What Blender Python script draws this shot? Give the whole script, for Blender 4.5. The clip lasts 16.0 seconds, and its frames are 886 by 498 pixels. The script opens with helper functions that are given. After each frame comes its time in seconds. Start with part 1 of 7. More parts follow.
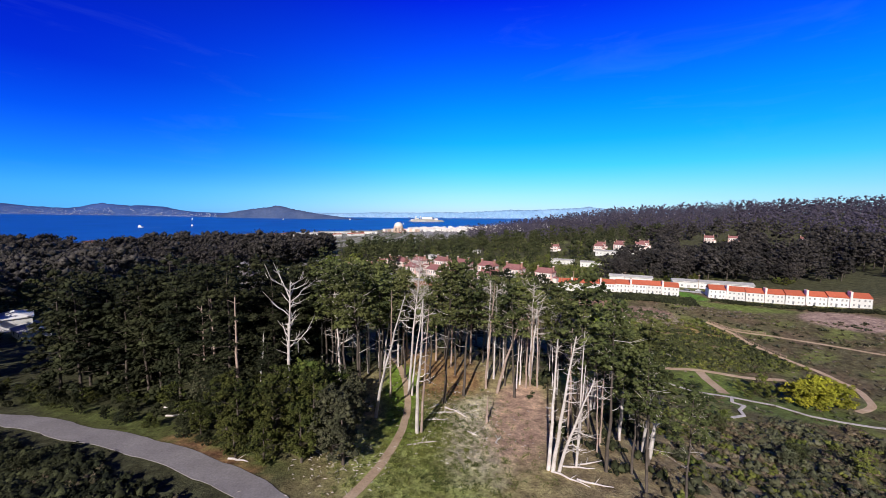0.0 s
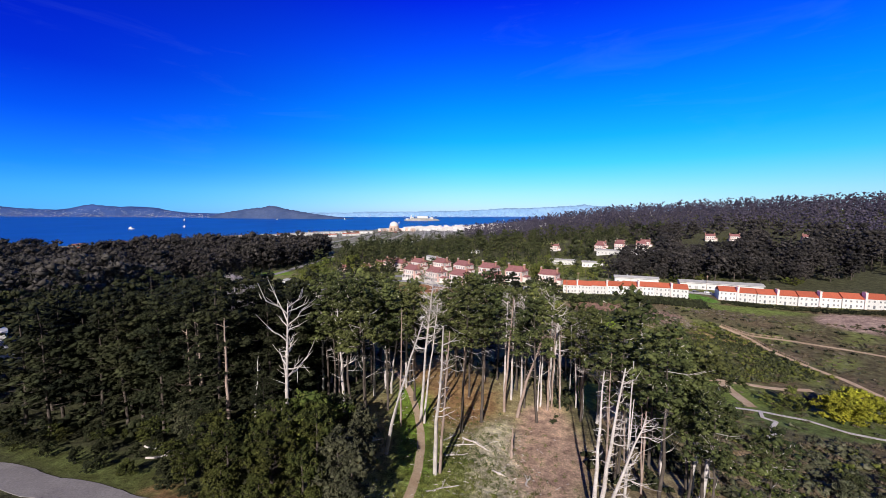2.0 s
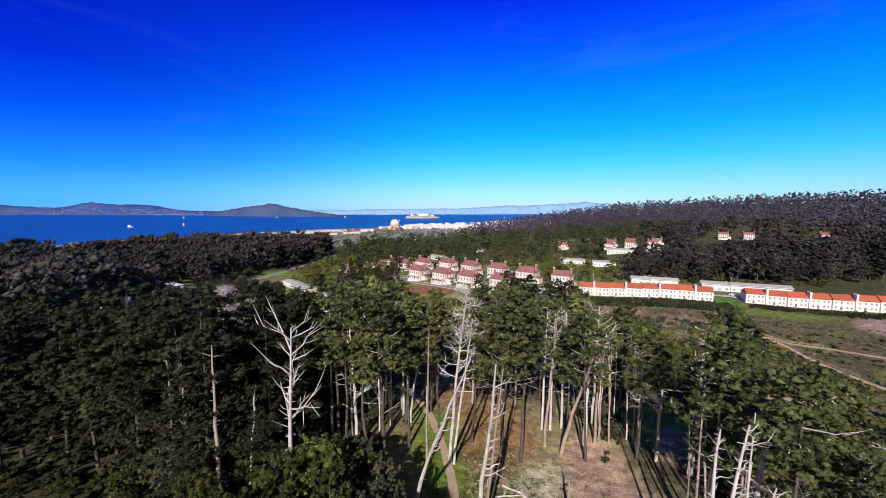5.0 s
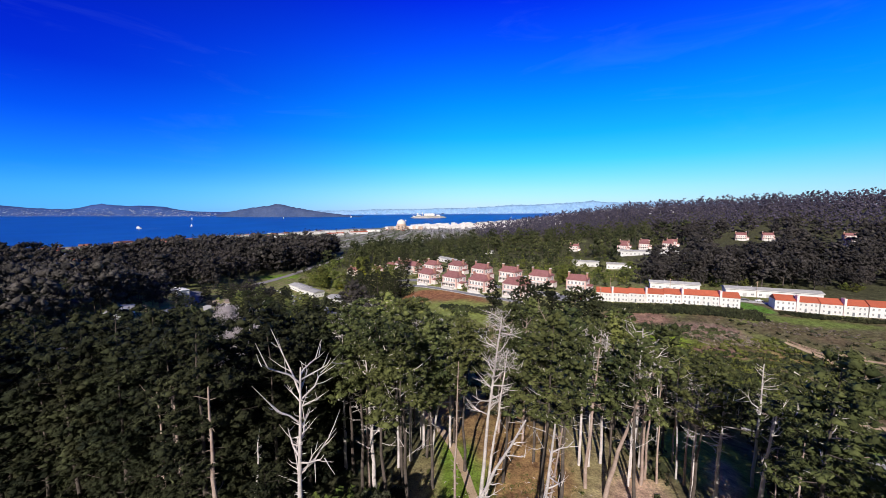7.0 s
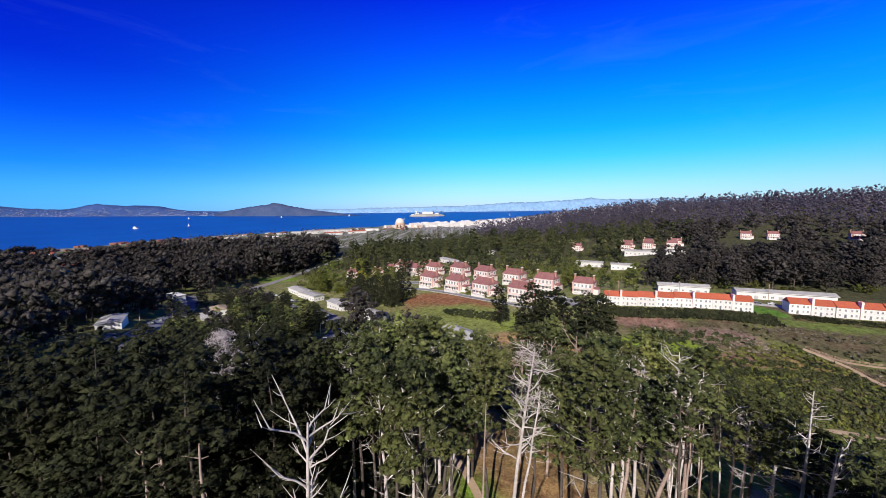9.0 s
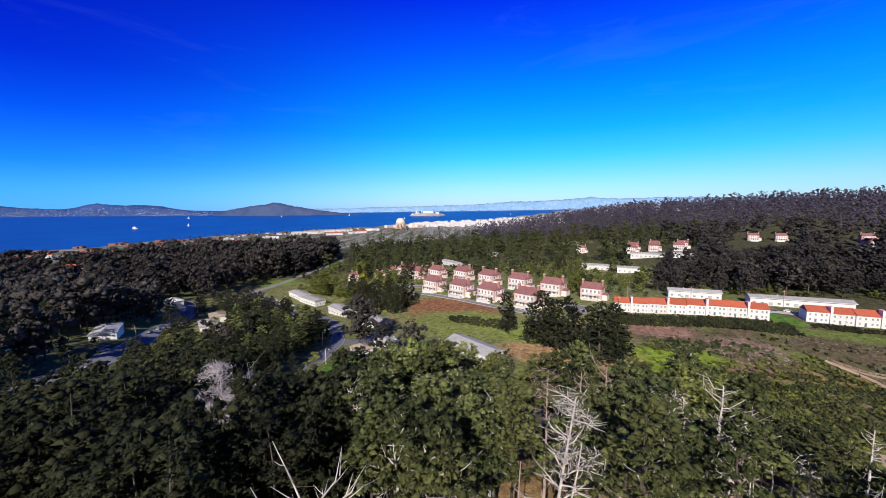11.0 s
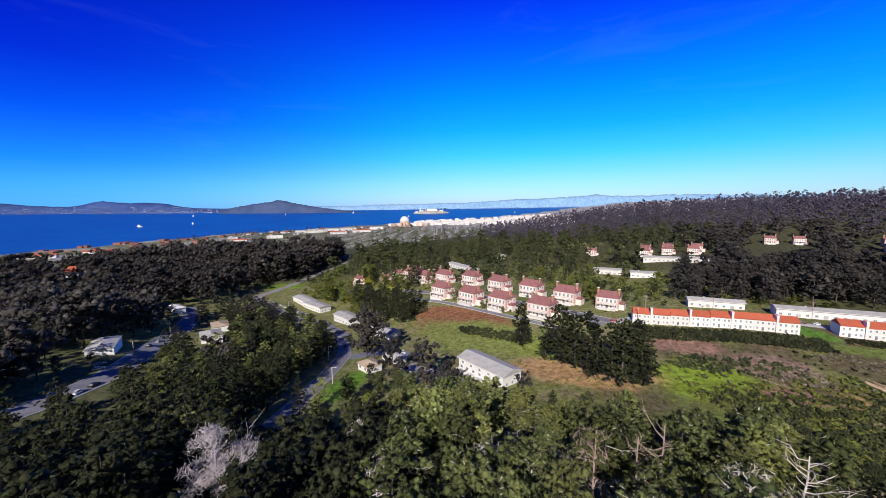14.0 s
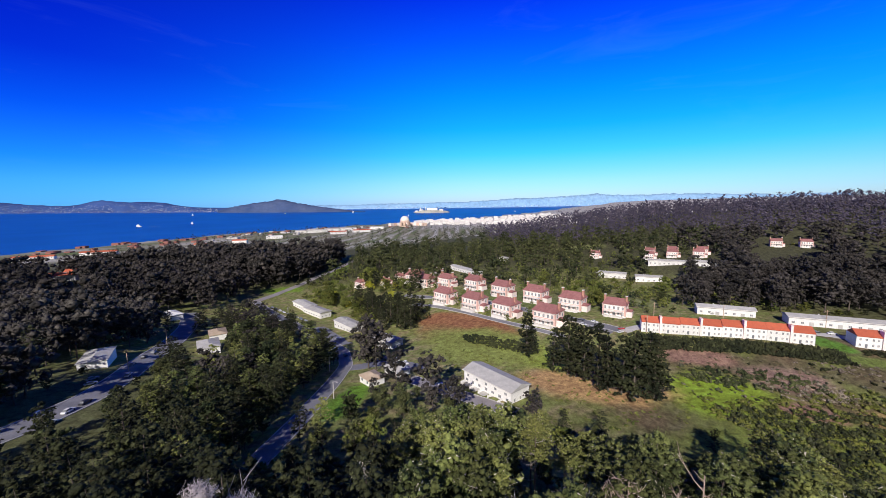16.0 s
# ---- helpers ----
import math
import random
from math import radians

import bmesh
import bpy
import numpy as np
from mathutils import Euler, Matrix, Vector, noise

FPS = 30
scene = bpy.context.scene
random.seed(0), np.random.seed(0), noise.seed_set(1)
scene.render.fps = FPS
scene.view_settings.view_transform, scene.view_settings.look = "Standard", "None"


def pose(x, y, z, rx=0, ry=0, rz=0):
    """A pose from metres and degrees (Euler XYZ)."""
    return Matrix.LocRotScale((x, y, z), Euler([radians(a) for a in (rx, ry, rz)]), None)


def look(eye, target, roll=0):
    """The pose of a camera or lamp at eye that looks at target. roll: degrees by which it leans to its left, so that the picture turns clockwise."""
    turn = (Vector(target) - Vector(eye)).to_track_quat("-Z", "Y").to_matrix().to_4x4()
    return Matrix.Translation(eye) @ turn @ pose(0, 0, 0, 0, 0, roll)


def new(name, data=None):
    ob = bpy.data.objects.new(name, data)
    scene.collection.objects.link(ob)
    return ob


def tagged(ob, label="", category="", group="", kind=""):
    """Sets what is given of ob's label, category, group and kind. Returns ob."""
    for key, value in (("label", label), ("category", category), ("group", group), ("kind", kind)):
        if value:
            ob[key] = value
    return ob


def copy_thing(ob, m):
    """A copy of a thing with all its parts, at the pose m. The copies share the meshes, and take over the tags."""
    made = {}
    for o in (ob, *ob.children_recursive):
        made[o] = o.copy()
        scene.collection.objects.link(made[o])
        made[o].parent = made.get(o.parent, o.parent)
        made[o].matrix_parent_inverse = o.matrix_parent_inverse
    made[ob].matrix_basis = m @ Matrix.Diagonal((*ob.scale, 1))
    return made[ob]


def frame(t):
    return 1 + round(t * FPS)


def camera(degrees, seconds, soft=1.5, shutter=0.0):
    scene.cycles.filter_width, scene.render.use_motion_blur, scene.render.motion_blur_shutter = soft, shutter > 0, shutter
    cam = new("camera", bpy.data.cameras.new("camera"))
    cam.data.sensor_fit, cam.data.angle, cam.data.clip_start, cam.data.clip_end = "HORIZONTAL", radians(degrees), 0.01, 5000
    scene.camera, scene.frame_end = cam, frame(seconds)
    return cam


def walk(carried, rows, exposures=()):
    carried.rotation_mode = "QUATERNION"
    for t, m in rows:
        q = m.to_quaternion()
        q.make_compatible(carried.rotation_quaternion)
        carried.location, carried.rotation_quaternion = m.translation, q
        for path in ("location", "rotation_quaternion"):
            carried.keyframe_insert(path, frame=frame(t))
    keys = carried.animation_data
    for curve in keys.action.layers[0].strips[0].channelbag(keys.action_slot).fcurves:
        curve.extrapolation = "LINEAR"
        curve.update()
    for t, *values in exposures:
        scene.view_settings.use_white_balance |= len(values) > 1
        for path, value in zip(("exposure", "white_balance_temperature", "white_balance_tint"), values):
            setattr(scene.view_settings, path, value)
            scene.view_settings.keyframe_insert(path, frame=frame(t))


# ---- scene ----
cam = camera(99.36, 16.0, soft=0.75)
PATH = [
    (0.0, pose(-0.00, 0.00, 90.00, 84.84, -0.43, -0.00)),
    (0.5, pose(-1.16, 2.63, 90.76, 85.13, -0.23, -0.46)),
    (1.0, pose(-2.31, 5.25, 91.41, 85.09, -0.10, -0.48)),
    (1.5, pose(-3.50, 7.84, 91.85, 84.97, -0.01, -0.49)),
    (2.0, pose(-4.65, 10.41, 92.14, 84.63, 0.03, -0.79)),
    (2.5, pose(-5.76, 12.93, 92.24, 84.45, 0.09, -1.20)),
    (3.0, pose(-6.85, 15.53, 92.28, 84.53, 0.12, -1.33)),
    (5.5, pose(-12.18, 28.29, 93.13, 84.22, 0.15, -0.57)),
    (6.0, pose(-13.19, 30.86, 93.72, 84.30, 0.23, -0.34)),
    (6.5, pose(-14.10, 33.23, 94.41, 84.28, 0.33, -0.08)),
    (7.0, pose(-15.08, 35.44, 95.17, 84.17, 0.39, 0.07)),
    (7.5, pose(-16.07, 37.50, 95.90, 84.14, 0.46, 0.15)),
    (8.0, pose(-17.03, 39.46, 96.68, 84.01, 0.54, 0.15)),
    (8.5, pose(-17.96, 41.44, 97.55, 83.90, 0.66, -0.03)),
    (9.0, pose(-18.79, 43.37, 98.42, 83.82, 0.74, -0.24)),
    (11.5, pose(-22.78, 53.06, 102.88, 83.60, 0.84, -0.19)),
    (12.0, pose(-23.46, 54.98, 103.85, 83.50, 0.81, 0.01)),
    (12.5, pose(-24.16, 56.89, 104.88, 83.38, 0.81, 0.14)),
    (13.0, pose(-24.90, 58.77, 105.98, 83.26, 0.87, 0.09)),
    (13.5, pose(-25.68, 60.64, 107.02, 83.23, 0.85, 0.11)),
    (14.0, pose(-26.46, 62.48, 107.97, 83.23, 0.80, 0.30)),
    (14.5, pose(-27.15, 64.32, 109.02, 83.21, 0.77, 0.37)),
    (15.0, pose(-27.70, 66.09, 110.09, 83.12, 0.81, 0.41)),
    (15.5, pose(-28.28, 67.78, 111.17, 83.04, 0.78, 0.36)),
    (16.0, pose(-28.85, 69.37, 112.19, 83.04, 0.80, 0.27)),
]
walk(cam, PATH)

# ---- world, sun ----
SUN_AZ, SUN_EL = radians(194.5), radians(31)
world = bpy.data.worlds.new("sky")
scene.world = world
world.use_nodes = True
wt = world.node_tree
for nd in list(wt.nodes):
    wt.nodes.remove(nd)
w_out = wt.nodes.new("ShaderNodeOutputWorld")
w_bg = wt.nodes.new("ShaderNodeBackground")
w_sky = wt.nodes.new("ShaderNodeTexSky")
w_sky.sky_type, w_sky.sun_disc = "NISHITA", False
w_sky.sun_elevation, w_sky.sun_rotation = SUN_EL, SUN_AZ
w_sky.air_density, w_sky.dust_density, w_sky.ozone_density = 1.0, 0.25, 3.0
w_tc = wt.nodes.new("ShaderNodeTexCoord")
w_sep = wt.nodes.new("ShaderNodeSeparateXYZ")
wt.links.new(w_tc.outputs["Generated"], w_sep.inputs[0])


def sky_tint(stops):
    """The sky's deep clear blue, by the sine of the height over the horizon."""
    n = wt.nodes.new("ShaderNodeValToRGB")
    while len(n.color_ramp.elements) < len(stops):
        n.color_ramp.elements.new(0.5)
    for e, (deg, *rgb) in zip(n.color_ramp.elements, stops):
        e.position, e.color = max(0.0, math.sin(radians(deg))), (*rgb, 1)
    wt.links.new(w_sep.outputs["Z"], n.inputs[0])
    return n.outputs[0]


w_east = sky_tint([(0, 0.60, 0.84, 1.40), (3, 0.46, 0.86, 1.28), (7, 0.13, 0.88, 1.25), (10.5, 0.025, 0.80, 1.4), (15, 0.004, 0.68, 1.6), (22, 0.005, 0.33, 1.98), (28.5, 0.006, 0.085, 1.95), (50, 0.02, 0.05, 0.46)])
w_north = sky_tint([(0, 0.15, 0.70, 2.0), (3, 0.10, 0.62, 1.75), (5.5, 0.03, 0.47, 1.62), (11, 0.005, 0.22, 1.55), (16, 0.004, 0.078, 1.4), (20, 0.004, 0.052, 1.38), (50, 0.02, 0.05, 0.46)])
w_side = wt.nodes.new("ShaderNodeMapRange")
w_side.interpolation_type = "SMOOTHSTEP"
for k, v in (("From Min", -0.80), ("From Max", 0.12), ("To Min", 0.0), ("To Max", 1.0)):
    w_side.inputs[k].default_value = v
wt.links.new(w_sep.outputs["X"], w_side.inputs["Value"])


def world_mix(fac, a, b, blend="MIX"):
    n = wt.nodes.new("ShaderNodeMix")
    n.data_type, n.blend_type = "RGBA", blend
    for socket, v in ((n.inputs[0], fac), (n.inputs[6], a), (n.inputs[7], b)):
        if hasattr(v, "is_output"):
            wt.links.new(v, socket)
        else:
            socket.default_value = v
    return n.outputs[2]


w_south = wt.nodes.new("ShaderNodeMapRange")
w_south.interpolation_type = "SMOOTHSTEP"
for k, v in (("From Min", 0.15), ("From Max", -0.55), ("To Min", 0.0), ("To Max", 1.0)):
    w_south.inputs[k].default_value = v
wt.links.new(w_sep.outputs["Y"], w_south.inputs["Value"])
# greyer sky on the sun's side, dimmed to weaken the fill light
w_tint = world_mix(w_south.outputs[0], world_mix(w_side.outputs[0], w_north, w_east), (0.14, 0.16, 0.18, 1))
w_clear = world_mix(1.0, w_sky.outputs[0], w_tint, "MULTIPLY")
# thin high cloud
w_map = wt.nodes.new("ShaderNodeMapping")
w_map.inputs["Scale"].default_value = (2.2, 2.2, 11.0)
w_map.inputs["Rotation"].default_value = (0.25, 0.1, 0.3)
wt.links.new(w_tc.outputs["Generated"], w_map.inputs[0])
w_cl = wt.nodes.new("ShaderNodeTexNoise")
for k, v in (("Scale", 1.6), ("Detail", 5.0), ("Roughness", 0.62), ("Distortion", 0.6)):
    w_cl.inputs[k].default_value = v
wt.links.new(w_map.outputs[0], w_cl.inputs["Vector"])
w_veil = wt.nodes.new("ShaderNodeMapRange")
for k, v in (("From Min", 0.58), ("From Max", 0.85), ("To Min", 0.0), ("To Max", 0.028)):
    w_veil.inputs[k].default_value = v
wt.links.new(w_cl.outputs[0], w_veil.inputs["Value"])
w_all = world_mix(w_veil.outputs[0], w_clear, (4.0, 7.5, 10.5, 1))
w_bg.inputs["Strength"].default_value = 0.115
wt.links.new(w_all, w_bg.inputs["Color"])
wt.links.new(w_bg.outputs[0], w_out.inputs["Surface"])

sun = new("sun", bpy.data.lights.new("sun", "SUN"))
sun.data.energy, sun.data.angle, sun.data.color = 5.0, radians(0.53), (1.0, 0.94, 0.90)
sun.matrix_world = look((100 * math.sin(SUN_AZ), 100 * math.cos(SUN_AZ), 100 * math.tan(SUN_EL)), (0, 0, 0))

# ---- materials ----


def node_mat(name):
    m = bpy.data.materials.new(name)
    m.use_nodes = True
    t = m.node_tree
    return m, t, t.nodes["Principled BSDF"]


def add(t, kind, **values):
    n = t.nodes.new(kind)
    for k, v in values.items():
        n.inputs[k].default_value = v
    return n


def mixer(t, fac, a, b, blend="MIX"):
    n = t.nodes.new("ShaderNodeMix")
    n.data_type, n.blend_type = "RGBA", blend
    for socket, v in ((n.inputs[0], fac), (n.inputs[6], a), (n.inputs[7], b)):
        if hasattr(v, "is_output"):
            t.links.new(v, socket)
        elif isinstance(v, tuple):
            socket.default_value = (*v, 1)
        else:
            socket.default_value = v
    return n.outputs[2]


def ranged(t, v, lo, hi, a=0.3, b=0.7):
    n = add(t, "ShaderNodeMapRange", **{"From Min": a, "From Max": b, "To Min": lo, "To Max": hi})
    t.links.new(v, n.inputs["Value"])
    return n.outputs["Result"]


def surf(name, c1, c2, scale=0.5, fine=6.0, rough=0.85, bump=0.15, spec=0.3, metal=0.0, vary=0.1):
    """A surface of two colours in patches, with fine grain, relief and a small change from piece to piece."""
    m, t, p = node_mat(name)
    geo = t.nodes.new("ShaderNodeNewGeometry")
    n1 = add(t, "ShaderNodeTexNoise", Scale=scale, Detail=5.0, Roughness=0.6)
    n2 = add(t, "ShaderNodeTexNoise", Scale=fine, Detail=4.0, Roughness=0.7)
    for n in (n1, n2):
        t.links.new(geo.outputs["Position"], n.inputs["Vector"])
    col = mixer(t, ranged(t, n1.outputs[0], 0, 1), c1, c2)
    info = t.nodes.new("ShaderNodeObjectInfo")
    hs = t.nodes.new("ShaderNodeHueSaturation")
    t.links.new(col, hs.inputs["Color"])
    grain = t.nodes.new("ShaderNodeMath")
    grain.operation = "MULTIPLY"
    t.links.new(ranged(t, n2.outputs[0], 0.78, 1.2), grain.inputs[0])
    t.links.new(ranged(t, info.outputs["Random"], 1 - vary, 1 + vary, 0, 1), grain.inputs[1])
    t.links.new(grain.outputs[0], hs.inputs["Value"])
    t.links.new(hs.outputs[0], p.inputs["Base Color"])
    p.inputs["Roughness"].default_value = rough
    p.inputs["Specular IOR Level"].default_value = spec
    p.inputs["Metallic"].default_value = metal
    if bump:
        b = add(t, "ShaderNodeBump", Strength=bump, Distance=0.1)
        t.links.new(n2.outputs[0], b.inputs["Height"])
        t.links.new(b.outputs[0], p.inputs["Normal"])
    return m


def leafy(name, dark, light, tip, scale=0.09, twig=None):
    """Foliage: patches of two greens, lighter tips on single leaves, and a change from tree to tree."""
    m, t, p = node_mat(name)
    geo = t.nodes.new("ShaderNodeNewGeometry")
    info = t.nodes.new("ShaderNodeObjectInfo")
    n1 = add(t, "ShaderNodeTexNoise", Scale=scale, Detail=3.0, Roughness=0.6)
    n2 = add(t, "ShaderNodeTexNoise", Scale=0.55, Detail=2.0)
    for n in (n1, n2):
        t.links.new(geo.outputs["Position"], n.inputs["Vector"])
    col = mixer(t, ranged(t, n1.outputs[0], 0, 1, 0.35, 0.65), dark, light)
    if tip:
        col = mixer(t, ranged(t, geo.outputs["Random Per Island"], 0, 0.55, 0.72, 1.0), col, tip)
    if twig:
        col = mixer(t, ranged(t, geo.outputs["Random Per Island"], 0, 1, 0.955, 0.965), col, twig)
    hs = t.nodes.new("ShaderNodeHueSaturation")
    t.links.new(col, hs.inputs["Color"])
    t.links.new(ranged(t, info.outputs["Random"], 0.488, 0.508, 0, 1), hs.inputs["Hue"])
    val = t.nodes.new("ShaderNodeMath")
    val.operation = "MULTIPLY"
    each = t.nodes.new("ShaderNodeMath")
    each.operation = "MULTIPLY"
    each.inputs[1].default_value = 7.3
    t.links.new(geo.outputs["Random Per Island"], each.inputs[0])
    rest = t.nodes.new("ShaderNodeMath")
    rest.operation = "FRACT"
    t.links.new(each.outputs[0], rest.inputs[0])
    shade = t.nodes.new("ShaderNodeMath")
    shade.operation = "MULTIPLY"
    t.links.new(ranged(t, n2.outputs[0], 0.55, 1.45), shade.inputs[0])
    t.links.new(ranged(t, rest.outputs[0], 0.78, 1.22, 0, 1), shade.inputs[1])
    t.links.new(shade.outputs[0], val.inputs[0])
    t.links.new(ranged(t, info.outputs["Random"], 0.8, 1.2, 0, 1), val.inputs[1])
    t.links.new(val.outputs[0], hs.inputs["Value"])
    t.links.new(hs.outputs[0], p.inputs["Base Color"])
    p.inputs["Roughness"].default_value = 0.75
    p.inputs["Specular IOR Level"].default_value = 0.12
    n3 = add(t, "ShaderNodeTexNoise", Scale=5.0, Detail=4.0, Roughness=0.75)
    t.links.new(geo.outputs["Position"], n3.inputs["Vector"])
    b = add(t, "ShaderNodeBump", Strength=0.8, Distance=0.25)
    t.links.new(n3.outputs[0], b.inputs["Height"])
    t.links.new(b.outputs[0], p.inputs["Normal"])
    return m


LEAVES = dict(
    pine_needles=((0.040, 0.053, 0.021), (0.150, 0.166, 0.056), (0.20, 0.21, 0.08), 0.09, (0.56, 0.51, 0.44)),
    # lighter copy of the pine needles, full sun put into the colour
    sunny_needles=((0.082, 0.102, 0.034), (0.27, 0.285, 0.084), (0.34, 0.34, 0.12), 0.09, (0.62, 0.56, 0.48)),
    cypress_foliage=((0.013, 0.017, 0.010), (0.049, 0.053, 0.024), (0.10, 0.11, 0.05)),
    eucalyptus_leaves=((0.028, 0.027, 0.026), (0.078, 0.068, 0.062), (0.14, 0.125, 0.11), 0.05),
    # purple-brown canopy, turned bluer with distance haze put into the colour
    hazy_ridge_canopy=((0.046, 0.043, 0.068), (0.088, 0.076, 0.108), (0.16, 0.135, 0.155), 0.02),
    olive_bush_leaves=((0.032, 0.042, 0.012), (0.080, 0.084, 0.021), (0.17, 0.16, 0.05)),
    grey_green_bush_leaves=((0.056, 0.064, 0.037), (0.140, 0.140, 0.078), (0.24, 0.23, 0.16)),
    acacia_blossom=((0.20, 0.22, 0.03), (0.42, 0.40, 0.04), (0.50, 0.43, 0.06)),
    light_green_leaves=((0.070, 0.095, 0.022), (0.17, 0.182, 0.042), (0.28, 0.26, 0.09)),
    park_leaves=((0.024, 0.035, 0.016), (0.088, 0.098, 0.039), (0.16, 0.16, 0.075), 0.03),
    scrub_leaves=((0.072, 0.066, 0.038), (0.155, 0.120, 0.076), (0.24, 0.19, 0.14)),
    dry_twigs=((0.16, 0.13, 0.10), (0.28, 0.23, 0.18), (0.42, 0.37, 0.31)))
M_PINE, M_SUNPINE, M_CYPRESS, M_EUCA, M_RIDGE, M_OLIVE, M_GREY, M_YELLOW, M_LIME, M_PARK, M_BRUSH, M_DRY = (leafy(k, *v) for k, v in LEAVES.items())
BOUGHS = {k: leafy(k + "_bough", v[0], v[1], None, *v[3:4]) for k, v in LEAVES.items()}
M_BARK = surf("bark", (0.066, 0.052, 0.043), (0.15, 0.122, 0.103), 0.8, 9, 0.95, 0.5)
M_DEAD = surf("bleached_dead_wood", (0.48, 0.42, 0.39), (0.77, 0.70, 0.66), 0.7, 9, 0.9, 0.4)
M_DEADTAN = surf("weathered_tan_wood", (0.30, 0.21, 0.17), (0.50, 0.39, 0.33), 0.7, 9, 0.9, 0.4)
M_WHITE = surf("white_painted_stucco", (0.82, 0.80, 0.78), (0.74, 0.72, 0.70), 0.3, 5, 0.85, 0.05)
M_CREAM = surf("cream_brick", (0.84, 0.69, 0.64), (0.90, 0.79, 0.75), 0.35, 3, 0.9, 0.1)
M_TRIM = surf("pale_trim_paint", (0.80, 0.76, 0.72), (0.72, 0.68, 0.64), 0.5, 6, 0.7, 0.0)
M_REDROOF = surf("orange_red_clay_tiles", (0.55, 0.135, 0.068), (0.45, 0.115, 0.065), 0.4, 4, 0.8, 0.4)
M_BRICKROOF = surf("dull_red_slates", (0.25, 0.105, 0.105), (0.35, 0.16, 0.15), 0.5, 4, 0.85, 0.4)
M_GREYROOF = surf("grey_gravel_roof", (0.38, 0.37, 0.36), (0.52, 0.50, 0.48), 0.3, 6, 0.9, 0.2)
M_TANROOF = surf("tan_shingle_roof", (0.40, 0.30, 0.22), (0.50, 0.40, 0.30), 0.3, 6, 0.9, 0.2)
M_BRICK = surf("brick_chimney", (0.42, 0.20, 0.15), (0.52, 0.28, 0.22), 0.6, 6, 0.9, 0.2)
M_ASPHALT = surf("asphalt", (0.17, 0.17, 0.19), (0.26, 0.255, 0.275), 0.12, 3, 0.9, 0.1)
M_ROAD = surf("worn_grey_road", (0.26, 0.235, 0.24), (0.36, 0.33, 0.33), 0.15, 3, 0.9, 0.1)
M_CONCRETE = surf("concrete", (0.48, 0.46, 0.44), (0.60, 0.57, 0.54), 0.3, 4, 0.9, 0.1)
M_DIRT = surf("dirt_path", (0.42, 0.29, 0.18), (0.56, 0.42, 0.29), 0.25, 3, 0.95, 0.3)
M_PLANK = surf("weathered_boardwalk", (0.46, 0.42, 0.40), (0.62, 0.58, 0.55), 0.5, 5, 0.85, 0.2)
M_FENCE = surf("wooden_rail", (0.40, 0.27, 0.19), (0.52, 0.38, 0.28), 0.6, 6, 0.9, 0.2)
# glass base lightened to grey, a sky reflection put into the colour
M_PANE = surf("window_glass", (0.16, 0.17, 0.19), (0.26, 0.27, 0.29), 0.4, 2, 0.12, 0.0, 0.5)
M_TYRE = surf("tyre_rubber", (0.02, 0.02, 0.02), (0.03, 0.03, 0.03), 1, 8, 0.9, 0.0)
M_CAR = {
    "white": surf("white_car_paint", (0.78, 0.78, 0.78), (0.74, 0.74, 0.74), 1, 9, 0.3, 0.0, 0.5),
    "silver": surf("silver_car_paint", (0.45, 0.46, 0.48), (0.40, 0.41, 0.43), 1, 9, 0.3, 0.0, 0.5, 0.4),
    "dark": surf("dark_car_paint", (0.03, 0.03, 0.04), (0.05, 0.05, 0.06), 1, 9, 0.3, 0.0, 0.5),
    "red": surf("red_car_paint", (0.55, 0.02, 0.03), (0.48, 0.02, 0.03), 1, 9, 0.3, 0.0, 0.5),
    "blue": surf("blue_car_paint", (0.05, 0.09, 0.22), (0.06, 0.10, 0.25), 1, 9, 0.3, 0.0, 0.5),
}

# ---- lie of the land, heights fitted to the camera's view ----
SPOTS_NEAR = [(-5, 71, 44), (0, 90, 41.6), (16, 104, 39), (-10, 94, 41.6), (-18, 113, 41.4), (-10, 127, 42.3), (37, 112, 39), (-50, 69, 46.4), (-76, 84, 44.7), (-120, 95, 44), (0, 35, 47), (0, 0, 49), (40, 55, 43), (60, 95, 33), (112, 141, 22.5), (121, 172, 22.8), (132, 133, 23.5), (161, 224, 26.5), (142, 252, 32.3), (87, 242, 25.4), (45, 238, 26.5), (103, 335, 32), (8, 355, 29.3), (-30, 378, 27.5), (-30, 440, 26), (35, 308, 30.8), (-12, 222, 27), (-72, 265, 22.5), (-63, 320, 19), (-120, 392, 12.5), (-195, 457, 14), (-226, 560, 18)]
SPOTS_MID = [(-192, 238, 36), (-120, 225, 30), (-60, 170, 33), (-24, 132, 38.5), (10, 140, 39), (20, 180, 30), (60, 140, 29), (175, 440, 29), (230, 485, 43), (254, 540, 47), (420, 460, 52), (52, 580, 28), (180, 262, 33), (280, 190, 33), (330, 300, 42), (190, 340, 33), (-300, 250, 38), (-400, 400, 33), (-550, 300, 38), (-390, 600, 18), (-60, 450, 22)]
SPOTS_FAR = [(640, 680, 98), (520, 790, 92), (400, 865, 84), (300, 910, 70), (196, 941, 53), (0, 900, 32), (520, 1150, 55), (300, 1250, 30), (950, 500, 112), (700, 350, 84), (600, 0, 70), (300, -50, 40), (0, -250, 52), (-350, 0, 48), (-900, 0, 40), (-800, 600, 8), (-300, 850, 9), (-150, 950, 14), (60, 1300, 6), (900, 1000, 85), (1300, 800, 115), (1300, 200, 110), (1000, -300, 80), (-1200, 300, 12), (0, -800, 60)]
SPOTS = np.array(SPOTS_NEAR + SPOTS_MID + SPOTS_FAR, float)


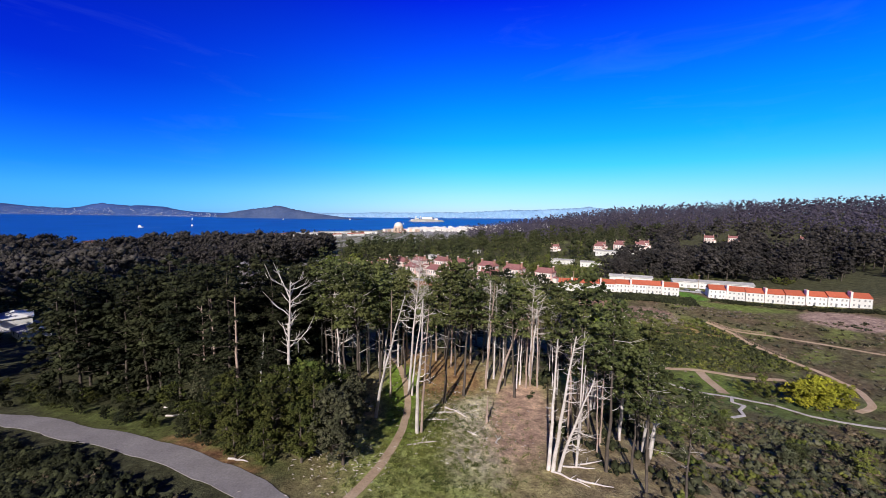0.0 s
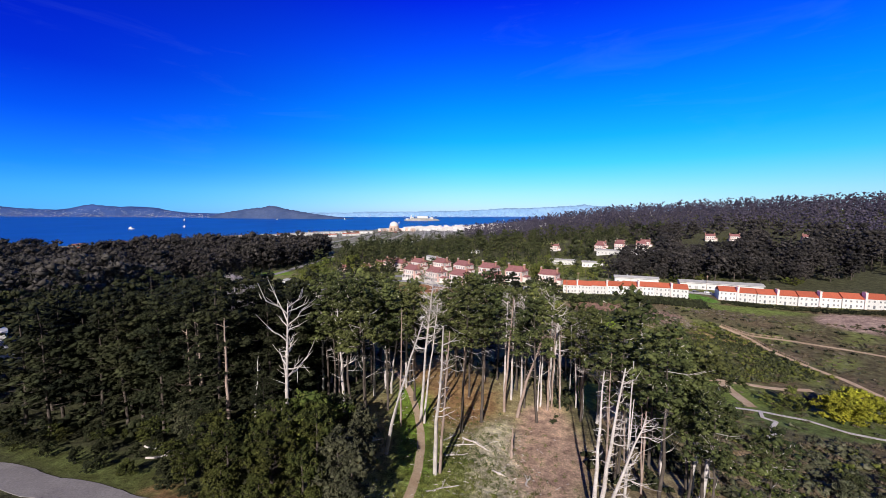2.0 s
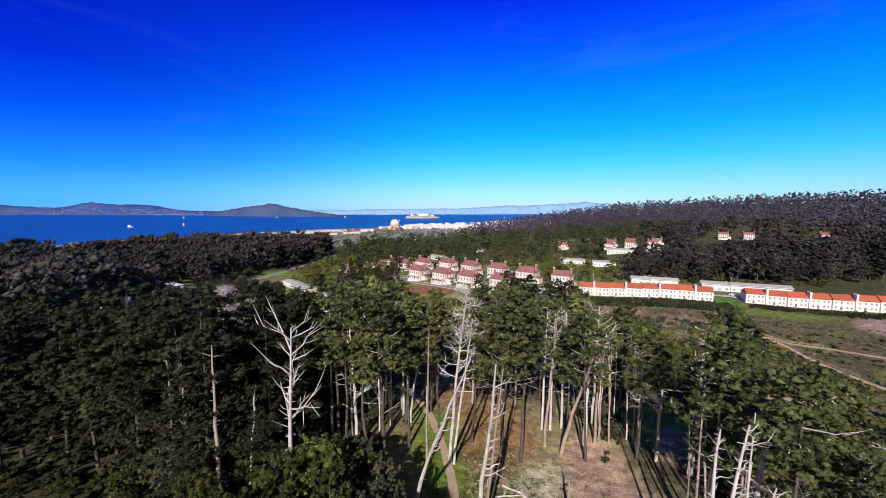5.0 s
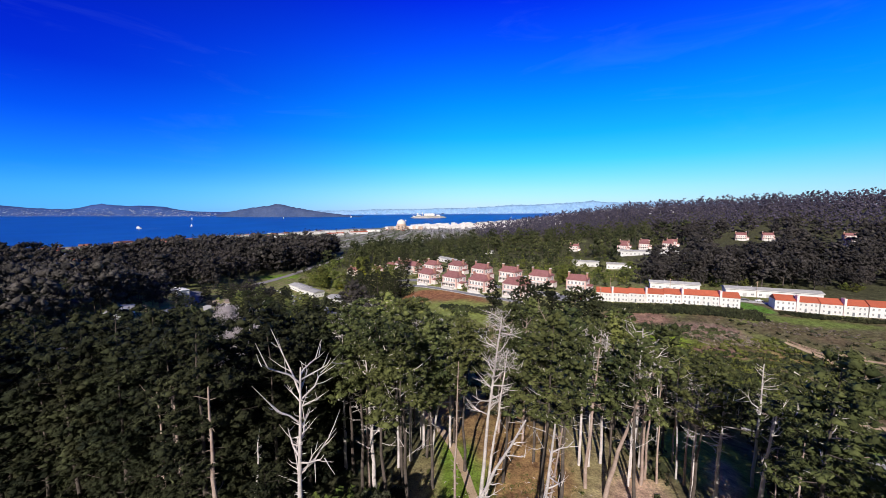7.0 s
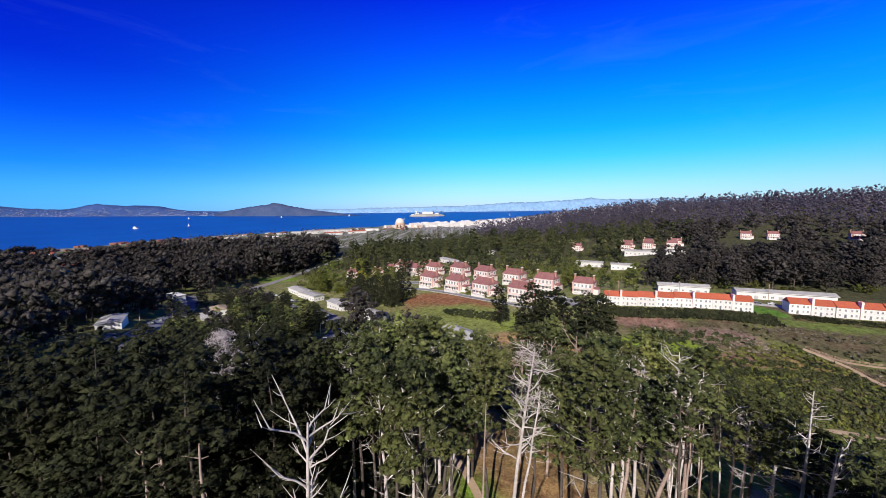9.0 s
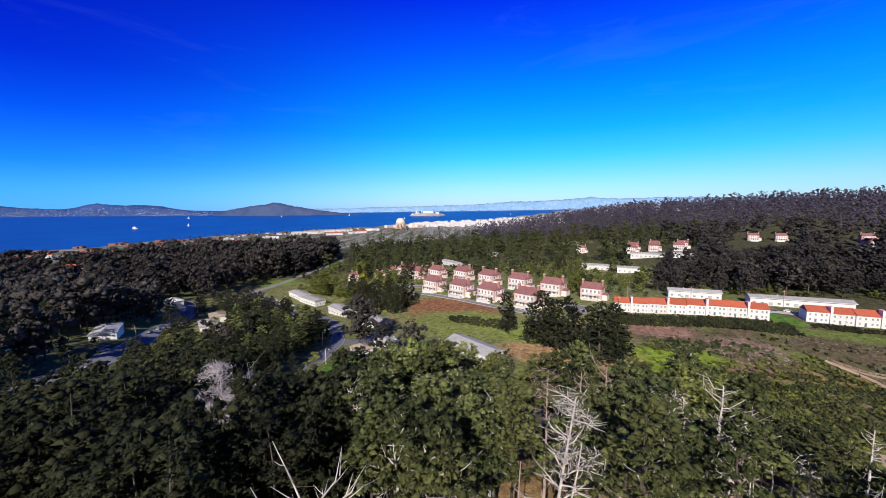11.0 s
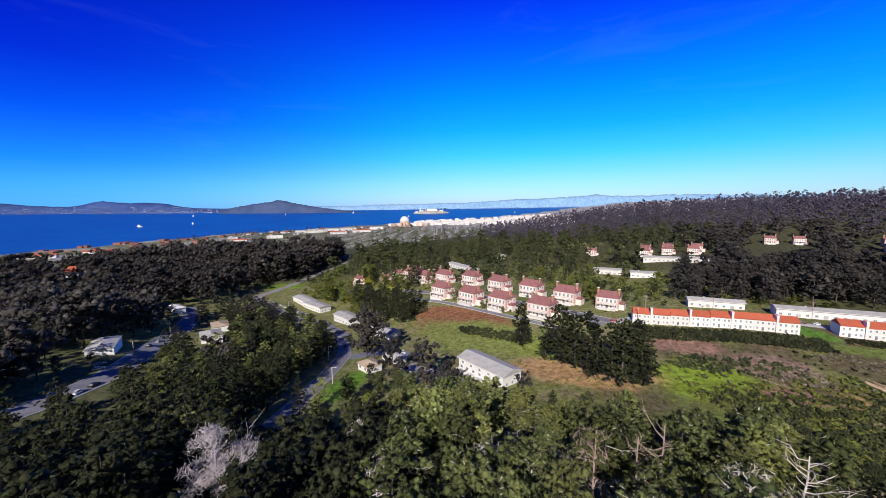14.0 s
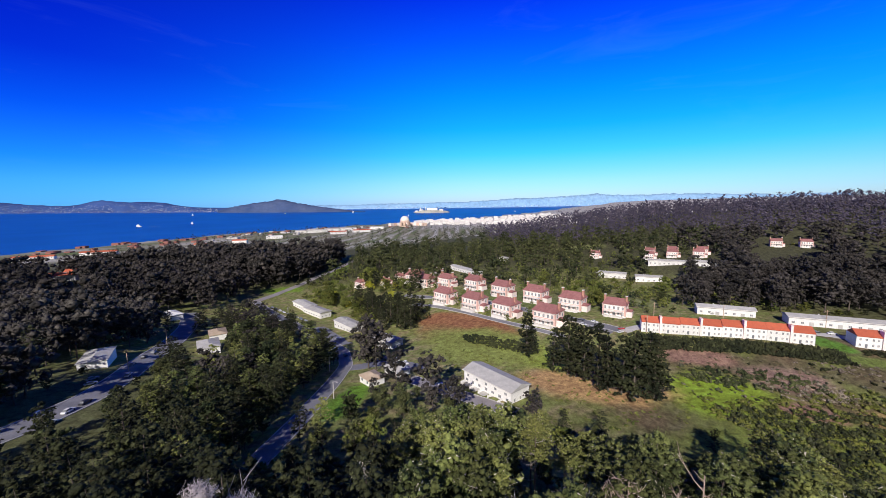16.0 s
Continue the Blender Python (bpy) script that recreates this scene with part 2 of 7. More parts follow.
def bend(r):
    return r * r * np.log(r + 1e-9)


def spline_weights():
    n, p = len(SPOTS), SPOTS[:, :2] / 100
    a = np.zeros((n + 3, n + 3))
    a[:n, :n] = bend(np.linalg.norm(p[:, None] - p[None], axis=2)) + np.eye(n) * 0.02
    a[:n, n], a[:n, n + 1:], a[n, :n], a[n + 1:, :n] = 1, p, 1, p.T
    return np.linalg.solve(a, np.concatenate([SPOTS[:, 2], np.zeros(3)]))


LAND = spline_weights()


def ease(a, b, v):
    u = np.clip((v - a) / (b - a), 0, 1)
    return u * u * (3 - 2 * u)


def sea(x, y):
    """The water's height: level near by; the far bay is drawn in, as all beyond 2 km is, and so rises a little."""
    r = np.hypot(np.asarray(x, float) + 15, np.asarray(y, float) - 35) + 1e-6
    s = np.maximum(r - 2000, 0)
    return 100 * (1 - r / (r + 0.000918 * s * s))


def shore(x):
    return np.interp(x, [-4900, -1600, -1127, -973, -876, -641, -482, 0, 350, 900, 2500, 4900],
                     [-1500, 300, 982, 1347, 1594, 1854, 2120, 2420, 2800, 3300, 3900, 4300])


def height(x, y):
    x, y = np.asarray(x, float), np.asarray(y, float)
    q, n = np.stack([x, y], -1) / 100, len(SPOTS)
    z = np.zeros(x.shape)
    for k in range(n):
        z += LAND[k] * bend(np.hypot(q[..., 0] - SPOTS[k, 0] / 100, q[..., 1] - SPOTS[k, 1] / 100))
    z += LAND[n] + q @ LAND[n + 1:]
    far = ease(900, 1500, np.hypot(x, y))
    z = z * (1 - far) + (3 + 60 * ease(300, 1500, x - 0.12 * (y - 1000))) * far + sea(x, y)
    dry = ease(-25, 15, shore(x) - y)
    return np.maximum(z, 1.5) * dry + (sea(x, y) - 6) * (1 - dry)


def at(x, y, up=0.0, turn=0.0, size=1.0):
    return pose(x, y, float(height(x, y)) + up, 0, 0, turn) @ Matrix.Scale(size, 4)


# ---- building blocks ----


def mesh_of(name, verts, faces, mats=()):
    me = bpy.data.meshes.new(name)
    me.from_pydata([tuple(v) for v in np.asarray(verts, float)], [], [tuple(int(i) for i in f) for f in faces])
    for m in mats:
        me.materials.append(m)
    me.update()
    return me


def quick_mesh(name, verts, faces, mat, smooth=False):
    """A large mesh of triangles or quads from arrays."""
    me = bpy.data.meshes.new(name)
    me.vertices.add(len(verts))
    me.vertices.foreach_set("co", np.ascontiguousarray(verts, np.float32).ravel())
    faces = np.ascontiguousarray(faces, np.int32)
    n, k = faces.shape
    me.loops.add(k * n)
    me.loops.foreach_set("vertex_index", faces.ravel())
    me.polygons.add(n)
    me.polygons.foreach_set("loop_start", np.arange(0, k * n, k, dtype=np.int32))
    me.polygons.foreach_set("use_smooth", np.full(n, smooth))
    me.materials.append(mat)
    me.update(calc_edges=True)
    return me


def child(name, me, parent, label="", m=None):
    ob = new(name, me)
    ob.parent = parent
    if m is not None:
        ob.matrix_basis = m
    return tagged(ob, label) if label else ob


def part(name, bm, mat, parent, label="", m=None):
    me = bpy.data.meshes.new(name)
    bm.to_mesh(me)
    bm.free()
    me.materials.append(mat)
    return child(name, me, parent, label, m)


def thing(name, m, label, category, group="", kind=""):
    ob = new(name)
    ob.empty_display_size = 0.5
    ob.matrix_basis = m
    return tagged(ob, label, category, group, kind)


def box(bm, x0, x1, y0, y1, z0, z1, bevel=0.0):
    r = bmesh.ops.create_cube(bm, size=1.0)
    bmesh.ops.scale(bm, vec=(x1 - x0, y1 - y0, z1 - z0), verts=r["verts"])
    bmesh.ops.translate(bm, vec=((x0 + x1) / 2, (y0 + y1) / 2, (z0 + z1) / 2), verts=r["verts"])
    if bevel:
        edges = list({e for v in r["verts"] for e in v.link_edges})
        bmesh.ops.bevel(bm, geom=edges, offset=bevel, segments=1, affect="EDGES")
    return bm


def boxes(*rows):
    bm = bmesh.new()
    for r in rows:
        box(bm, *r)
    return bm


def prism(points, faces):
    bm = bmesh.new()
    vs = [bm.verts.new(p) for p in points]
    for f in faces:
        bm.faces.new([vs[i] for i in f])
    bmesh.ops.recalc_face_normals(bm, faces=bm.faces)
    return bm


def gable(x0, x1, y0, y1, z, rise, over=0.4, thick=0.25):
    """A gable roof with its ridge along x, closed below."""
    a, b, c, d, ym = x0 - over, x1 + over, y0 - over, y1 + over, (y0 + y1) / 2
    pts = [(a, c, z), (b, c, z), (b, d, z), (a, d, z), (a, c, z + thick), (b, c, z + thick), (b, d, z + thick), (a, d, z + thick),
           (a, ym, z + rise), (b, ym, z + rise)]
    return prism(pts, [(3, 2, 1, 0), (0, 1, 5, 4), (2, 3, 7, 6), (4, 5, 9, 8), (6, 7, 8, 9), (1, 2, 6, 9, 5), (3, 0, 4, 8, 7)])


def hip(x0, x1, y0, y1, z, rise, run, over=0.5, thick=0.25):
    a, b, c, d, ym = x0 - over, x1 + over, y0 - over, y1 + over, (y0 + y1) / 2
    pts = [(a, c, z), (b, c, z), (b, d, z), (a, d, z), (a, c, z + thick), (b, c, z + thick), (b, d, z + thick), (a, d, z + thick),
           (a + run, ym, z + rise), (b - run, ym, z + rise)]
    return prism(pts, [(3, 2, 1, 0), (0, 1, 5, 4), (1, 2, 6, 5), (2, 3, 7, 6), (3, 0, 4, 7), (4, 5, 9, 8), (6, 7, 8, 9), (5, 6, 9), (7, 4, 8)])


def tube(points, radii, sides=6):
    """A bent tapering tube: vertices and quads."""
    pts, n = np.asarray(points, float), len(points)
    d = np.gradient(pts, axis=0)
    d /= np.linalg.norm(d, axis=1)[:, None] + 1e-9
    ref = np.where(np.abs(d[:, 2:3]) > 0.9, [[1.0, 0, 0]], [[0, 0, 1.0]])
    u = np.cross(d, ref)
    u /= np.linalg.norm(u, axis=1)[:, None]
    w = np.cross(d, u)
    a = np.arange(sides) * 2 * np.pi / sides
    ring = u[:, None] * np.cos(a)[None, :, None] + w[:, None] * np.sin(a)[None, :, None]
    v = (pts[:, None] + ring * np.asarray(radii, float)[:, None, None]).reshape(-1, 3)
    i, k = np.meshgrid(np.arange(n - 1), np.arange(sides), indexing="ij")
    k2 = (k + 1) % sides
    q = np.stack([i * sides + k, i * sides + k2, (i + 1) * sides + k2, (i + 1) * sides + k], -1).reshape(-1, 4)
    return v, q


def join(pieces):
    vs, qs, n = [], [], 0
    for v, q in pieces:
        vs.append(v)
        qs.append(np.asarray(q) + n)
        n += len(v)
    return np.concatenate(vs), np.concatenate(qs)


def leaf_cloud(rng, centres, radii, per, size, up=0.15, slim=0.5):
    """Small leaf sprays over the shells of many clumps: vertices and triangles."""
    c, r = np.repeat(np.asarray(centres, float), per, 0), np.repeat(np.asarray(radii, float), per, 0)
    n = len(c)
    d = rng.normal(size=(n, 3))
    d[:, 2] = np.abs(d[:, 2]) * np.where(rng.random(n) < 0.78, 1, -1)
    d /= np.linalg.norm(d, axis=1)[:, None]
    p = c + d * r * (0.45 + 0.65 * rng.random((n, 1)))
    nor = d / r * r.mean(1)[:, None] + rng.normal(size=(n, 3)) * 0.6 + (0, 0, up)
    nor /= np.linalg.norm(nor, axis=1)[:, None]
    a = np.cross(nor, rng.normal(size=(n, 3)))
    a /= np.linalg.norm(a, axis=1)[:, None]
    b = np.cross(nor, a)
    s = size * (0.6 + 0.8 * rng.random((n, 1)))
    v = np.stack([p + a * s, p - a * s * 0.8 + b * s * slim, p - a * s * 0.8 - b * s * slim], 1).reshape(-1, 3)
    return v, np.arange(3 * n).reshape(-1, 3)


OCT_V = np.array([(1, 0, 0), (-1, 0, 0), (0, 1, 0), (0, -1, 0), (0, 0, 1), (0, 0, -1)], float)
OCT_F = np.array([(0, 2, 4), (2, 1, 4), (1, 3, 4), (3, 0, 4), (2, 0, 5), (1, 2, 5), (3, 1, 5), (0, 3, 5)])


def bough_cloud(rng, centres, radii, fill=0.72):
    """The dense, lumpy inside of each clump of leaves."""
    bv, bf = OCT_V, OCT_F
    c, r = np.asarray(centres, float), np.asarray(radii, float)
    n = len(c)
    lump = 1 + rng.normal(size=(n, len(bv), 1)) * 0.30
    v = c[:, None] + bv[None] * lump * r[:, None] * fill
    f = bf[None] + (np.arange(n) * len(bv))[:, None, None]
    return v.reshape(-1, 3), f.reshape(-1, 3)


def crown_cloud(rng, centres, radii, k, per, leaf, slim):
    """Each clump broken into k dense tufts over its upper side, each tuft a lumpy ball with leaf sprays round it."""
    c, r = np.repeat(np.asarray(centres, float), k, 0), np.repeat(np.asarray(radii, float), k, 0)
    n = len(c)
    d = rng.normal(size=(n, 3))
    d[:, 2] = np.abs(d[:, 2]) * np.where(rng.random(n) < 0.8, 1, -0.6)
    d /= np.linalg.norm(d, axis=1)[:, None]
    share = 0.9 if k == 1 else 1.12 / k ** 0.5
    p = c if k == 1 else c + d * r * (1 - 0.5 * share) * (0.55 + 0.5 * rng.random((n, 1)))
    tuft_r = (0.5 * r + 0.5 * r.mean(1)[:, None]) * share * (0.7 + 0.6 * rng.random((n, 1)))
    balls = bough_cloud(rng, p, tuft_r, 0.66)
    return leaf_cloud(rng, p, tuft_r, per, leaf, 0.15, slim), balls


def tree_shape(kind, H, seed, per, leaf, limbs_scale=1.0, k=1):
    """The wood and the crown of one tree, standing at the origin."""
    rng = np.random.default_rng(seed)
    wood, cen, rad = [], [], []
    lean = rng.normal(size=2) * 0.02 * H
    zs = np.linspace(0, 1, 7)
    trunk = np.stack([lean[0] * zs + rng.normal(size=7) * 0.004 * H, lean[1] * zs + rng.normal(size=7) * 0.004 * H, zs * H * 0.97 - 0.5], 1)
    r0 = {"pine": 0.0105, "cypress": 0.012, "fir": 0.018, "euca": 0.016, "billow": 0.016, "bush": 0.03, "shrub": 0.025}[kind] * H
    wood.append(tube(trunk, r0 * (1.05 - 0.92 * zs), 7))
    n, lo = {"pine": (23, 0.57), "cypress": (40, 0.16), "fir": (44, 0.06), "euca": (30, 0.12), "billow": (22, 0.16), "bush": (24, 0.12), "shrub": (34, 0.10)}[kind]
    n = int(n * limbs_scale)
    for i in range(n):
        u = (i + rng.random()) / n
        z = (lo + (0.97 - lo) * u) * H
        start = np.array([np.interp(z / H, zs, trunk[:, a]) for a in range(3)])
        ang = i * 2.4 + rng.normal() * 0.5
        if kind == "pine":
            L, rise, rr = H * (0.138 - 0.07 * u * u) * (0.4 + 0.8 * rng.random()), 0.10 + 0.30 * u, np.array([0.078, 0.078, 0.028]) * H
        elif kind == "cypress":
            L, rise, rr = H * (0.04 + 0.145 * math.sin(math.pi * (0.20 + 0.72 * u))) * (0.45 + 0.8 * rng.random()), 0.02 + 0.20 * u, np.array([0.080, 0.080, 0.026]) * H
        elif kind == "fir":
            L, rise, rr = H * (0.235 - 0.175 * u) * (0.65 + 0.5 * rng.random()), 0.12 + 0.25 * u, np.array([0.088, 0.088, 0.046]) * H
        elif kind == "euca":
            L, rise, rr = H * (0.10 + 0.13 * math.sin(math.pi * min(1, 0.15 + 0.8 * u))) * (0.5 + 0.8 * rng.random()), 0.35, np.array([0.095, 0.095, 0.075]) * H
        elif kind == "billow":
            L, rise, rr = H * (0.08 + 0.20 * math.sin(math.pi * min(1, 0.2 + 0.72 * u))) * (0.6 + 0.6 * rng.random()), 0.40, np.array([0.135, 0.135, 0.11]) * H
        elif kind == "shrub":
            L, rise, rr = H * (0.07 + 0.19 * math.sin(math.pi * (0.22 + 0.70 * u))) * (0.7 + 0.45 * rng.random()), 0.35, np.array([0.085, 0.085, 0.085]) * H
        else:
            L, rise, rr = H * (0.16 + 0.34 * math.sin(math.pi * (0.25 + 0.72 * u))) * (0.6 + 0.5 * rng.random()), 0.25, np.array([0.16, 0.16, 0.125]) * H
        way = np.array([math.cos(ang), math.sin(ang), rise + rng.normal() * 0.12])
        tip = start + way * L
        mid = start + way * L * 0.55 - (0, 0, 0.03 * L)
        wood.append(tube([start, mid, tip], [r0 * 0.28 * (1.1 - u), r0 * 0.2 * (1.1 - u), r0 * 0.05], 3))
        grow = 0.75 + 0.5 * rng.random()
        cen.append(tip)
        rad.append(rr * grow)
        if L > 0.13 * H or kind == "bush":
            cen.append(start + way * L * 0.5 + rng.normal(size=3) * 0.02 * H)
            rad.append(rr * grow * 0.85)
    cen.append(trunk[-1])
    rad.append(np.array([0.07, 0.07, 0.06]) * H)
    dead = []
    for i in range(7 if kind == "pine" else 0):
        z = (0.34 + 0.5 * (i + rng.random()) / 7) * H
        start = np.array([np.interp(z / H, zs, trunk[:, a]) for a in range(3)])
        ang, L = rng.uniform(0, 6.28), H * rng.uniform(0.06, 0.17)
        way = np.array([math.cos(ang), math.sin(ang), rng.normal(0.15, 0.2)])
        pts = [start, start + way * L * 0.5 + rng.normal(size=3) * 0.04 * L, start + way * L + (0, 0, 0.18 * L)]
        dead.append(tube(pts, [r0 * 0.2, r0 * 0.14, r0 * 0.04], 4))
        for f in (0.45, 0.7):
            b = start + way * L * f
            dead.append(tube([b, b + (way + rng.normal(size=3) * 0.7) * L * 0.3], [r0 * 0.1, r0 * 0.03], 3))
    leaves, balls = crown_cloud(rng, cen, rad, k, per, leaf, 0.22 if kind in ("pine", "cypress", "fir") else 0.42)
    return join(wood), leaves, balls, join(dead) if dead else None


def tree_model(name, kind, H, seed, per, leaf, foliage, label, category="tree", group="", bark=None, limbs_scale=1.0, split=1):
    wood, crown, boughs, dead = tree_shape(kind, H, seed, per, leaf, limbs_scale, split)
    ob = thing(name, Matrix(), label, category, group)
    stem = quick_mesh("trunk", *(join([wood, dead]) if dead else wood), bark or M_BARK, True)
    if dead:
        stem.materials.append(M_DEAD)
        stem.polygons.foreach_set("material_index", np.repeat([0, 1], [len(wood[1]), len(dead[1])]).astype(np.int32))
    if kind != "bush":
        child("trunk", stem, ob)
    me = quick_mesh("crown", *join([crown, boughs]), foliage, True)
    me.materials.append(BOUGHS[foliage.name])
    me.polygons.foreach_set("material_index", np.repeat([0, 1], [len(crown[1]), len(boughs[1])]).astype(np.int32))
    child("crown", me, ob)
    return ob


class Planter:
    """Sets the models of one kind out in turn: the first place takes the model itself, the others copies."""

    def __init__(self, models, true_size=False):
        self.models, self.used, self.count, self.true_size = models, set(), 0, true_size

    def put(self, x, y, turn, size, up=0.0, which=None):
        k = self.count % len(self.models) if which is None else which
        self.count += 1
        if k in self.used:
            own = self.models[k].scale[0] if self.true_size else 1.0
            return copy_thing(self.models[k], at(x, y, up, turn, size / own))
        m = at(x, y, up, turn, size)
        self.used.add(k)
        self.models[k].matrix_basis = m
        return self.models[k]


def stuff(name, shapes, spots, mat, label, category):
    """Far woods and scrub: shapes set out many times in one mesh. spots: rows of x, y, size, turn, shape."""
    vs, qs, n = [], [], 0
    for k, (v, q) in enumerate(shapes):
        s = spots[spots[:, 4].astype(int) % len(shapes) == k]
        if not len(s):
            continue
        c, d = np.cos(s[:, 3])[:, None], np.sin(s[:, 3])[:, None]
        z = height(s[:, 0], s[:, 1])[:, None]
        f = s[:, 2][:, None]
        w = np.stack([(v[:, 0] * c - v[:, 1] * d) * f + s[:, 0:1], (v[:, 0] * d + v[:, 1] * c) * f + s[:, 1:2], v[:, 2] * f + z], -1)
        vs.append(w.reshape(-1, 3))
        qs.append((q[None] + (np.arange(len(s)) * len(v))[:, None, None]).reshape(-1, q.shape[1]) + n)
        n += len(s) * len(v)
    if not n:
        return None
    ob = new(name, quick_mesh(name, np.concatenate(vs), np.concatenate(qs), mat, True))
    return tagged(ob, label, category, "", "stuff")


def scatter(rng, x0, x1, y0, y1, step, keep):
    """Points on a jittered grid where keep(x, y) holds."""
    gx, gy = np.meshgrid(np.arange(x0, x1, step), np.arange(y0, y1, step))
    x = gx.ravel() + rng.uniform(-0.45, 0.45, gx.size) * step
    y = gy.ravel() + rng.uniform(-0.45, 0.45, gx.size) * step
    ok = keep(x, y)
    return x[ok], y[ok]


def near_line(x, y, pts, width):
    """Whether points lie within width of a bent line."""
    best = np.full(np.shape(x), 1e9)
    for (ax, ay), (bx, by) in zip(pts[:-1], pts[1:]):
        L = (bx - ax) ** 2 + (by - ay) ** 2
        t = np.clip(((x - ax) * (bx - ax) + (y - ay) * (by - ay)) / L, 0, 1)
        best = np.minimum(best, np.hypot(x - ax - t * (bx - ax), y - ay - t * (by - ay)))
    return best < width


def inside(x, y, cx, cy, rx, ry, turn=0.0):
    c, s = math.cos(radians(turn)), math.sin(radians(turn))
    u, v = (x - cx) * c + (y - cy) * s, -(x - cx) * s + (y - cy) * c
    return (u / rx) ** 2 + (v / ry) ** 2 < 1


# ---- plan: ways and clearings ----
ROAD_FRONT = [(-150, 84), (-115, 79), (-90, 76.5), (-78, 73.3), (-68, 70), (-56, 66.2), (-44, 62), (-34, 57.6), (-22, 50), (-12, 40), (-6, 26), (-3, 8), (-2, -20), (-6, -60), (-14, -110)]
FOOTPATH = [(-24, 142), (-17, 126), (-14.3, 119), (-11, 108), (-9.7, 101.6), (-8.4, 93), (-8.3, 85), (-8.8, 75), (-10.2, 67), (-12, 59), (-16, 51)]
STREET_LEFT = [(-182, 130), (-177, 165), (-172, 190), (-172, 212), (-177, 232), (-188, 260), (-203, 300), (-222, 340), (-250, 385)]
LANE = [(-88, 175), (-86, 207), (-85.5, 225), (-85, 247), (-85.7, 272), (-95, 300), (-119, 332), (-157, 375), (-193, 409), (-222, 440)]
LANE_EAST = [(-84, 268), (-62, 276), (-40, 262)]
APRON = [(-48, 250), (-34, 238), (-22, 228), (-8, 217), (0, 211)]
HOUSE_STREET = [(-72, 440), (-50, 418), (-20, 392), (2, 379), (31, 349), (56, 322), (74, 306), (82, 297)]
LOWER_STREET = [(-58, 398), (-42, 381), (-10, 350), (16, 319), (34, 300), (44, 291)]
BACK_LANE = [(82, 297), (110, 309), (150, 303), (176, 285), (220, 262), (275, 240)]
FAR_STREET = [(-222, 440), (-205, 520), (-190, 600), (-180, 700), (-190, 820)]
TRAIL_A = [(84, 168), (95, 162), (113, 161), (122, 157), (130, 152), (142, 150)]
TRAIL_B = [(113, 159), (109, 144), (108, 136)]
TRAIL_C = [(160.4, 223.4), (163.4, 206), (161, 192), (162, 171), (163.5, 156), (161, 140), (152, 126), (140, 122)]
TRAIL_D = [(161, 221), (166, 209.5), (178.5, 201.6), (193, 188.7), (206, 172.6), (228, 150)]
BOARDWALK = [(80, 150), (88.8, 143.7), (95.8, 137), (107.5, 134), (117.6, 127.6), (122.4, 119), (128, 115), (135, 111.5), (160, 104)]
BOARDWALK_SPUR = [(107.5, 134), (104, 129), (106, 126), (101, 122), (98.5, 117), (92, 114)]
WAYS = [(ROAD_FRONT, 7), (FOOTPATH, 3), (STREET_LEFT, 8), (LANE, 7), (LANE_EAST, 7), (APRON, 6), (HOUSE_STREET, 8), (LOWER_STREET, 6),
        (BACK_LANE, 6), (FAR_STREET, 8), (TRAIL_A, 3), (TRAIL_B, 3), (TRAIL_C, 3), (TRAIL_D, 3), (BOARDWALK, 2.5), (BOARDWALK_SPUR, 2.5)]


def on_way(x, y, more=0.0):
    hit = np.zeros(np.shape(x), bool)
    for pts, w in WAYS:
        hit |= near_line(x, y, pts, w * 0.6 + more)
    return hit


# ---- ground ----


def spread(lo, hi, a, b, step, grow):
    mid = list(np.arange(a, b + step / 2, step))
    right, s = [mid[-1]], step
    while right[-1] < hi:
        s = min(s * grow, 160)
        right.append(right[-1] + s)
    left, s = [mid[0]], step
    while left[-1] > lo:
        s = min(s * grow, 160)
        left.append(left[-1] - s)
    return np.array(left[:0:-1] + mid + right[1:])


def soft_noise(x, y, scale, seed):
    """Smooth patches from a few waves, about -1 to 1."""
    rng = np.random.default_rng(seed)
    v = np.zeros(np.shape(x))
    for k in range(9):
        a, f = rng.uniform(0, 2 * np.pi), (0.5 + 1.6 * rng.random()) / scale
        v += np.sin((x * math.cos(a) + y * math.sin(a)) * f * 2 * np.pi + rng.uniform(0, 7) + 1.7 * np.sin((x * math.sin(a) - y * math.cos(a)) * f * 3 + k))
    return v / 4.0


GX, GY = spread(-4900, 4900, -225, 285, 2.5, 1.11), spread(-3000, 4900, -70, 425, 2.5, 1.11)
gx, gy = np.meshgrid(GX, GY)
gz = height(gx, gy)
cover = np.zeros(gx.shape + (3,))
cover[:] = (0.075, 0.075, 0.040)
patch, small = soft_noise(gx, gy, 38, 3), soft_noise(gx, gy, 11, 5)


def paint(mask, colour):
    m = np.clip(mask, 0, 1)[..., None]
    cover[:] = cover * (1 - m) + np.array(colour) * m


def blot(cx, cy, rx, ry, turn=0.0, ragged=0.35, edge=0.25):
    c, s = math.cos(radians(turn)), math.sin(radians(turn))
    u, v = (gx - cx) * c + (gy - cy) * s, -(gx - cx) * s + (gy - cy) * c
    d = np.hypot(u / rx, v / ry) + ragged * (0.6 * small + 0.4 * patch) * 0.5
    return 1 - ease(1 - edge, 1 + edge, d)


# grass of the village
paint(blot(-40, 350, 250, 190, 0, 0.1), (0.20, 0.205, 0.075))
paint(blot(-40, 350, 250, 190, 0, 0.1) * ease(0.1, 0.8, small), (0.28, 0.23, 0.13))
paint(blot(-40, 350, 250, 190, 0, 0.1) * ease(0.1, 0.8, -small), (0.17, 0.205, 0.06))
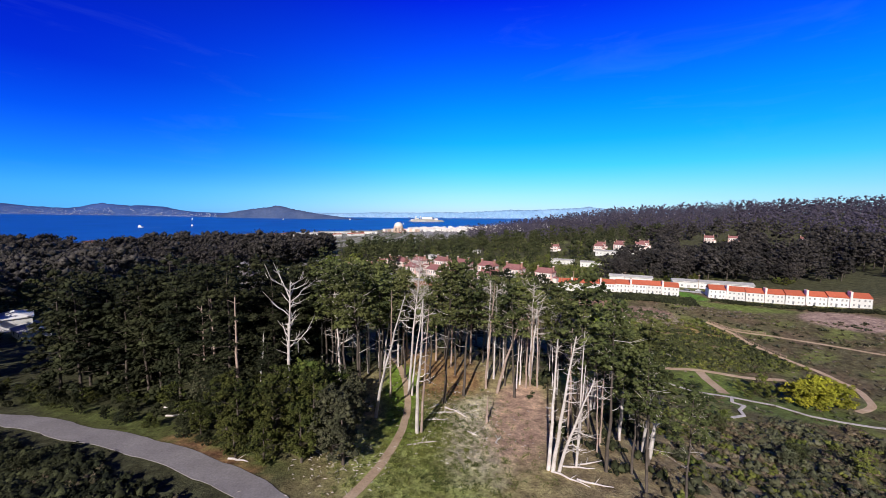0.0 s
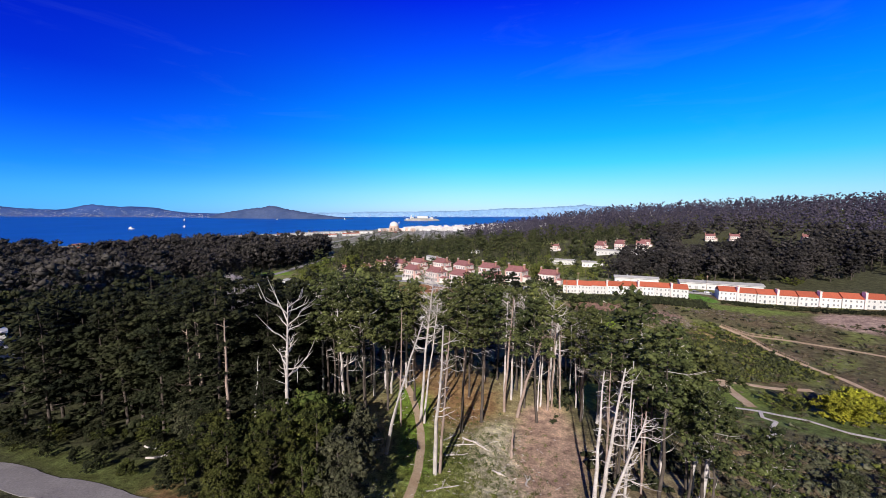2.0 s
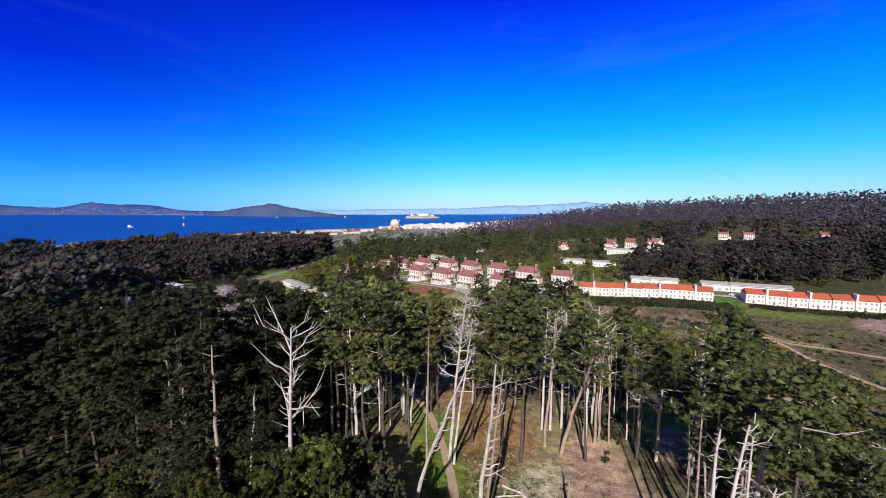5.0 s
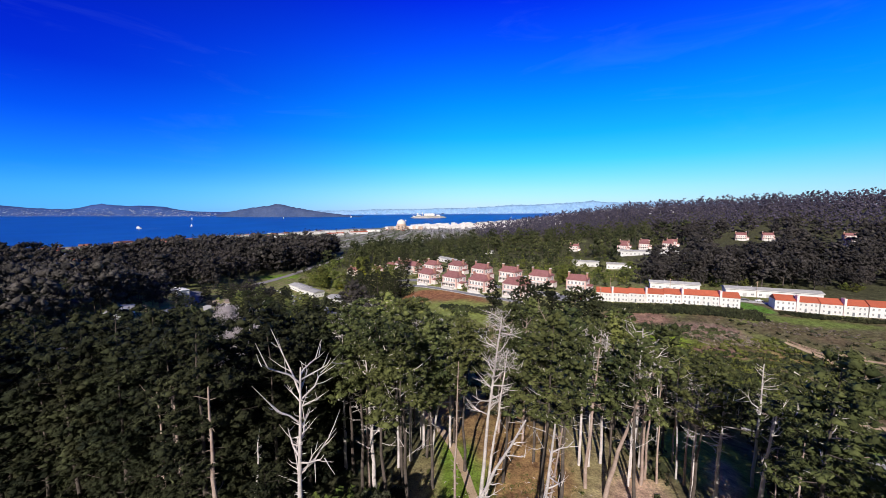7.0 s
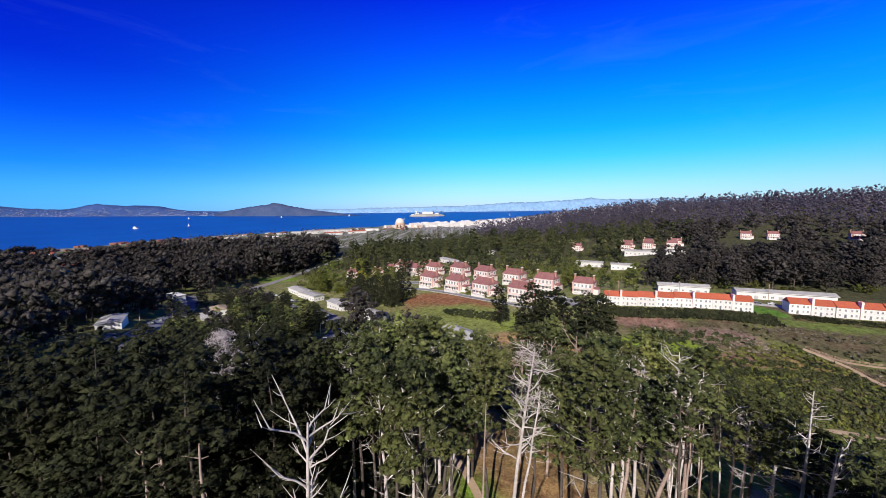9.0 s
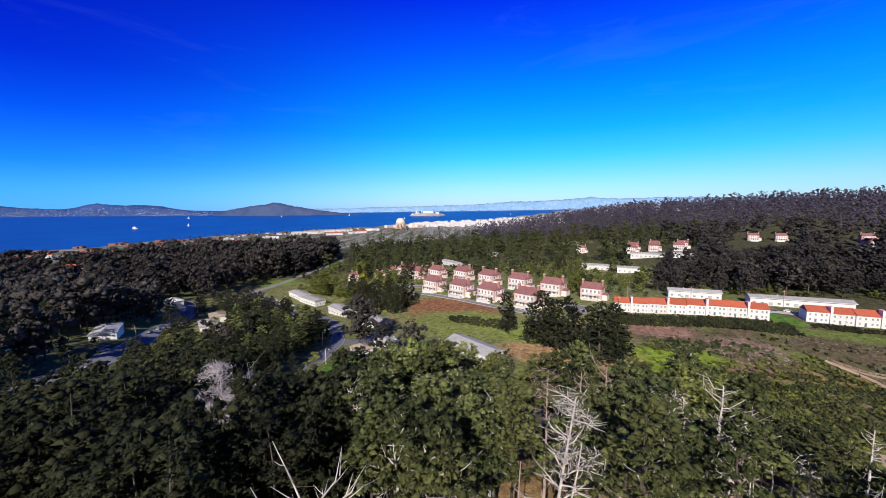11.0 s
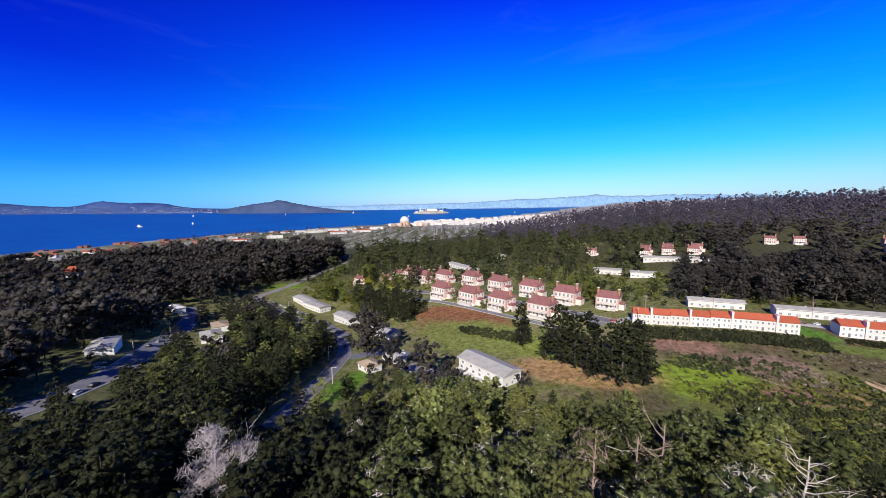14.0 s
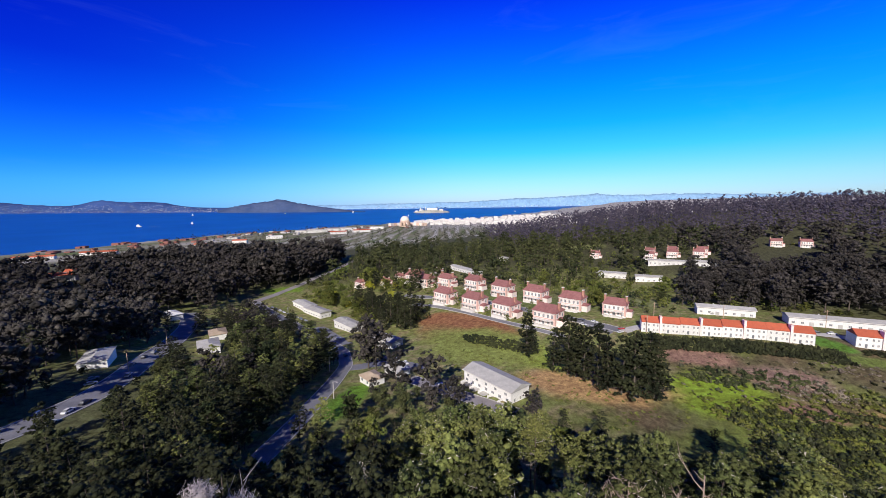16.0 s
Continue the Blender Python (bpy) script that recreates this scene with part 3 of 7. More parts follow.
# valley scrub, with greener and browner patches
field = blot(170, 175, 140, 110, 0, 0.2)
paint(field, (0.115, 0.100, 0.052))
paint(field * ease(0.0, 0.7, patch), (0.16, 0.175, 0.055))
paint(field * ease(0.1, 0.8, -patch), (0.145, 0.108, 0.066))
paint(field * ease(0.5, 0.9, small) * 0.6, (0.17, 0.155, 0.09))
paint(blot(92, 228, 24, 20, -20), (0.21, 0.29, 0.035))
paint(blot(108, 196, 26, 28, 10), (0.17, 0.20, 0.045))
paint(blot(84, 190, 30, 18, 0), (0.16, 0.19, 0.045))
paint(blot(150, 205, 16, 7, -20), (0.28, 0.20, 0.09))
paint(blot(120, 214, 12, 6, -20), (0.25, 0.15, 0.115))
paint(blot(102, 146, 22, 14, 10), (0.15, 0.19, 0.045))
paint(blot(118, 125, 24, 10, -25), (0.12, 0.15, 0.05))
paint(blot(140, 190, 12, 9, 0), (0.24, 0.20, 0.11))
paint(blot(104, 262, 17, 9, -25), (0.27, 0.16, 0.12))
paint(blot(130, 236, 18, 10, -20), (0.25, 0.165, 0.135))
paint(blot(40, 238, 34, 16, -10), (0.42, 0.26, 0.13))
paint(blot(22, 268, 22, 12, -45), (0.24, 0.30, 0.05))
paint(blot(-4, 282, 18, 12, -40), (0.20, 0.25, 0.055))
paint(blot(-16, 326, 44, 20, -46, 0.2, 0.12), (0.27, 0.125, 0.066))
paint(blot(-22, 312, 36, 12, -44, 0.3), (0.25, 0.155, 0.07))
paint(blot(-36, 316, 14, 10, -46, 0.4), (0.22, 0.19, 0.07))
paint(blot(-8, 290, 40, 24, -40, 0.3), (0.23, 0.26, 0.07))
paint(blot(-20, 302, 22, 7, -40), (0.20, 0.22, 0.06))
paint(blot(236, 212, 22, 16, -30, 0.15, 0.12), (0.34, 0.24, 0.20))
paint(blot(185, 246, 40, 5, -22, 0.15), (0.15, 0.19, 0.05))
# clearing
paint(blot(2, 88, 30, 48, -8), (0.33, 0.27, 0.135))
paint(blot(71, 101, 8, 4, -20), (0.46, 0.33, 0.19))
paint(blot(64, 78, 26, 16, 30), (0.34, 0.26, 0.16))
paint(blot(-4, 68, 14, 20, 0), (0.32, 0.34, 0.11))
paint(blot(9, 82, 8, 20, -8, 0.45), (0.62, 0.54, 0.38))
paint(blot(19, 88, 8, 22, -14, 0.35), (0.54, 0.36, 0.26))
paint(blot(0, 110, 13, 13, 0, 0.4), (0.36, 0.215, 0.10))
paint(blot(-11, 100, 5, 28, 6, 0.3), (0.18, 0.26, 0.04))
paint(blot(-2, 124, 14, 8, 0, 0.4), (0.30, 0.19, 0.085))
paint(blot(-10, 140, 8, 15, 0, 0.3), (0.36, 0.22, 0.10))
paint(blot(38, 58, 16, 32, 0, 0.4), (0.32, 0.25, 0.14))
paint(blot(-62, 74, 40, 4, -20, 0.3), (0.12, 0.135, 0.045))
paint(blot(-42, 64.5, 14, 1.8, -28, 0.3), (0.30, 0.17, 0.09))
paint(blot(50, 122, 13, 20, -20, 0.3), (0.22, 0.26, 0.05))
paint(blot(46, 112, 3, 14, -35, 0.2), (0.50, 0.34, 0.20))
# darker ground by the left street, tree shade put into its colour
paint(blot(-190, 190, 60, 60, 0, 0.2), (0.13, 0.135, 0.06))
# lawns
paint(blot(-215, 488, 24, 11, 10, 0.1, 0.12), (0.17, 0.27, 0.035))
paint(blot(-187, 605, 14, 40, 5, 0.2, 0.2), (0.18, 0.25, 0.04))
paint(blot(-73, 224, 7, 20, -10, 0.1, 0.15), (0.14, 0.26, 0.035))
paint(blot(178, 268, 7, 13, 25, 0.1, 0.15), (0.11, 0.22, 0.035))
paint(blot(-130, 352, 34, 5, -45, 0.1, 0.2), (0.16, 0.235, 0.045))
paint(blot(30, 385, 70, 28, -47, 0.2), (0.14, 0.17, 0.06))
paint(blot(180, 620, 28, 14, 0, 0.2), (0.24, 0.26, 0.10))
paint(blot(120, 370, 30, 16, -20, 0.3), (0.22, 0.23, 0.10))
# flats by the bay and the town beyond
flats = ease(-0.4, 0.2, (gy - 0.35 * gx - 1080) / 200) * ease(0, 60, shore(gx) - gy)
paint(flats * (1 - ease(-100, 300, gx)), (0.20, 0.19, 0.13))
paint(flats * ease(0.2, 0.8, patch), (0.12, 0.15, 0.06))
paint(flats * ease(0.1, 0.6, -patch), (0.38, 0.36, 0.33))
paint(ease(-300, 0, gx) * ease(1500, 1900, gy), (0.36, 0.34, 0.32))
paint(1 - ease(10, 34, np.abs(shore(gx) - gy - 15)), (0.50, 0.44, 0.36))

m_ground, gt, gp = node_mat("ground_cover")
g_attr = gt.nodes.new("ShaderNodeAttribute")
g_attr.attribute_name = "cover"
g_geo = gt.nodes.new("ShaderNodeNewGeometry")
g_n1 = add(gt, "ShaderNodeTexNoise", Scale=0.35, Detail=6.0, Roughness=0.7)
g_n2 = add(gt, "ShaderNodeTexNoise", Scale=2.2, Detail=5.0, Roughness=0.75)
for nd in (g_n1, g_n2):
    gt.links.new(g_geo.outputs["Position"], nd.inputs["Vector"])
g_hs = gt.nodes.new("ShaderNodeHueSaturation")
gt.links.new(g_attr.outputs["Color"], g_hs.inputs["Color"])
g_mul = gt.nodes.new("ShaderNodeMath")
g_mul.operation = "MULTIPLY"
gt.links.new(ranged(gt, g_n1.outputs[0], 0.42, 1.6), g_mul.inputs[0])
gt.links.new(ranged(gt, g_n2.outputs[0], 0.5, 1.6), g_mul.inputs[1])
gt.links.new(g_mul.outputs[0], g_hs.inputs["Value"])
gt.links.new(ranged(gt, g_n1.outputs[0], 0.485, 0.515), g_hs.inputs["Hue"])
gt.links.new(g_hs.outputs[0], gp.inputs["Base Color"])
gp.inputs["Roughness"].default_value, gp.inputs["Specular IOR Level"].default_value = 0.95, 0.1
g_b = add(gt, "ShaderNodeBump", Strength=0.7, Distance=0.5)
gt.links.new(g_n2.outputs[0], g_b.inputs["Height"])
gt.links.new(g_b.outputs[0], gp.inputs["Normal"])

ny, nx = gx.shape
gi, gj = np.meshgrid(np.arange(ny - 1), np.arange(nx - 1), indexing="ij")
gq = np.stack([gi * nx + gj, gi * nx + gj + 1, (gi + 1) * nx + gj + 1, (gi + 1) * nx + gj], -1).reshape(-1, 4)
ground_mesh = quick_mesh("ground", np.stack([gx, gy, gz], -1).reshape(-1, 3), gq, m_ground, True)
g_col = ground_mesh.color_attributes.new("cover", "FLOAT_COLOR", "POINT")
g_col.data.foreach_set("color", np.concatenate([cover.reshape(-1, 3), np.ones((gx.size, 1))], 1).astype(np.float32).ravel())
tagged(new("ground", ground_mesh), "grassy hill and valley with bare earth and scrub", "ground", "", "structure")

# water of the bay
m_water, qt, qp = node_mat("bay_water")
q_geo = qt.nodes.new("ShaderNodeNewGeometry")
q_n1 = add(qt, "ShaderNodeTexNoise", Scale=0.004, Detail=4.0)
q_n2 = add(qt, "ShaderNodeTexNoise", Scale=0.12, Detail=4.0)
for nd in (q_n1, q_n2):
    qt.links.new(q_geo.outputs["Position"], nd.inputs["Vector"])
qt.links.new(mixer(qt, ranged(qt, q_n1.outputs[0], 0, 1), (0.005, 0.082, 0.34), (0.008, 0.115, 0.44)), qp.inputs["Base Color"])
qp.inputs["Roughness"].default_value, qp.inputs["Specular IOR Level"].default_value = 0.42, 0.25
q_b = add(qt, "ShaderNodeBump", Strength=0.4, Distance=0.6)
qt.links.new(q_n2.outputs[0], q_b.inputs["Height"])
qt.links.new(q_b.outputs[0], qp.inputs["Normal"])
wx, wy = np.meshgrid(np.linspace(-4900, 4900, 99), np.linspace(-1500, 4900, 65))
wi, wj = np.meshgrid(np.arange(64), np.arange(98), indexing="ij")
wq = np.stack([wi * 99 + wj, wi * 99 + wj + 1, (wi + 1) * 99 + wj + 1, (wi + 1) * 99 + wj], -1).reshape(-1, 4)
tagged(new("water", quick_mesh("water", np.stack([wx, wy, sea(wx, wy) - 0.3], -1).reshape(-1, 3), wq, m_water, True)),
       "deep blue water of a wide bay", "water", "", "structure")

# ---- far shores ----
# bluish distance haze put into the colours of far hills, island and houses
M_FARHILL = surf("hazy_far_hillside", (0.024, 0.058, 0.20), (0.050, 0.100, 0.29), 0.006, 0.05, 0.95, 0.0)
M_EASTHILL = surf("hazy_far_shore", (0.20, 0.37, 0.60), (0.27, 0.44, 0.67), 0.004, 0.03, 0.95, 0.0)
M_ISLE = surf("hazy_island_slopes", (0.042, 0.074, 0.18), (0.086, 0.120, 0.23), 0.008, 0.05, 0.95, 0.0)
M_SPECK = surf("hazy_far_house_walls", (0.62, 0.66, 0.74), (0.42, 0.48, 0.58), 0.05, 0.3, 0.9, 0.0)


def far_range(name, mat, depth, az0, az1, ridge, label, thick=260, seed=1, n=160):
    """A range of hills along the bay: ridge(az) gives its height over the water; az is x / y as seen from the start."""
    az = np.linspace(az0, az1, n)
    rng = np.random.default_rng(seed)
    wob = np.convolve(rng.normal(size=n + 8), np.ones(9) / 9, "valid")
    fine = rng.normal(size=n)
    rows = []
    for k, (f, d) in enumerate([(-0.02, 0), (0.42, 0.2), (0.78, 0.45), (1.0, 0.7), (0.55, 1.3), (-0.02, 2.0)]):
        y = depth + d * thick + 10 * np.roll(wob, 5 * k) * (0 < k < 5)
        hgt = ridge(az) * f * (1 + (0.16 * np.roll(wob, 11 * k) + 0.02 * fine) * (0 < k < 5))
        rows.append(np.stack([az * y, y, sea(az * depth, np.full(n, depth)) + hgt], -1))
    v = np.concatenate(rows)
    i, j = np.meshgrid(np.arange(5), np.arange(n - 1), indexing="ij")
    q = np.stack([i * n + j, i * n + j + 1, (i + 1) * n + j + 1, (i + 1) * n + j], -1).reshape(-1, 4)
    me = quick_mesh(name, v, q, mat)
    me.polygons.foreach_set("use_smooth", np.ones(len(q), bool))
    return tagged(new(name, me), label, "hills", "", "structure")


def crest(az, knots, heights):
    """A ridge line through some heights, rounded off."""
    return np.mean([np.interp(np.asarray(az) + d, knots, heights) for d in (-0.02, -0.01, 0, 0.01, 0.02)], axis=0)


def tiburon(a):
    return crest(a, [-2.4, -1.6, -1.25, -1.18, -1.09, -0.985, -0.94, -0.90, -0.80, -0.73, -0.665, -0.58, -0.46], [130, 150, 130, 118, 82, 70, 104, 134, 104, 86, 48, 42, 30])


def angel_isle(a):
    return crest(a, [-0.62, -0.575, -0.517, -0.455, -0.43, -0.367, -0.277, -0.22], [0, 40, 92, 116, 124, 76, 26, 0])


def east_shore(a):
    return crest(a, [-0.5, -0.28, -0.126, 0.05, 0.174, 0.30, 0.40, 0.50, 0.58, 0.70, 1.05], [38, 45, 60, 74, 92, 106, 134, 118, 126, 108, 90])


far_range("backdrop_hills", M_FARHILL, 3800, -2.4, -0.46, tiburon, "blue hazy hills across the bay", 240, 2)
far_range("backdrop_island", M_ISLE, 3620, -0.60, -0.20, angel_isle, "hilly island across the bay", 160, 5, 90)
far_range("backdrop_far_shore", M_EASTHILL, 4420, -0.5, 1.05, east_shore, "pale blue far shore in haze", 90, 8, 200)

rng = np.random.default_rng(11)


def specks(name, rows, mat, label):
    """Far houses, too small to count: little boxes in one mesh. rows: x, y, z, wide, high."""
    v, q = [], []
    for k, (x, y, z, w, hh) in enumerate(rows):
        p = [(x + sx * w / 2, y + sy * w / 2, z + sz) for sz in (-2.0, hh) for sx, sy in ((-1, -1), (1, -1), (1, 1), (-1, 1))]
        v += p
        b = 8 * k
        q += [(b, b + 1, b + 5, b + 4), (b + 1, b + 2, b + 6, b + 5), (b + 2, b + 3, b + 7, b + 6), (b + 3, b, b + 4, b + 7), (b + 4, b + 5, b + 6, b + 7)]
    return tagged(new(name, quick_mesh(name, np.array(v), np.array(q), mat)), label, "houses", "", "stuff")


rows = []
for _ in range(560):
    a = -1.25 + 0.68 * rng.random() ** 0.8
    f = rng.random() ** 1.6 * 0.8
    y = 3800 + (0.2 * f / 0.42 if f < 0.42 else 0.2 + 0.25 * (f - 0.42) / 0.36) * 240
    rows.append((a * y, y - 5, float(sea(a * 3800, 3800)) + tiburon(a) * f, rng.uniform(2.5, 7.5), rng.uniform(1.2, 3.4)))
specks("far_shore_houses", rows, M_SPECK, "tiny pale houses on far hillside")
rows = []
for _ in range(160):
    a = rng.uniform(-0.25, 0.7)
    y = 4420 + 90 * 0.2 * rng.random()
    rows.append((a * y, y - 4, float(sea(a * 4420, 4420)) + 2 + 14 * rng.random(), rng.uniform(5, 18), rng.uniform(2, 6)))
# haze put into the town's wall colour too
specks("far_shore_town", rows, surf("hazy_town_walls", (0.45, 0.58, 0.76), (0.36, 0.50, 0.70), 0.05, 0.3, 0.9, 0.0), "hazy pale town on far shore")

# prison island with its blocks and lighthouse
ISLE_X, ISLE_Y = -155, 3330
isle_z = float(sea(ISLE_X, ISLE_Y))
isle = thing("rock_island", pose(ISLE_X, ISLE_Y, isle_z), "rocky island with pale buildings in the bay", "island")
a = np.linspace(0, 2 * np.pi, 28, endpoint=False)
lump = 1 + 0.10 * np.sin(3 * a + 1) + 0.06 * np.sin(7 * a)
v = np.concatenate([np.stack([np.cos(a) * 150 * f * lump, np.sin(a) * 45 * f * lump, np.full(28, z)], -1) for f, z in ((1, -2), (0.93, 9), (0.80, 15), (0.55, 20), (0.01, 21))])
q = [(r * 28 + k, r * 28 + (k + 1) % 28, (r + 1) * 28 + (k + 1) % 28, (r + 1) * 28 + k) for r in range(4) for k in range(28)]
child("rock", quick_mesh("rock", v, np.array(q), surf("island_rock", (0.30, 0.30, 0.27), (0.46, 0.43, 0.38), 0.03, 0.3, 0.95, 0.0)), isle)
M_ISLEWALL = surf("pale_cell_house_walls", (0.74, 0.70, 0.66), (0.62, 0.60, 0.58), 0.05, 0.4, 0.9, 0.0)
for nm, x0, x1, z0, z1 in (("cell_house", -30, 62, 19, 37), ("side_block", -95, -58, 14, 27), ("barracks", 78, 112, 12, 26), ("quay_block", -128, -104, 8, 18)):
    part(nm, boxes((x0, x1, -14, 14, z0, z1), (x0 + 3, x1 - 3, -11, 11, z1, z1 + 2)), M_ISLEWALL, isle)
part("lighthouse", boxes((-44, -40, -4, 0, 18, 46), (-45, -39, -5, 1, 46, 49)), M_ISLEWALL, isle)
part("water_tower", boxes((-88, -80, -4, 4, 26, 38), (-90, -78, -6, 6, 38, 44)), M_ISLEWALL, isle)


def boat(name, x, y, size, label, sail):
    b = thing(name, pose(x, y, float(sea(x, y)) - 0.2, 0, 0, 8) @ Matrix.Scale(size, 4), label, "boat")
    hull = prism([(-6, -1.6, 2), (5, -1.6, 2), (8, 0, 2.4), (5, 1.6, 2), (-6, 1.6, 2), (-5.5, -1, 0), (4, -1, 0), (6.5, 0, 0), (4, 1, 0), (-5.5, 1, 0)],
                 [(0, 1, 2, 3, 4), (5, 6, 7, 8, 9), (0, 1, 6, 5), (1, 2, 7, 6), (2, 3, 8, 7), (3, 4, 9, 8), (4, 0, 5, 9)])
    part("hull", hull, M_WHITE, b)
    if sail:
        part("sail", prism([(-4, 0.05, 3), (1.5, 0.05, 3), (1.5, 0.05, 15), (-4, -0.05, 3), (1.5, -0.05, 3), (1.5, -0.05, 15), (2, 0.05, 3), (6, 0.05, 2.6), (1.8, 0.05, 13), (2, -0.05, 3), (6, -0.05, 2.6), (1.8, -0.05, 13)],
                           [(0, 1, 2), (5, 4, 3), (0, 1, 4, 3), (1, 2, 5, 4), (2, 0, 3, 5), (6, 7, 8), (11, 10, 9), (6, 7, 10, 9), (7, 8, 11, 10), (8, 6, 9, 11)]), M_WHITE, b)
        part("mast", boxes((1.6, 1.8, -0.1, 0.1, 2, 16)), M_TRIM, b)
    else:
        part("cabin", boxes((-5, 3, -1.4, 1.4, 2, 4.2), (-4, 1.5, -1.2, 1.2, 4.2, 6), (-2, -1, -0.4, 0.4, 6, 7.4)), M_WHITE, b)
    return b


FERRY = (-1640, 2040)
boat("ferry_boat", *FERRY, 2.0, "white ferry crossing the blue bay", False)
wk = [(7 + 9 * k, s * (0.8 + 0.32 * k), 0.25) for k in range(12) for s in (-1, 1)]
wake = thing("ferry_wake", pose(*FERRY, float(sea(*FERRY)), 0, 0, 8), "white foam wake behind the ferry", "wake")
part("foam", prism(wk, [(2 * k, 2 * k + 1, 2 * k + 3, 2 * k + 2) for k in range(11)]), surf("sea_foam", (0.35, 0.48, 0.66), (0.18, 0.32, 0.60), 0.08, 0.6, 0.9, 0.0), wake)
for x, y, s in ((-1500, 2250, 1.0), (-2030, 3050, 1.1), (-300, 2870, 0.9), (-1400, 3300, 0.9), (560, 3250, 1.0), (-860, 3480, 1.3)):
    boat("sailing_boat", x, y, s, "small white sailing boat on the bay", True)

# ---- town on the flats ----
PAL = (-222, 1880)
palace = thing("domed_rotunda", pose(*PAL, float(height(*PAL))), "domed classical rotunda of pale pink stone", "monument")
M_PAL = surf("pink_travertine", (0.62, 0.44, 0.34), (0.72, 0.56, 0.46), 0.08, 0.6, 0.9, 0.1)
M_DOME = surf("pale_dome_shell", (0.80, 0.72, 0.66), (0.86, 0.79, 0.73), 0.06, 0.5, 0.8, 0.05)
bm = bmesh.new()
bmesh.ops.create_uvsphere(bm, u_segments=24, v_segments=12, radius=22)
bmesh.ops.delete(bm, geom=[vv for vv in bm.verts if vv.co.z < -1], context="VERTS")
bmesh.ops.translate(bm, vec=(0, 0, 29), verts=bm.verts)
part("dome", bm, M_DOME, palace)
for z0, z1, r in ((22, 29.5, 23.5), (20, 23, 26), (-1, 2.5, 29)):
    bm = bmesh.new()
    bmesh.ops.create_cone(bm, cap_ends=True, segments=16, radius1=r, radius2=r - 0.6, depth=z1 - z0)
    bmesh.ops.translate(bm, vec=(0, 0, (z0 + z1) / 2), verts=bm.verts)
    part("drum", bm, M_PAL, palace)
for k in range(8):
    bm = boxes((20, 25, -3.4, 3.4, 2, 21))
    bmesh.ops.rotate(bm, cent=(0, 0, 0), matrix=Matrix.Rotation(k * math.pi / 4, 3, "Z"), verts=bm.verts)
    part("pier", bm, M_PAL, palace)
hall = thing("curved_exhibition_hall", pose(PAL[0] + 10, PAL[1] + 45, float(height(*PAL))), "long curved pale hall behind the rotunda", "building")
for k in range(10):
    ang = radians(-58 + 13 * k)
    bm = boxes((-12, 12, -9, 9, -1, 12), (-12, 12, -7, 7, 12, 15))
    part("hall_bay", bm, M_PAL if k % 2 else M_DOME, hall, "", pose(95 * math.sin(ang), 95 * math.cos(ang) - 60, 0, 0, 0, -math.degrees(ang)))


def simple_house(name, m, wx, dy, eave, rise, wall, roof, label, group="", hipped=False):
    """A house of the flats: walls, roof, a chimney and rows of windows."""
    hs = thing(name, m, label, "building", group)
    part("wall", boxes((-wx / 2, wx / 2, -dy / 2, dy / 2, -2, eave)), wall, hs)
    part("roof", (hip(-wx / 2, wx / 2, -dy / 2, dy / 2, eave, rise, dy * 0.45) if hipped else gable(-wx / 2, wx / 2, -dy / 2, dy / 2, eave, rise)), roof, hs)
    n = max(2, int(wx / 7))
    for k in range(n):
        x = -wx / 2 + wx * (k + 0.5) / n
        w = part("window", boxes((x - 0.9, x + 0.9, -dy / 2 - 0.06, -dy / 2 + 0.1, eave * 0.42, eave * 0.42 + 1.6)), M_TRIM, hs)
        part("pane", boxes((x - 0.72, x + 0.72, -dy / 2 - 0.09, -dy / 2, eave * 0.42 + 0.15, eave * 0.42 + 1.45)), M_PANE, w)
    return hs


for x, y, wx, dy, e, roof, tn in ((-560, 1560, 120, 26, 9, M_GREYROOF, 30), (-470, 1650, 130, 28, 10, M_GREYROOF, 30), (-430, 1480, 60, 20, 8, M_REDROOF, 30),
                                  (-360, 1560, 70, 22, 8, M_REDROOF, 30), (-640, 1180, 40, 14, 9, M_REDROOF, 12), (-690, 1090, 46, 13, 8, M_REDROOF, 12),
                                  (-860, 960, 70, 14, 6, M_REDROOF, 25), (-930, 880, 70, 14, 6, M_REDROOF, 25), (-1000, 800, 60, 14, 6, M_REDROOF, 25),
                                  (-760, 860, 40, 12, 6, M_REDROOF, 25), (-500, 522, 30, 12, 7, M_REDROOF, 20), (-540, 590, 38, 12, 7.5, M_REDROOF, 20),
                                  (-330, 1720, 60, 18, 9, M_GREYROOF, 10), (-600, 1320, 50, 14, 7, M_WHITE, 25)):
    simple_house("flats_building", at(x, y, 0, tn), wx, dy, e, 3.2, M_WHITE, roof, "long white building with low pitched roof on the flats", "buildings on the flats")
rows = []
for _ in range(420):
    x = -190 + 900 * rng.random() ** 1.2
    y = 1960 + (0.55 * max(0, x) + 420) * rng.random()
    if shore(x) - y > 40:
        rows.append((x, y, float(height(x, y)), rng.uniform(12, 26), rng.uniform(8, 15)))
pale, ruddy = [], []
for k in range(260):
    x = -1150 + 960 * rng.random()
    y = 760 + 1100 * rng.random()
    if 70 < shore(x) - y < 520 and y > 640 - 0.55 * x - 420:
        (ruddy if k % 3 == 0 or x < -800 else pale).append((x, y, float(height(x, y)), rng.uniform(9, 22), rng.uniform(2.5, 5.5)))
specks("flats_houses", pale, surf("pale_flats_walls", (0.62, 0.59, 0.57), (0.40, 0.38, 0.37), 0.03, 0.3, 0.9, 0.0), "pale low houses scattered over the flats")
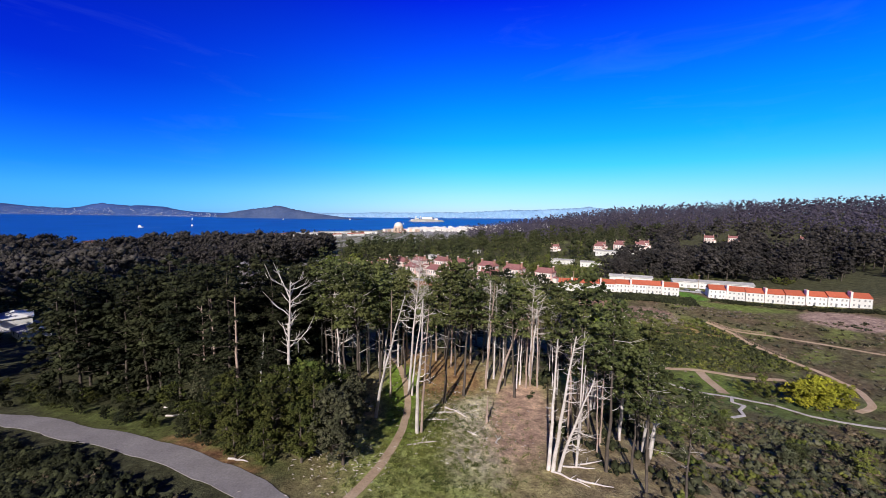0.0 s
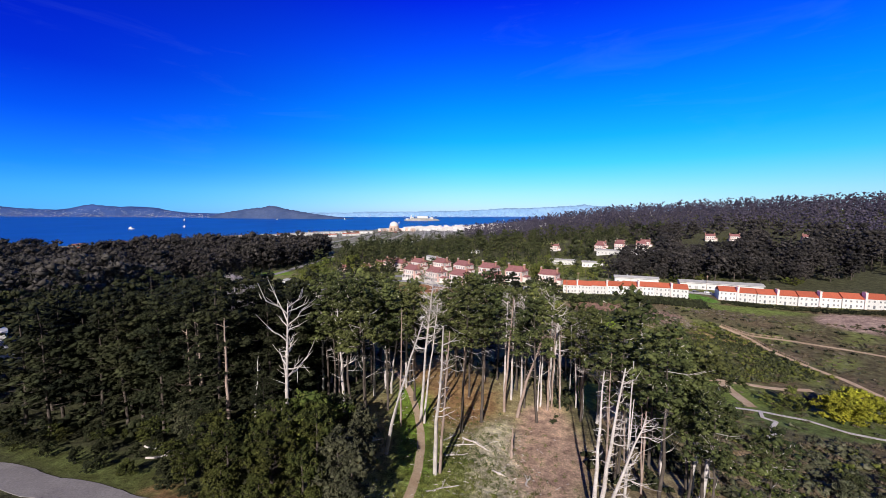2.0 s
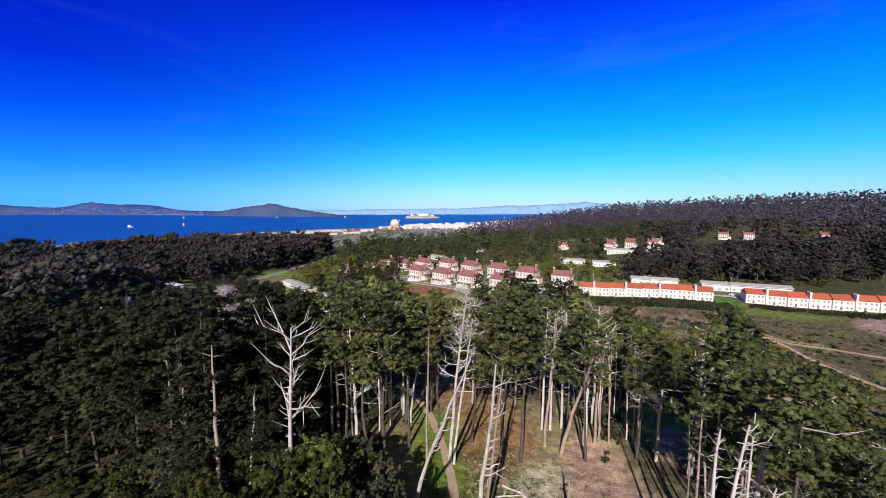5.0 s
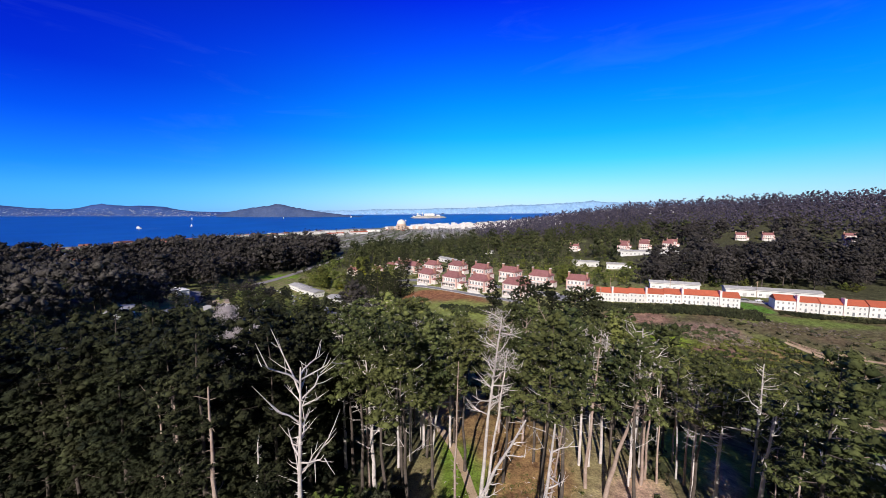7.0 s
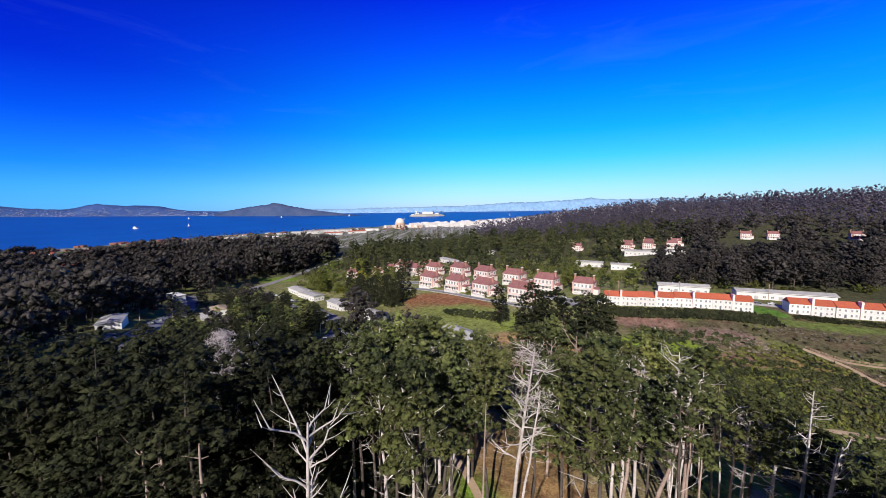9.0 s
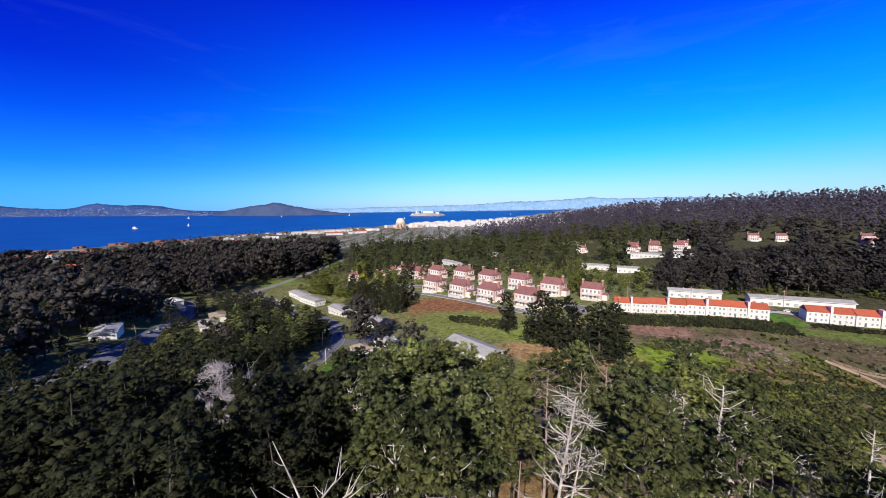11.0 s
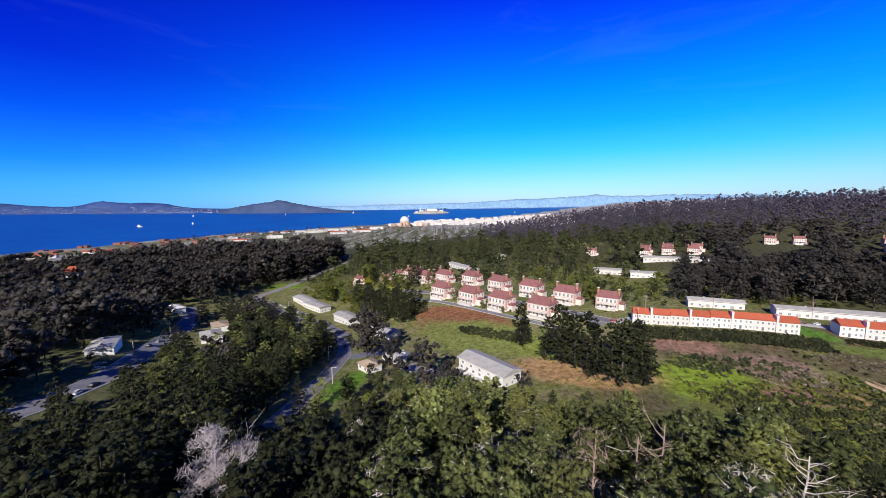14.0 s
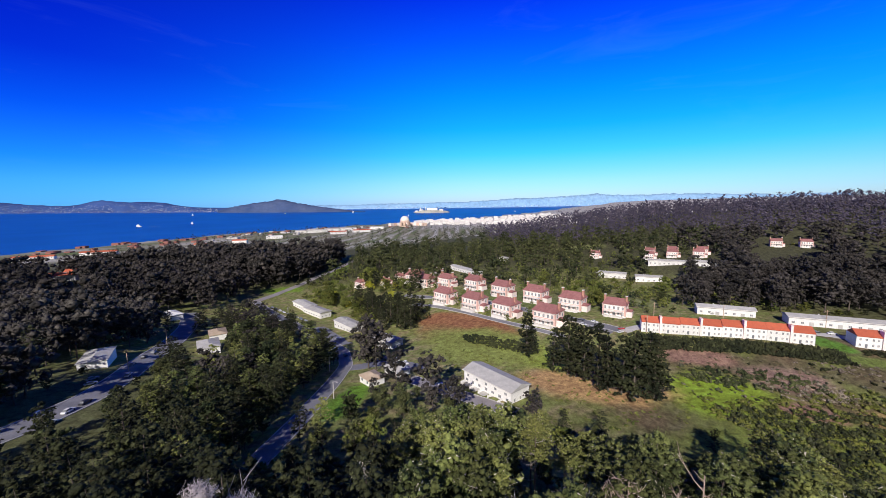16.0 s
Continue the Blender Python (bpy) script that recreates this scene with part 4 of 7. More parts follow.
specks("flats_red_houses", ruddy, surf("red_brick_flats_walls", (0.22, 0.09, 0.08), (0.34, 0.15, 0.12), 0.03, 0.3, 0.9, 0.0), "red brick low houses scattered over the flats")
specks("town_houses", rows, surf("pale_town_walls", (0.86, 0.83, 0.80), (0.58, 0.55, 0.53), 0.03, 0.3, 0.9, 0.0), "dense pale town houses by the bay")
rows = []
for _ in range(150):
    x = 420 + 760 * rng.random()
    y = 1300 + 700 * rng.random() - 0.1 * x
    rows.append((x, y, float(height(x, y)) + 2, rng.uniform(9, 18), rng.uniform(14, 30)))
specks("hill_town_houses", rows, surf("pale_hill_town_walls", (0.80, 0.78, 0.76), (0.55, 0.52, 0.52), 0.02, 0.3, 0.9, 0.0), "pale town houses beyond the wooded ridge")

# ---- ways ----


def ribbon(name, pts, width, mat, label, up=0.12, kind="structure", kerb=None, category="road"):
    """A way laid over the ground, with thickness; kerb: the material of raised edges."""
    p = np.array(pts, float)
    d = np.r_[0, np.cumsum(np.hypot(*np.diff(p, axis=0).T))]
    s = np.arange(0, d[-1] + 0.1, 2.0)
    k = np.ones(5) / 5
    xy = np.stack([np.interp(s, d, p[:, 0]), np.interp(s, d, p[:, 1])], 1)
    for c in range(2):
        xy[2:-2, c] = np.convolve(xy[:, c], k, "valid")
    t = np.gradient(xy, axis=0)
    t /= np.linalg.norm(t, axis=1)[:, None]
    nrm = np.stack([-t[:, 1], t[:, 0]], 1)

    def strip(a, b, top, bottom=-0.5):
        c = np.stack([xy + nrm * a, xy + nrm * b], 1)
        z = height(c[..., 0], c[..., 1])
        up4 = np.concatenate([np.concatenate([c, z[..., None] + top], -1), np.concatenate([c, z[..., None] + bottom], -1)], 1)
        n = len(xy)
        i = np.arange(n - 1) * 4
        q = np.concatenate([np.stack([i + u, i + w, i + 4 + w, i + 4 + u], -1) for u, w in ((0, 1), (2, 0), (1, 3))])
        return up4.reshape(-1, 3), q

    wob = 0.0 if kerb else 0.12 * width * np.convolve(np.random.default_rng(len(pts)).normal(size=len(xy) + 4), np.ones(5) / 5, "valid")[:, None]
    ob = new(name, quick_mesh(name, *strip(-width / 2 + wob, width / 2 + wob, up), mat))
    tagged(ob, label, category, "", kind)
    if kerb:
        for a in (-width / 2 - 0.35, width / 2):
            child("kerb", quick_mesh("kerb", *strip(a, a + 0.35, up + 0.13), kerb), ob, "pale concrete kerb")
    return ob


ribbon("road", ROAD_FRONT, 5.2, M_ROAD, "worn grey asphalt road over the hill")
ribbon("road", STREET_LEFT, 11.0, M_ASPHALT, "asphalt street between low houses", kerb=M_CONCRETE)
ribbon("road", LANE, 7.0, M_ASPHALT, "asphalt lane past low apartment blocks", 0.13, kerb=M_CONCRETE)
ribbon("road", LANE_EAST, 9.0, M_ASPHALT, "asphalt parking court", 0.15)
ribbon("road", APRON, 8.0, M_ROAD, "asphalt drive beside a white apartment block", kerb=M_CONCRETE)
ribbon("road", HOUSE_STREET, 8.0, M_ASPHALT, "asphalt street between brick houses", kerb=M_CONCRETE)
ribbon("road", LOWER_STREET, 4.5, M_ASPHALT, "narrow asphalt lane below brick houses", kerb=M_CONCRETE)
ribbon("road", BACK_LANE, 6.0, M_CONCRETE, "pale service lane behind the terrace", 0.14)
ribbon("road", FAR_STREET, 8.0, M_ROAD, "grey street along the lawn", 0.14)
ribbon("pavement", [(-134, 362), (-98, 312)], 13, M_ASPHALT, "asphalt parking strip along the lane", 0.10)
ribbon("pavement", [(66, 300), (78, 309)], 17, M_ASPHALT, "asphalt parking lot beside the terrace", 0.10)
ribbon("footpath", FOOTPATH, 1.7, M_DIRT, "bare earth footpath through the clearing", 0.10, category="path")
for pts, w in ((TRAIL_A, 2.4), (TRAIL_B, 3.6), (TRAIL_C, 2.2), (TRAIL_D, 1.9)):
    ribbon("footpath", pts, w, M_DIRT, "sandy trail through the valley scrub", 0.10, category="path")


def boardwalk(pts, label):
    """A plank walk on the ground: each plank a piece."""
    p = np.array(pts, float)
    d = np.r_[0, np.cumsum(np.hypot(*np.diff(p, axis=0).T))]
    ob = thing("boardwalk", Matrix(), label, "boardwalk")
    bm = bmesh.new()
    box(bm, -0.41, 0.41, -0.55, 0.55, -0.06, 0.06, 0.015)
    me = bpy.data.meshes.new("plank")
    bm.to_mesh(me)
    bm.free()
    me.materials.append(M_PLANK)
    for s in np.arange(0.4, d[-1], 0.9):
        x, y = np.interp(s, d, p[:, 0]), np.interp(s, d, p[:, 1])
        x2, y2 = np.interp(s + 0.3, d, p[:, 0]), np.interp(s + 0.3, d, p[:, 1])
        pl = new("plank", me)
        pl.parent = ob
        pl.matrix_basis = pose(x, y, float(height(x, y)) + 0.28 + 0.02 * math.sin(s * 7), 0, 0, math.degrees(math.atan2(y2 - y, x2 - x)))
    n = int(d[-1] / 4)
    for k in range(n):
        s = (k + 0.5) * 4
        x, y = np.interp(s, d, p[:, 0]), np.interp(s, d, p[:, 1])
        part("sleeper", boxes((-0.12, 0.12, -0.5, 0.5, -0.25, 0.0)), M_FENCE, ob, "", at(x, y, 0.22, 40))


boardwalk(BOARDWALK, "weathered grey plank boardwalk across the valley scrub")
boardwalk(BOARDWALK_SPUR, "short winding weathered plank boardwalk spur")


def rail_fence(pts, off, label):
    p = np.array(pts, float)
    d = np.r_[0, np.cumsum(np.hypot(*np.diff(p, axis=0).T))]
    ob = thing("rail_fence", Matrix(), label, "fence", "trail fences")
    spots = []
    for s in np.arange(0, d[-1], 3.0):
        x, y = np.interp(s, d, p[:, 0]), np.interp(s, d, p[:, 1])
        x2, y2 = np.interp(s + 0.5, d, p[:, 0]), np.interp(s + 0.5, d, p[:, 1])
        L = math.hypot(x2 - x, y2 - y) + 1e-6
        x, y = x - (y2 - y) / L * off, y + (x2 - x) / L * off
        spots.append((x, y, float(height(x, y))))
    for x, y, z in spots:
        part("post", boxes((-0.09, 0.09, -0.09, 0.09, -0.4, 1.15)), M_FENCE, ob, "", pose(x, y, z))
    for a, b in zip(spots[:-1], spots[1:]):
        for up in (0.55, 1.0):
            part("rail", boxes((0, (Vector(b) - Vector(a)).length, -0.05, 0.05, -0.07, 0.07)), M_FENCE, ob, "",
                 Matrix.Translation((a[0], a[1], a[2] + up)) @ (Vector(b) - Vector(a)).to_track_quat("X", "Z").to_matrix().to_4x4())


rail_fence(TRAIL_C[:4], 1.4, "brown wooden rail fence along a sandy trail")
rail_fence(TRAIL_D[:3], 1.3, "brown wooden rail fence along a sandy trail")

# ---- terrace rows of white houses with red roofs ----


def window_kit(parent, x, y, z, w, hgt, turn=0, label=""):
    wd = part("window", boxes((-w / 2 - 0.12, w / 2 + 0.12, -0.10, 0.05, -0.12, hgt + 0.12), (-w / 2 - 0.2, w / 2 + 0.2, -0.18, 0.05, -0.24, -0.12)), M_TRIM, parent, label, pose(x, y, z, 0, 0, turn))
    part("pane", boxes((-w / 2, -0.05, -0.13, 0.0, 0, hgt), (0.05, w / 2, -0.13, 0.0, 0, hgt)), M_PANE, wd)
    return wd


def terrace_house(w, d, eave, rise):
    """One house of a terrace, front to -y, its front left corner at the origin."""
    ob = thing("terrace_house", Matrix(), "white two-storey terrace house with orange-red tiled roof", "house", "houses of the terrace")
    part("wall", boxes((0, w, 0, d, -2.5, eave)), M_WHITE, ob)
    part("roof", gable(0.02, w - 0.02, 0, d, eave, rise, 0.0, 0.2), M_REDROOF, ob)
    part("eaves_board", boxes((0.02, w - 0.02, -0.35, -0.02, eave - 0.25, eave + 0.12)), M_REDROOF, ob)
    for up in (1.0, 3.9):
        for x in (1.6, 4.0, w - 3.6, w - 1.6):
            if up < 2 and x == 4.0:
                continue
            window_kit(ob, x, 0, up, 0.75, 1.15)
    part("door", boxes((3.6, 4.6, -0.08, 0.05, 0.05, 2.1)), M_PANE, ob, "dark front door")
    part("downpipe", boxes((w - 0.2, w - 0.08, -0.12, 0.0, 0, eave)), M_GREYROOF, ob)
    return ob


def chimney_wall(m):
    ob = thing("party_wall_chimney", m, "white party wall chimney rising between red roofs", "chimney", "party walls of the terrace")
    part("shaft", boxes((-0.55, 0.55, -0.6, 3.2, -2.5, 9.6), (-0.68, 0.68, -0.7, 3.3, 9.6, 9.85)), M_CREAM, ob)
    for x in (-0.25, 0.25):
        part("chimney_pot", boxes((x - 0.15, x + 0.15, 0.9, 1.2, 9.85, 10.35)), M_BRICK, ob)
    return ob


TERRACE = [((92.0, 295.5), (169.0, 264.5), 8), ((189.0, 263.0), (268.0, 229.5), 8)]
first = None
stack = None
for (x0, y0), (x1, y1), n in TERRACE:
    L, turn = math.hypot(x1 - x0, y1 - y0), math.degrees(math.atan2(y1 - y0, x1 - x0))
    for k in range(n):
        x, y = x0 + (x1 - x0) * k / n, y0 + (y1 - y0) * k / n
        z = float(height(x0 + (x1 - x0) * (k + 0.5) / n, y0 + (y1 - y0) * (k + 0.5) / n)) + 0.25
        if first is None:
            first = terrace_house(L / n, 9.5, 6.2, 2.7)
            first.matrix_basis = pose(x, y, z, 0, 0, turn)
        else:
            copy_thing(first, pose(x, y, z, 0, 0, turn))
        if k in (1, 3, 5, 7):
            m = pose(x, y, z, 0, 0, turn) @ Matrix.Translation((0, -0.1, 0))
            if stack is None:
                stack = chimney_wall(m)
            else:
                copy_thing(stack, m)

# ---- long low white buildings behind ----


def long_block(name, m, L, D, eave, label, roof=None, rise=1.6, group="", garage=True):
    ob = thing(name, m, label, "building", group)
    part("wall", boxes((0, L, 0, D, -2.5, eave)), M_WHITE, ob)
    part("roof", gable(0, L, 0, D, eave, rise, 0.7, 0.22), roof or M_GREYROOF, ob)
    part("fascia", boxes((-0.7, L + 0.7, -0.78, -0.66, eave - 0.05, eave + 0.3)), M_TRIM, ob)
    n = int(L / 4.2)
    for k in range(n):
        x = (k + 0.5) * L / n
        if garage and k % 3 == 2:
            part("door", boxes((x - 1.1, x + 1.1, -0.06, 0.05, 0, 2.2)), M_GREYROOF, ob, "pale garage door")
        else:
            window_kit(ob, x, 0, 1.0, 1.4, 1.2)
    for k in range(3):
        window_kit(ob, L, D * (k + 0.6) / 3.2, 1.0, 0.9, 1.2, 90)
    part("vent", boxes((L * 0.3, L * 0.3 + 0.6, D * 0.55, D * 0.55 + 0.6, eave + 0.8, eave + 2.0)), M_TRIM, ob)
    return ob


def along(p, q, up=0.2):
    return pose(p[0], p[1], float(height((p[0] + q[0]) / 2, (p[1] + q[1]) / 2)) + up, 0, 0, math.degrees(math.atan2(q[1] - p[1], q[0] - p[0]))), math.hypot(q[0] - p[0], q[1] - p[1])


for p, q, d, e in (((146, 325), (176, 312), 9, 4.6), ((184, 297), (232, 276), 10, 4.6), ((200, 490), (232, 474), 8, 4.5), ((166, 450), (188, 440), 9, 5.0), ((136, 476), (162, 462), 9, 5.0),
                   ((-22, 566), (8, 512), 9, 4.5), ((300, 420), (340, 405), 9, 4.5), ((234, 470), (254, 452), 8, 4.5)):
    m, L = along(p, q)
    long_block("long_building", m, L, d, e, "long low white building with grey roof", group="low white buildings")

# ---- white apartment block below the wood ----
m, L = along((-20.5, 242.5), (-2.0, 219.5))
flat = long_block("apartment_block", m, L, 12.0, 5.6, "white two-storey apartment block with grey gabled roof", rise=2.3, garage=False)
for k in range(5):
    x = (k + 0.5) * L / 5
    window_kit(flat, x, 0, 3.4, 1.2, 1.1)
    part("porch_wall", boxes((x - 1.9, x - 1.75, -3.4, 0, -0.6, 1.3)), M_WHITE, flat)
    part("patio", boxes((x - 2.0, x + 1.9, -3.4, 0, -0.6, 0.06)), M_CONCRETE, flat)
# low apartment blocks down the lane
for p, q, d, e in (((-181, 433), (-160, 411), 11, 4.4), ((-163, 412), (-140, 391), 11, 4.6), ((-119, 362), (-100, 342), 11, 4.8), ((-82, 315), (-64, 300), 10, 4.6)):
    m, L = along(p, q)
    long_block("apartment_block", m, L, d, e, "white apartment block with flat grey roof by a lane", group="apartment blocks by the lane", rise=1.5, garage=False)
for x, y, w, d, e, roof, tn, lab in ((-66, 246, 10, 8, 3.4, M_TANROOF, -48, "small house with tan hipped roof"), (-55, 258, 12, 8, 3.4, M_GREYROOF, -48, "small house with grey hipped roof"),
                                     (-203, 248, 20, 11, 4.2, M_GREYROOF, -58, "low white house with grey roof under trees"), (-172, 286, 17, 11, 4.0, M_GREYROOF, -55, "low house with grey roof among trees"),
                                     (-186, 318, 14, 10, 4.0, M_TANROOF, -55, "low house with tan roof among trees"), (-249, 362, 17, 9, 4.2, M_WHITE, -35, "small white house with pale roof"),
                                     (-226, 216, 16, 10, 3.6, M_TANROOF, 15, "low tan building beside the street"), (-181, 156, 15, 10, 4.6, M_WHITE, -42, "white house with pale roof behind the wood"), (-160, 143, 13, 8, 3.2, M_GREYROOF, -30, "low house with pale grey roof behind the wood"), (55, 604, 11, 8, 4, M_GREYROOF, -30, "small pale house among trees")):
    simple_house("small_house", at(x, y, 0, tn), w, d, e, 1.8, M_WHITE, roof, lab, "", True)

# ---- brick houses ----


M_BRICKPINK = surf("pink_brick", (0.68, 0.42, 0.37), (0.78, 0.53, 0.47), 0.4, 6, 0.9, 0.2)


def brick_house(far=False):
    ob = thing("brick_house", Matrix(), "pink-cream brick house with dull red hipped roof and chimneys", "house", "brick houses on the street")
    W, D, E = 13.5, 10.5, 7.4
    part("wall", boxes((-W / 2, W / 2, -D / 2, D / 2, -3, E)), M_CREAM, ob)
    part("plinth", boxes((-W / 2 - 0.12, W / 2 + 0.12, -D / 2 - 0.12, D / 2 + 0.12, -3, 0.7)), M_TRIM, ob)
    part("brickwork", boxes(*[(sx * W / 2 - 0.5, sx * W / 2 + 0.5, sy * D / 2 - 0.5, sy * D / 2 + 0.5, 0.7, E - 0.35) for sx in (-0.94, 0.94) for sy in (-0.914, 0.914)], (-W / 2 - 0.02, W / 2 + 0.02, -D / 2 - 0.02, D / 2 + 0.02, 3.75, 4.2)), M_BRICKPINK, ob, "pink brick corners and belt course")
    part("cornice", boxes((-W / 2 - 0.3, W / 2 + 0.3, -D / 2 - 0.3, D / 2 + 0.3, E - 0.35, E + 0.02)), M_TRIM, ob)
    part("roof", hip(-W / 2, W / 2, -D / 2, D / 2, E + 0.02, 3.7, 2.2), M_BRICKROOF, ob)
    for x in (-W / 2 + 0.4, W / 2 - 0.4):
        c = part("chimney", boxes((x - 0.55, x + 0.55, -0.7, 0.7, 6, 12.4)), M_BRICK, ob)
        part("cap", boxes((x - 0.7, x + 0.7, -0.85, 0.85, 12.4, 12.7)), M_TRIM, c)
    for s in (-1, 1):
        turn = 0 if s < 0 else 180
        for up in (1.3, 4.6):
            for x in (-5.1, -2.6, 0.0, 2.6, 5.1):
                if (up < 2 and x == 0) or (far and s > 0):
                    continue
                window_kit(ob, x, s * D / 2, up, 1.1, 1.8, turn)
        part("door", boxes((-0.7, 0.7, s * D / 2 - 0.08, s * D / 2 + 0.08, 0.7, 3.0)), M_PANE, ob, "dark panelled door")
    for x, turn in ((-W / 2, -90),) if far else ((-W / 2, -90), (W / 2, 90)):
        for y in (-3, 3):
            for up in (1.3, 4.6):
                window_kit(ob, x, y, up, 1.0, 1.8, turn)
    porch = part("porch", boxes((-5.5, 5.5, -D / 2 - 2.6, -D / 2, 3.3, 3.6), (-5.5, 5.5, -D / 2 - 2.6, -D / 2, -2, 0.6)), M_TRIM, ob, "white porch")
    for x in (-5.3, -1.8, 1.8, 5.3):
        part("post", boxes((x - 0.14, x + 0.14, -D / 2 - 2.5, -D / 2 - 2.2, 0.6, 3.3)), M_TRIM, porch)
    part("side_wing", boxes((W / 2, W / 2 + 3.2, -3, 3, -3, 3.6)), M_CREAM, ob)
    part("wing_roof", gable(W / 2 + 0.02, W / 2 + 3.2, -3, 3, 3.6, 1.1, 0.25, 0.15), M_BRICKROOF, ob)
    return ob


bh = None
for x, y, tn in ((91, 329, -35), (66.5, 346, -40), (45.5, 373, -43), (22, 397, -46), (0, 431, -46), (-27, 457, -46),
                 (39.5, 314.5, -43), (15.5, 339, -46), (-6, 361, -46), (-29, 385.5, -46),
                 (-66, 500, -46), (-50, 470, -46)):
    m = at(x, y, 0.3, tn, 1.1)
    if bh is None:
        bh = brick_house()
        bh.matrix_basis = m
    else:
        copy_thing(bh, m)
far_house = brick_house(True)
far_house.matrix_basis = at(168, 560, 0.3, -35, 0.84)
for x, y, tn in ((216, 519, -35), (240, 512, -35), (263, 500, -35), (226, 535, -35), (250, 528, -35), (275, 512, -35), (372, 525, -30), (396, 512, -30), (436, 450, -30), (455, 470, -30),
                 (-128, 499, -46), (-97, 494, -46), (-84, 517, -46), (-62, 532, -46), (-36, 520, -46)):
    copy_thing(far_house, at(x, y, 0.3, tn))

# ---- cars ----


def car_model(colour):
    ob = thing("parked_car", Matrix(), colour + " parked car on the asphalt", "car", "parked cars")
    body = prism([(-2.2, -0.86, 0.35), (2.2, -0.86, 0.35), (2.25, -0.82, 0.7), (1.1, -0.86, 0.92), (-2.2, -0.86, 0.95), (-2.2, 0.86, 0.35), (2.2, 0.86, 0.35), (2.25, 0.82, 0.7), (1.1, 0.86, 0.92), (-2.2, 0.86, 0.95)],
                 [(0, 1, 2, 3, 4), (9, 8, 7, 6, 5), (0, 1, 6, 5), (1, 2, 7, 6), (2, 3, 8, 7), (3, 4, 9, 8), (4, 0, 5, 9)])
    part("body", body, M_CAR[colour], ob)
    cab = [(-1.75, -0.76, 0.93), (1.05, -0.76, 0.92), (0.35, -0.62, 1.42), (-1.3, -0.62, 1.45), (-1.75, 0.76, 0.93), (1.05, 0.76, 0.92), (0.35, 0.62, 1.42), (-1.3, 0.62, 1.45)]
    part("window", prism(cab, [(0, 1, 2, 3), (7, 6, 5, 4), (0, 1, 5, 4), (1, 2, 6, 5), (3, 0, 4, 7)]), M_PANE, ob)
    part("roof", boxes((-1.3, 0.35, -0.62, 0.62, 1.43, 1.50)), M_CAR[colour], ob)
    for x in (-1.35, 1.35):
        for y in (-0.8, 0.8):
            bm = bmesh.new()
            bmesh.ops.create_cone(bm, cap_ends=True, segments=10, radius1=0.33, radius2=0.33, depth=0.22)
            part("wheel", bm, M_TYRE, ob, "", pose(x, y, 0.33, 90))
    for y in (-0.6, 0.6):
        part("headlight", boxes((2.2, 2.27, y - 0.16, y + 0.16, 0.55, 0.7)), M_TRIM, ob)
    return ob


cars = {}


def park(colour, x, y, turn, up=0.12):
    m = at(x, y, up, turn)
    if colour in cars:
        return copy_thing(cars[colour], m)
    cars[colour] = car_model(colour)
    cars[colour].matrix_basis = m
    return cars[colour]


order = ("white", "silver", "dark", "white", "blue", "dark", "silver", "white")
for k, (x, y, tn) in enumerate(((-176, 234, 110), (-186, 227, 60), (-190.5, 261, 110), (-168.5, 199, 92), (-176, 196, 92), (-169, 206, 92), (-194, 272, 112), (-182, 222, 55), (-166, 190, 95), (-186, 248, 110))):
    park(order[k % 8], x, y, tn)
for k in range(9):
    s = k / 8
    park(order[(k * 3 + 1) % 8], -150 - 46 * s, 383 + 38 * s, -48 + (k % 3) * 2)
for k, (x, y, tn) in enumerate(((-112, 334, 40), (-106, 327, 40), (-127, 345, 40), (-70, 279, -60), (-64, 281, -60), (-58, 279, -60), (-52, 272, -60), (-91, 290, 120), (-46, 262, -50), (-31, 239, -45), (-26, 234, -45))):
    park(order[(k * 5 + 2) % 8], x, y, tn)
for k in range(10):
    s = (k + 0.3 * (k % 2)) / 10
    park(order[(k * 3 + 2) % 8], -162 - 44 * s, 372 + 42 * s, -48 + (k % 3) * 3)
for k in range(7):
    park(order[(k * 3) % 8], -101 - 5.2 * k, 302 + 5.6 * k, 42)
for c, x, y, tn in (("red", 82, 300, 20), ("white", 79, 295, 20), ("white", 70, 313, -45), ("silver", 66, 303, 15), ("white", 61, 309, -40), ("dark", 63, 318, -42), ("white", 38, 345, -46), ("dark", 26, 358, -46),
                    ("silver", 110, 312, -10), ("white", 117, 312, -15), ("dark", 124, 311, -15), ("silver", 131, 309, -15), ("white", 138, 307, -18), ("dark", 186, 282, -25), ("white", 193, 279, -25), ("white", -24, 398, -46), ("dark", -40, 408, -46)):
    park(c, x, y, tn)

# ---- poles ----


def pole(x, y, hgt, lamp=False):
    ob = thing("utility_pole", at(x, y), "tall wooden utility pole with crossarm" if not lamp else "slim grey street lamp", "pole", "poles")
    part("post", boxes((-0.13, 0.13, -0.13, 0.13, -0.5, hgt)), M_FENCE if not lamp else M_CONCRETE, ob)
    if lamp:
        part("arm", boxes((-0.06, 1.8, -0.06, 0.06, hgt - 0.2, hgt - 0.05)), M_CONCRETE, ob)
        part("lamp_head", boxes((1.3, 2.1, -0.18, 0.18, hgt - 0.32, hgt - 0.18)), M_TRIM, ob)
    else:
        part("crossarm", boxes((-1.2, 1.2, -0.08, 0.08, hgt - 0.9, hgt - 0.72)), M_FENCE, ob)


for x, y, z, l in ((94, 293, 11, False), (150, 306, 11, False), (112, 318, 11, False), (-181, 240, 10, False), (-79, 226, 8, True), (-92, 262, 8, True), (47, 318, 9, True), (200, 290, 11, False), (-170, 395, 9, True), (-200, 290, 10, False)):
    pole(x, y, z, l)

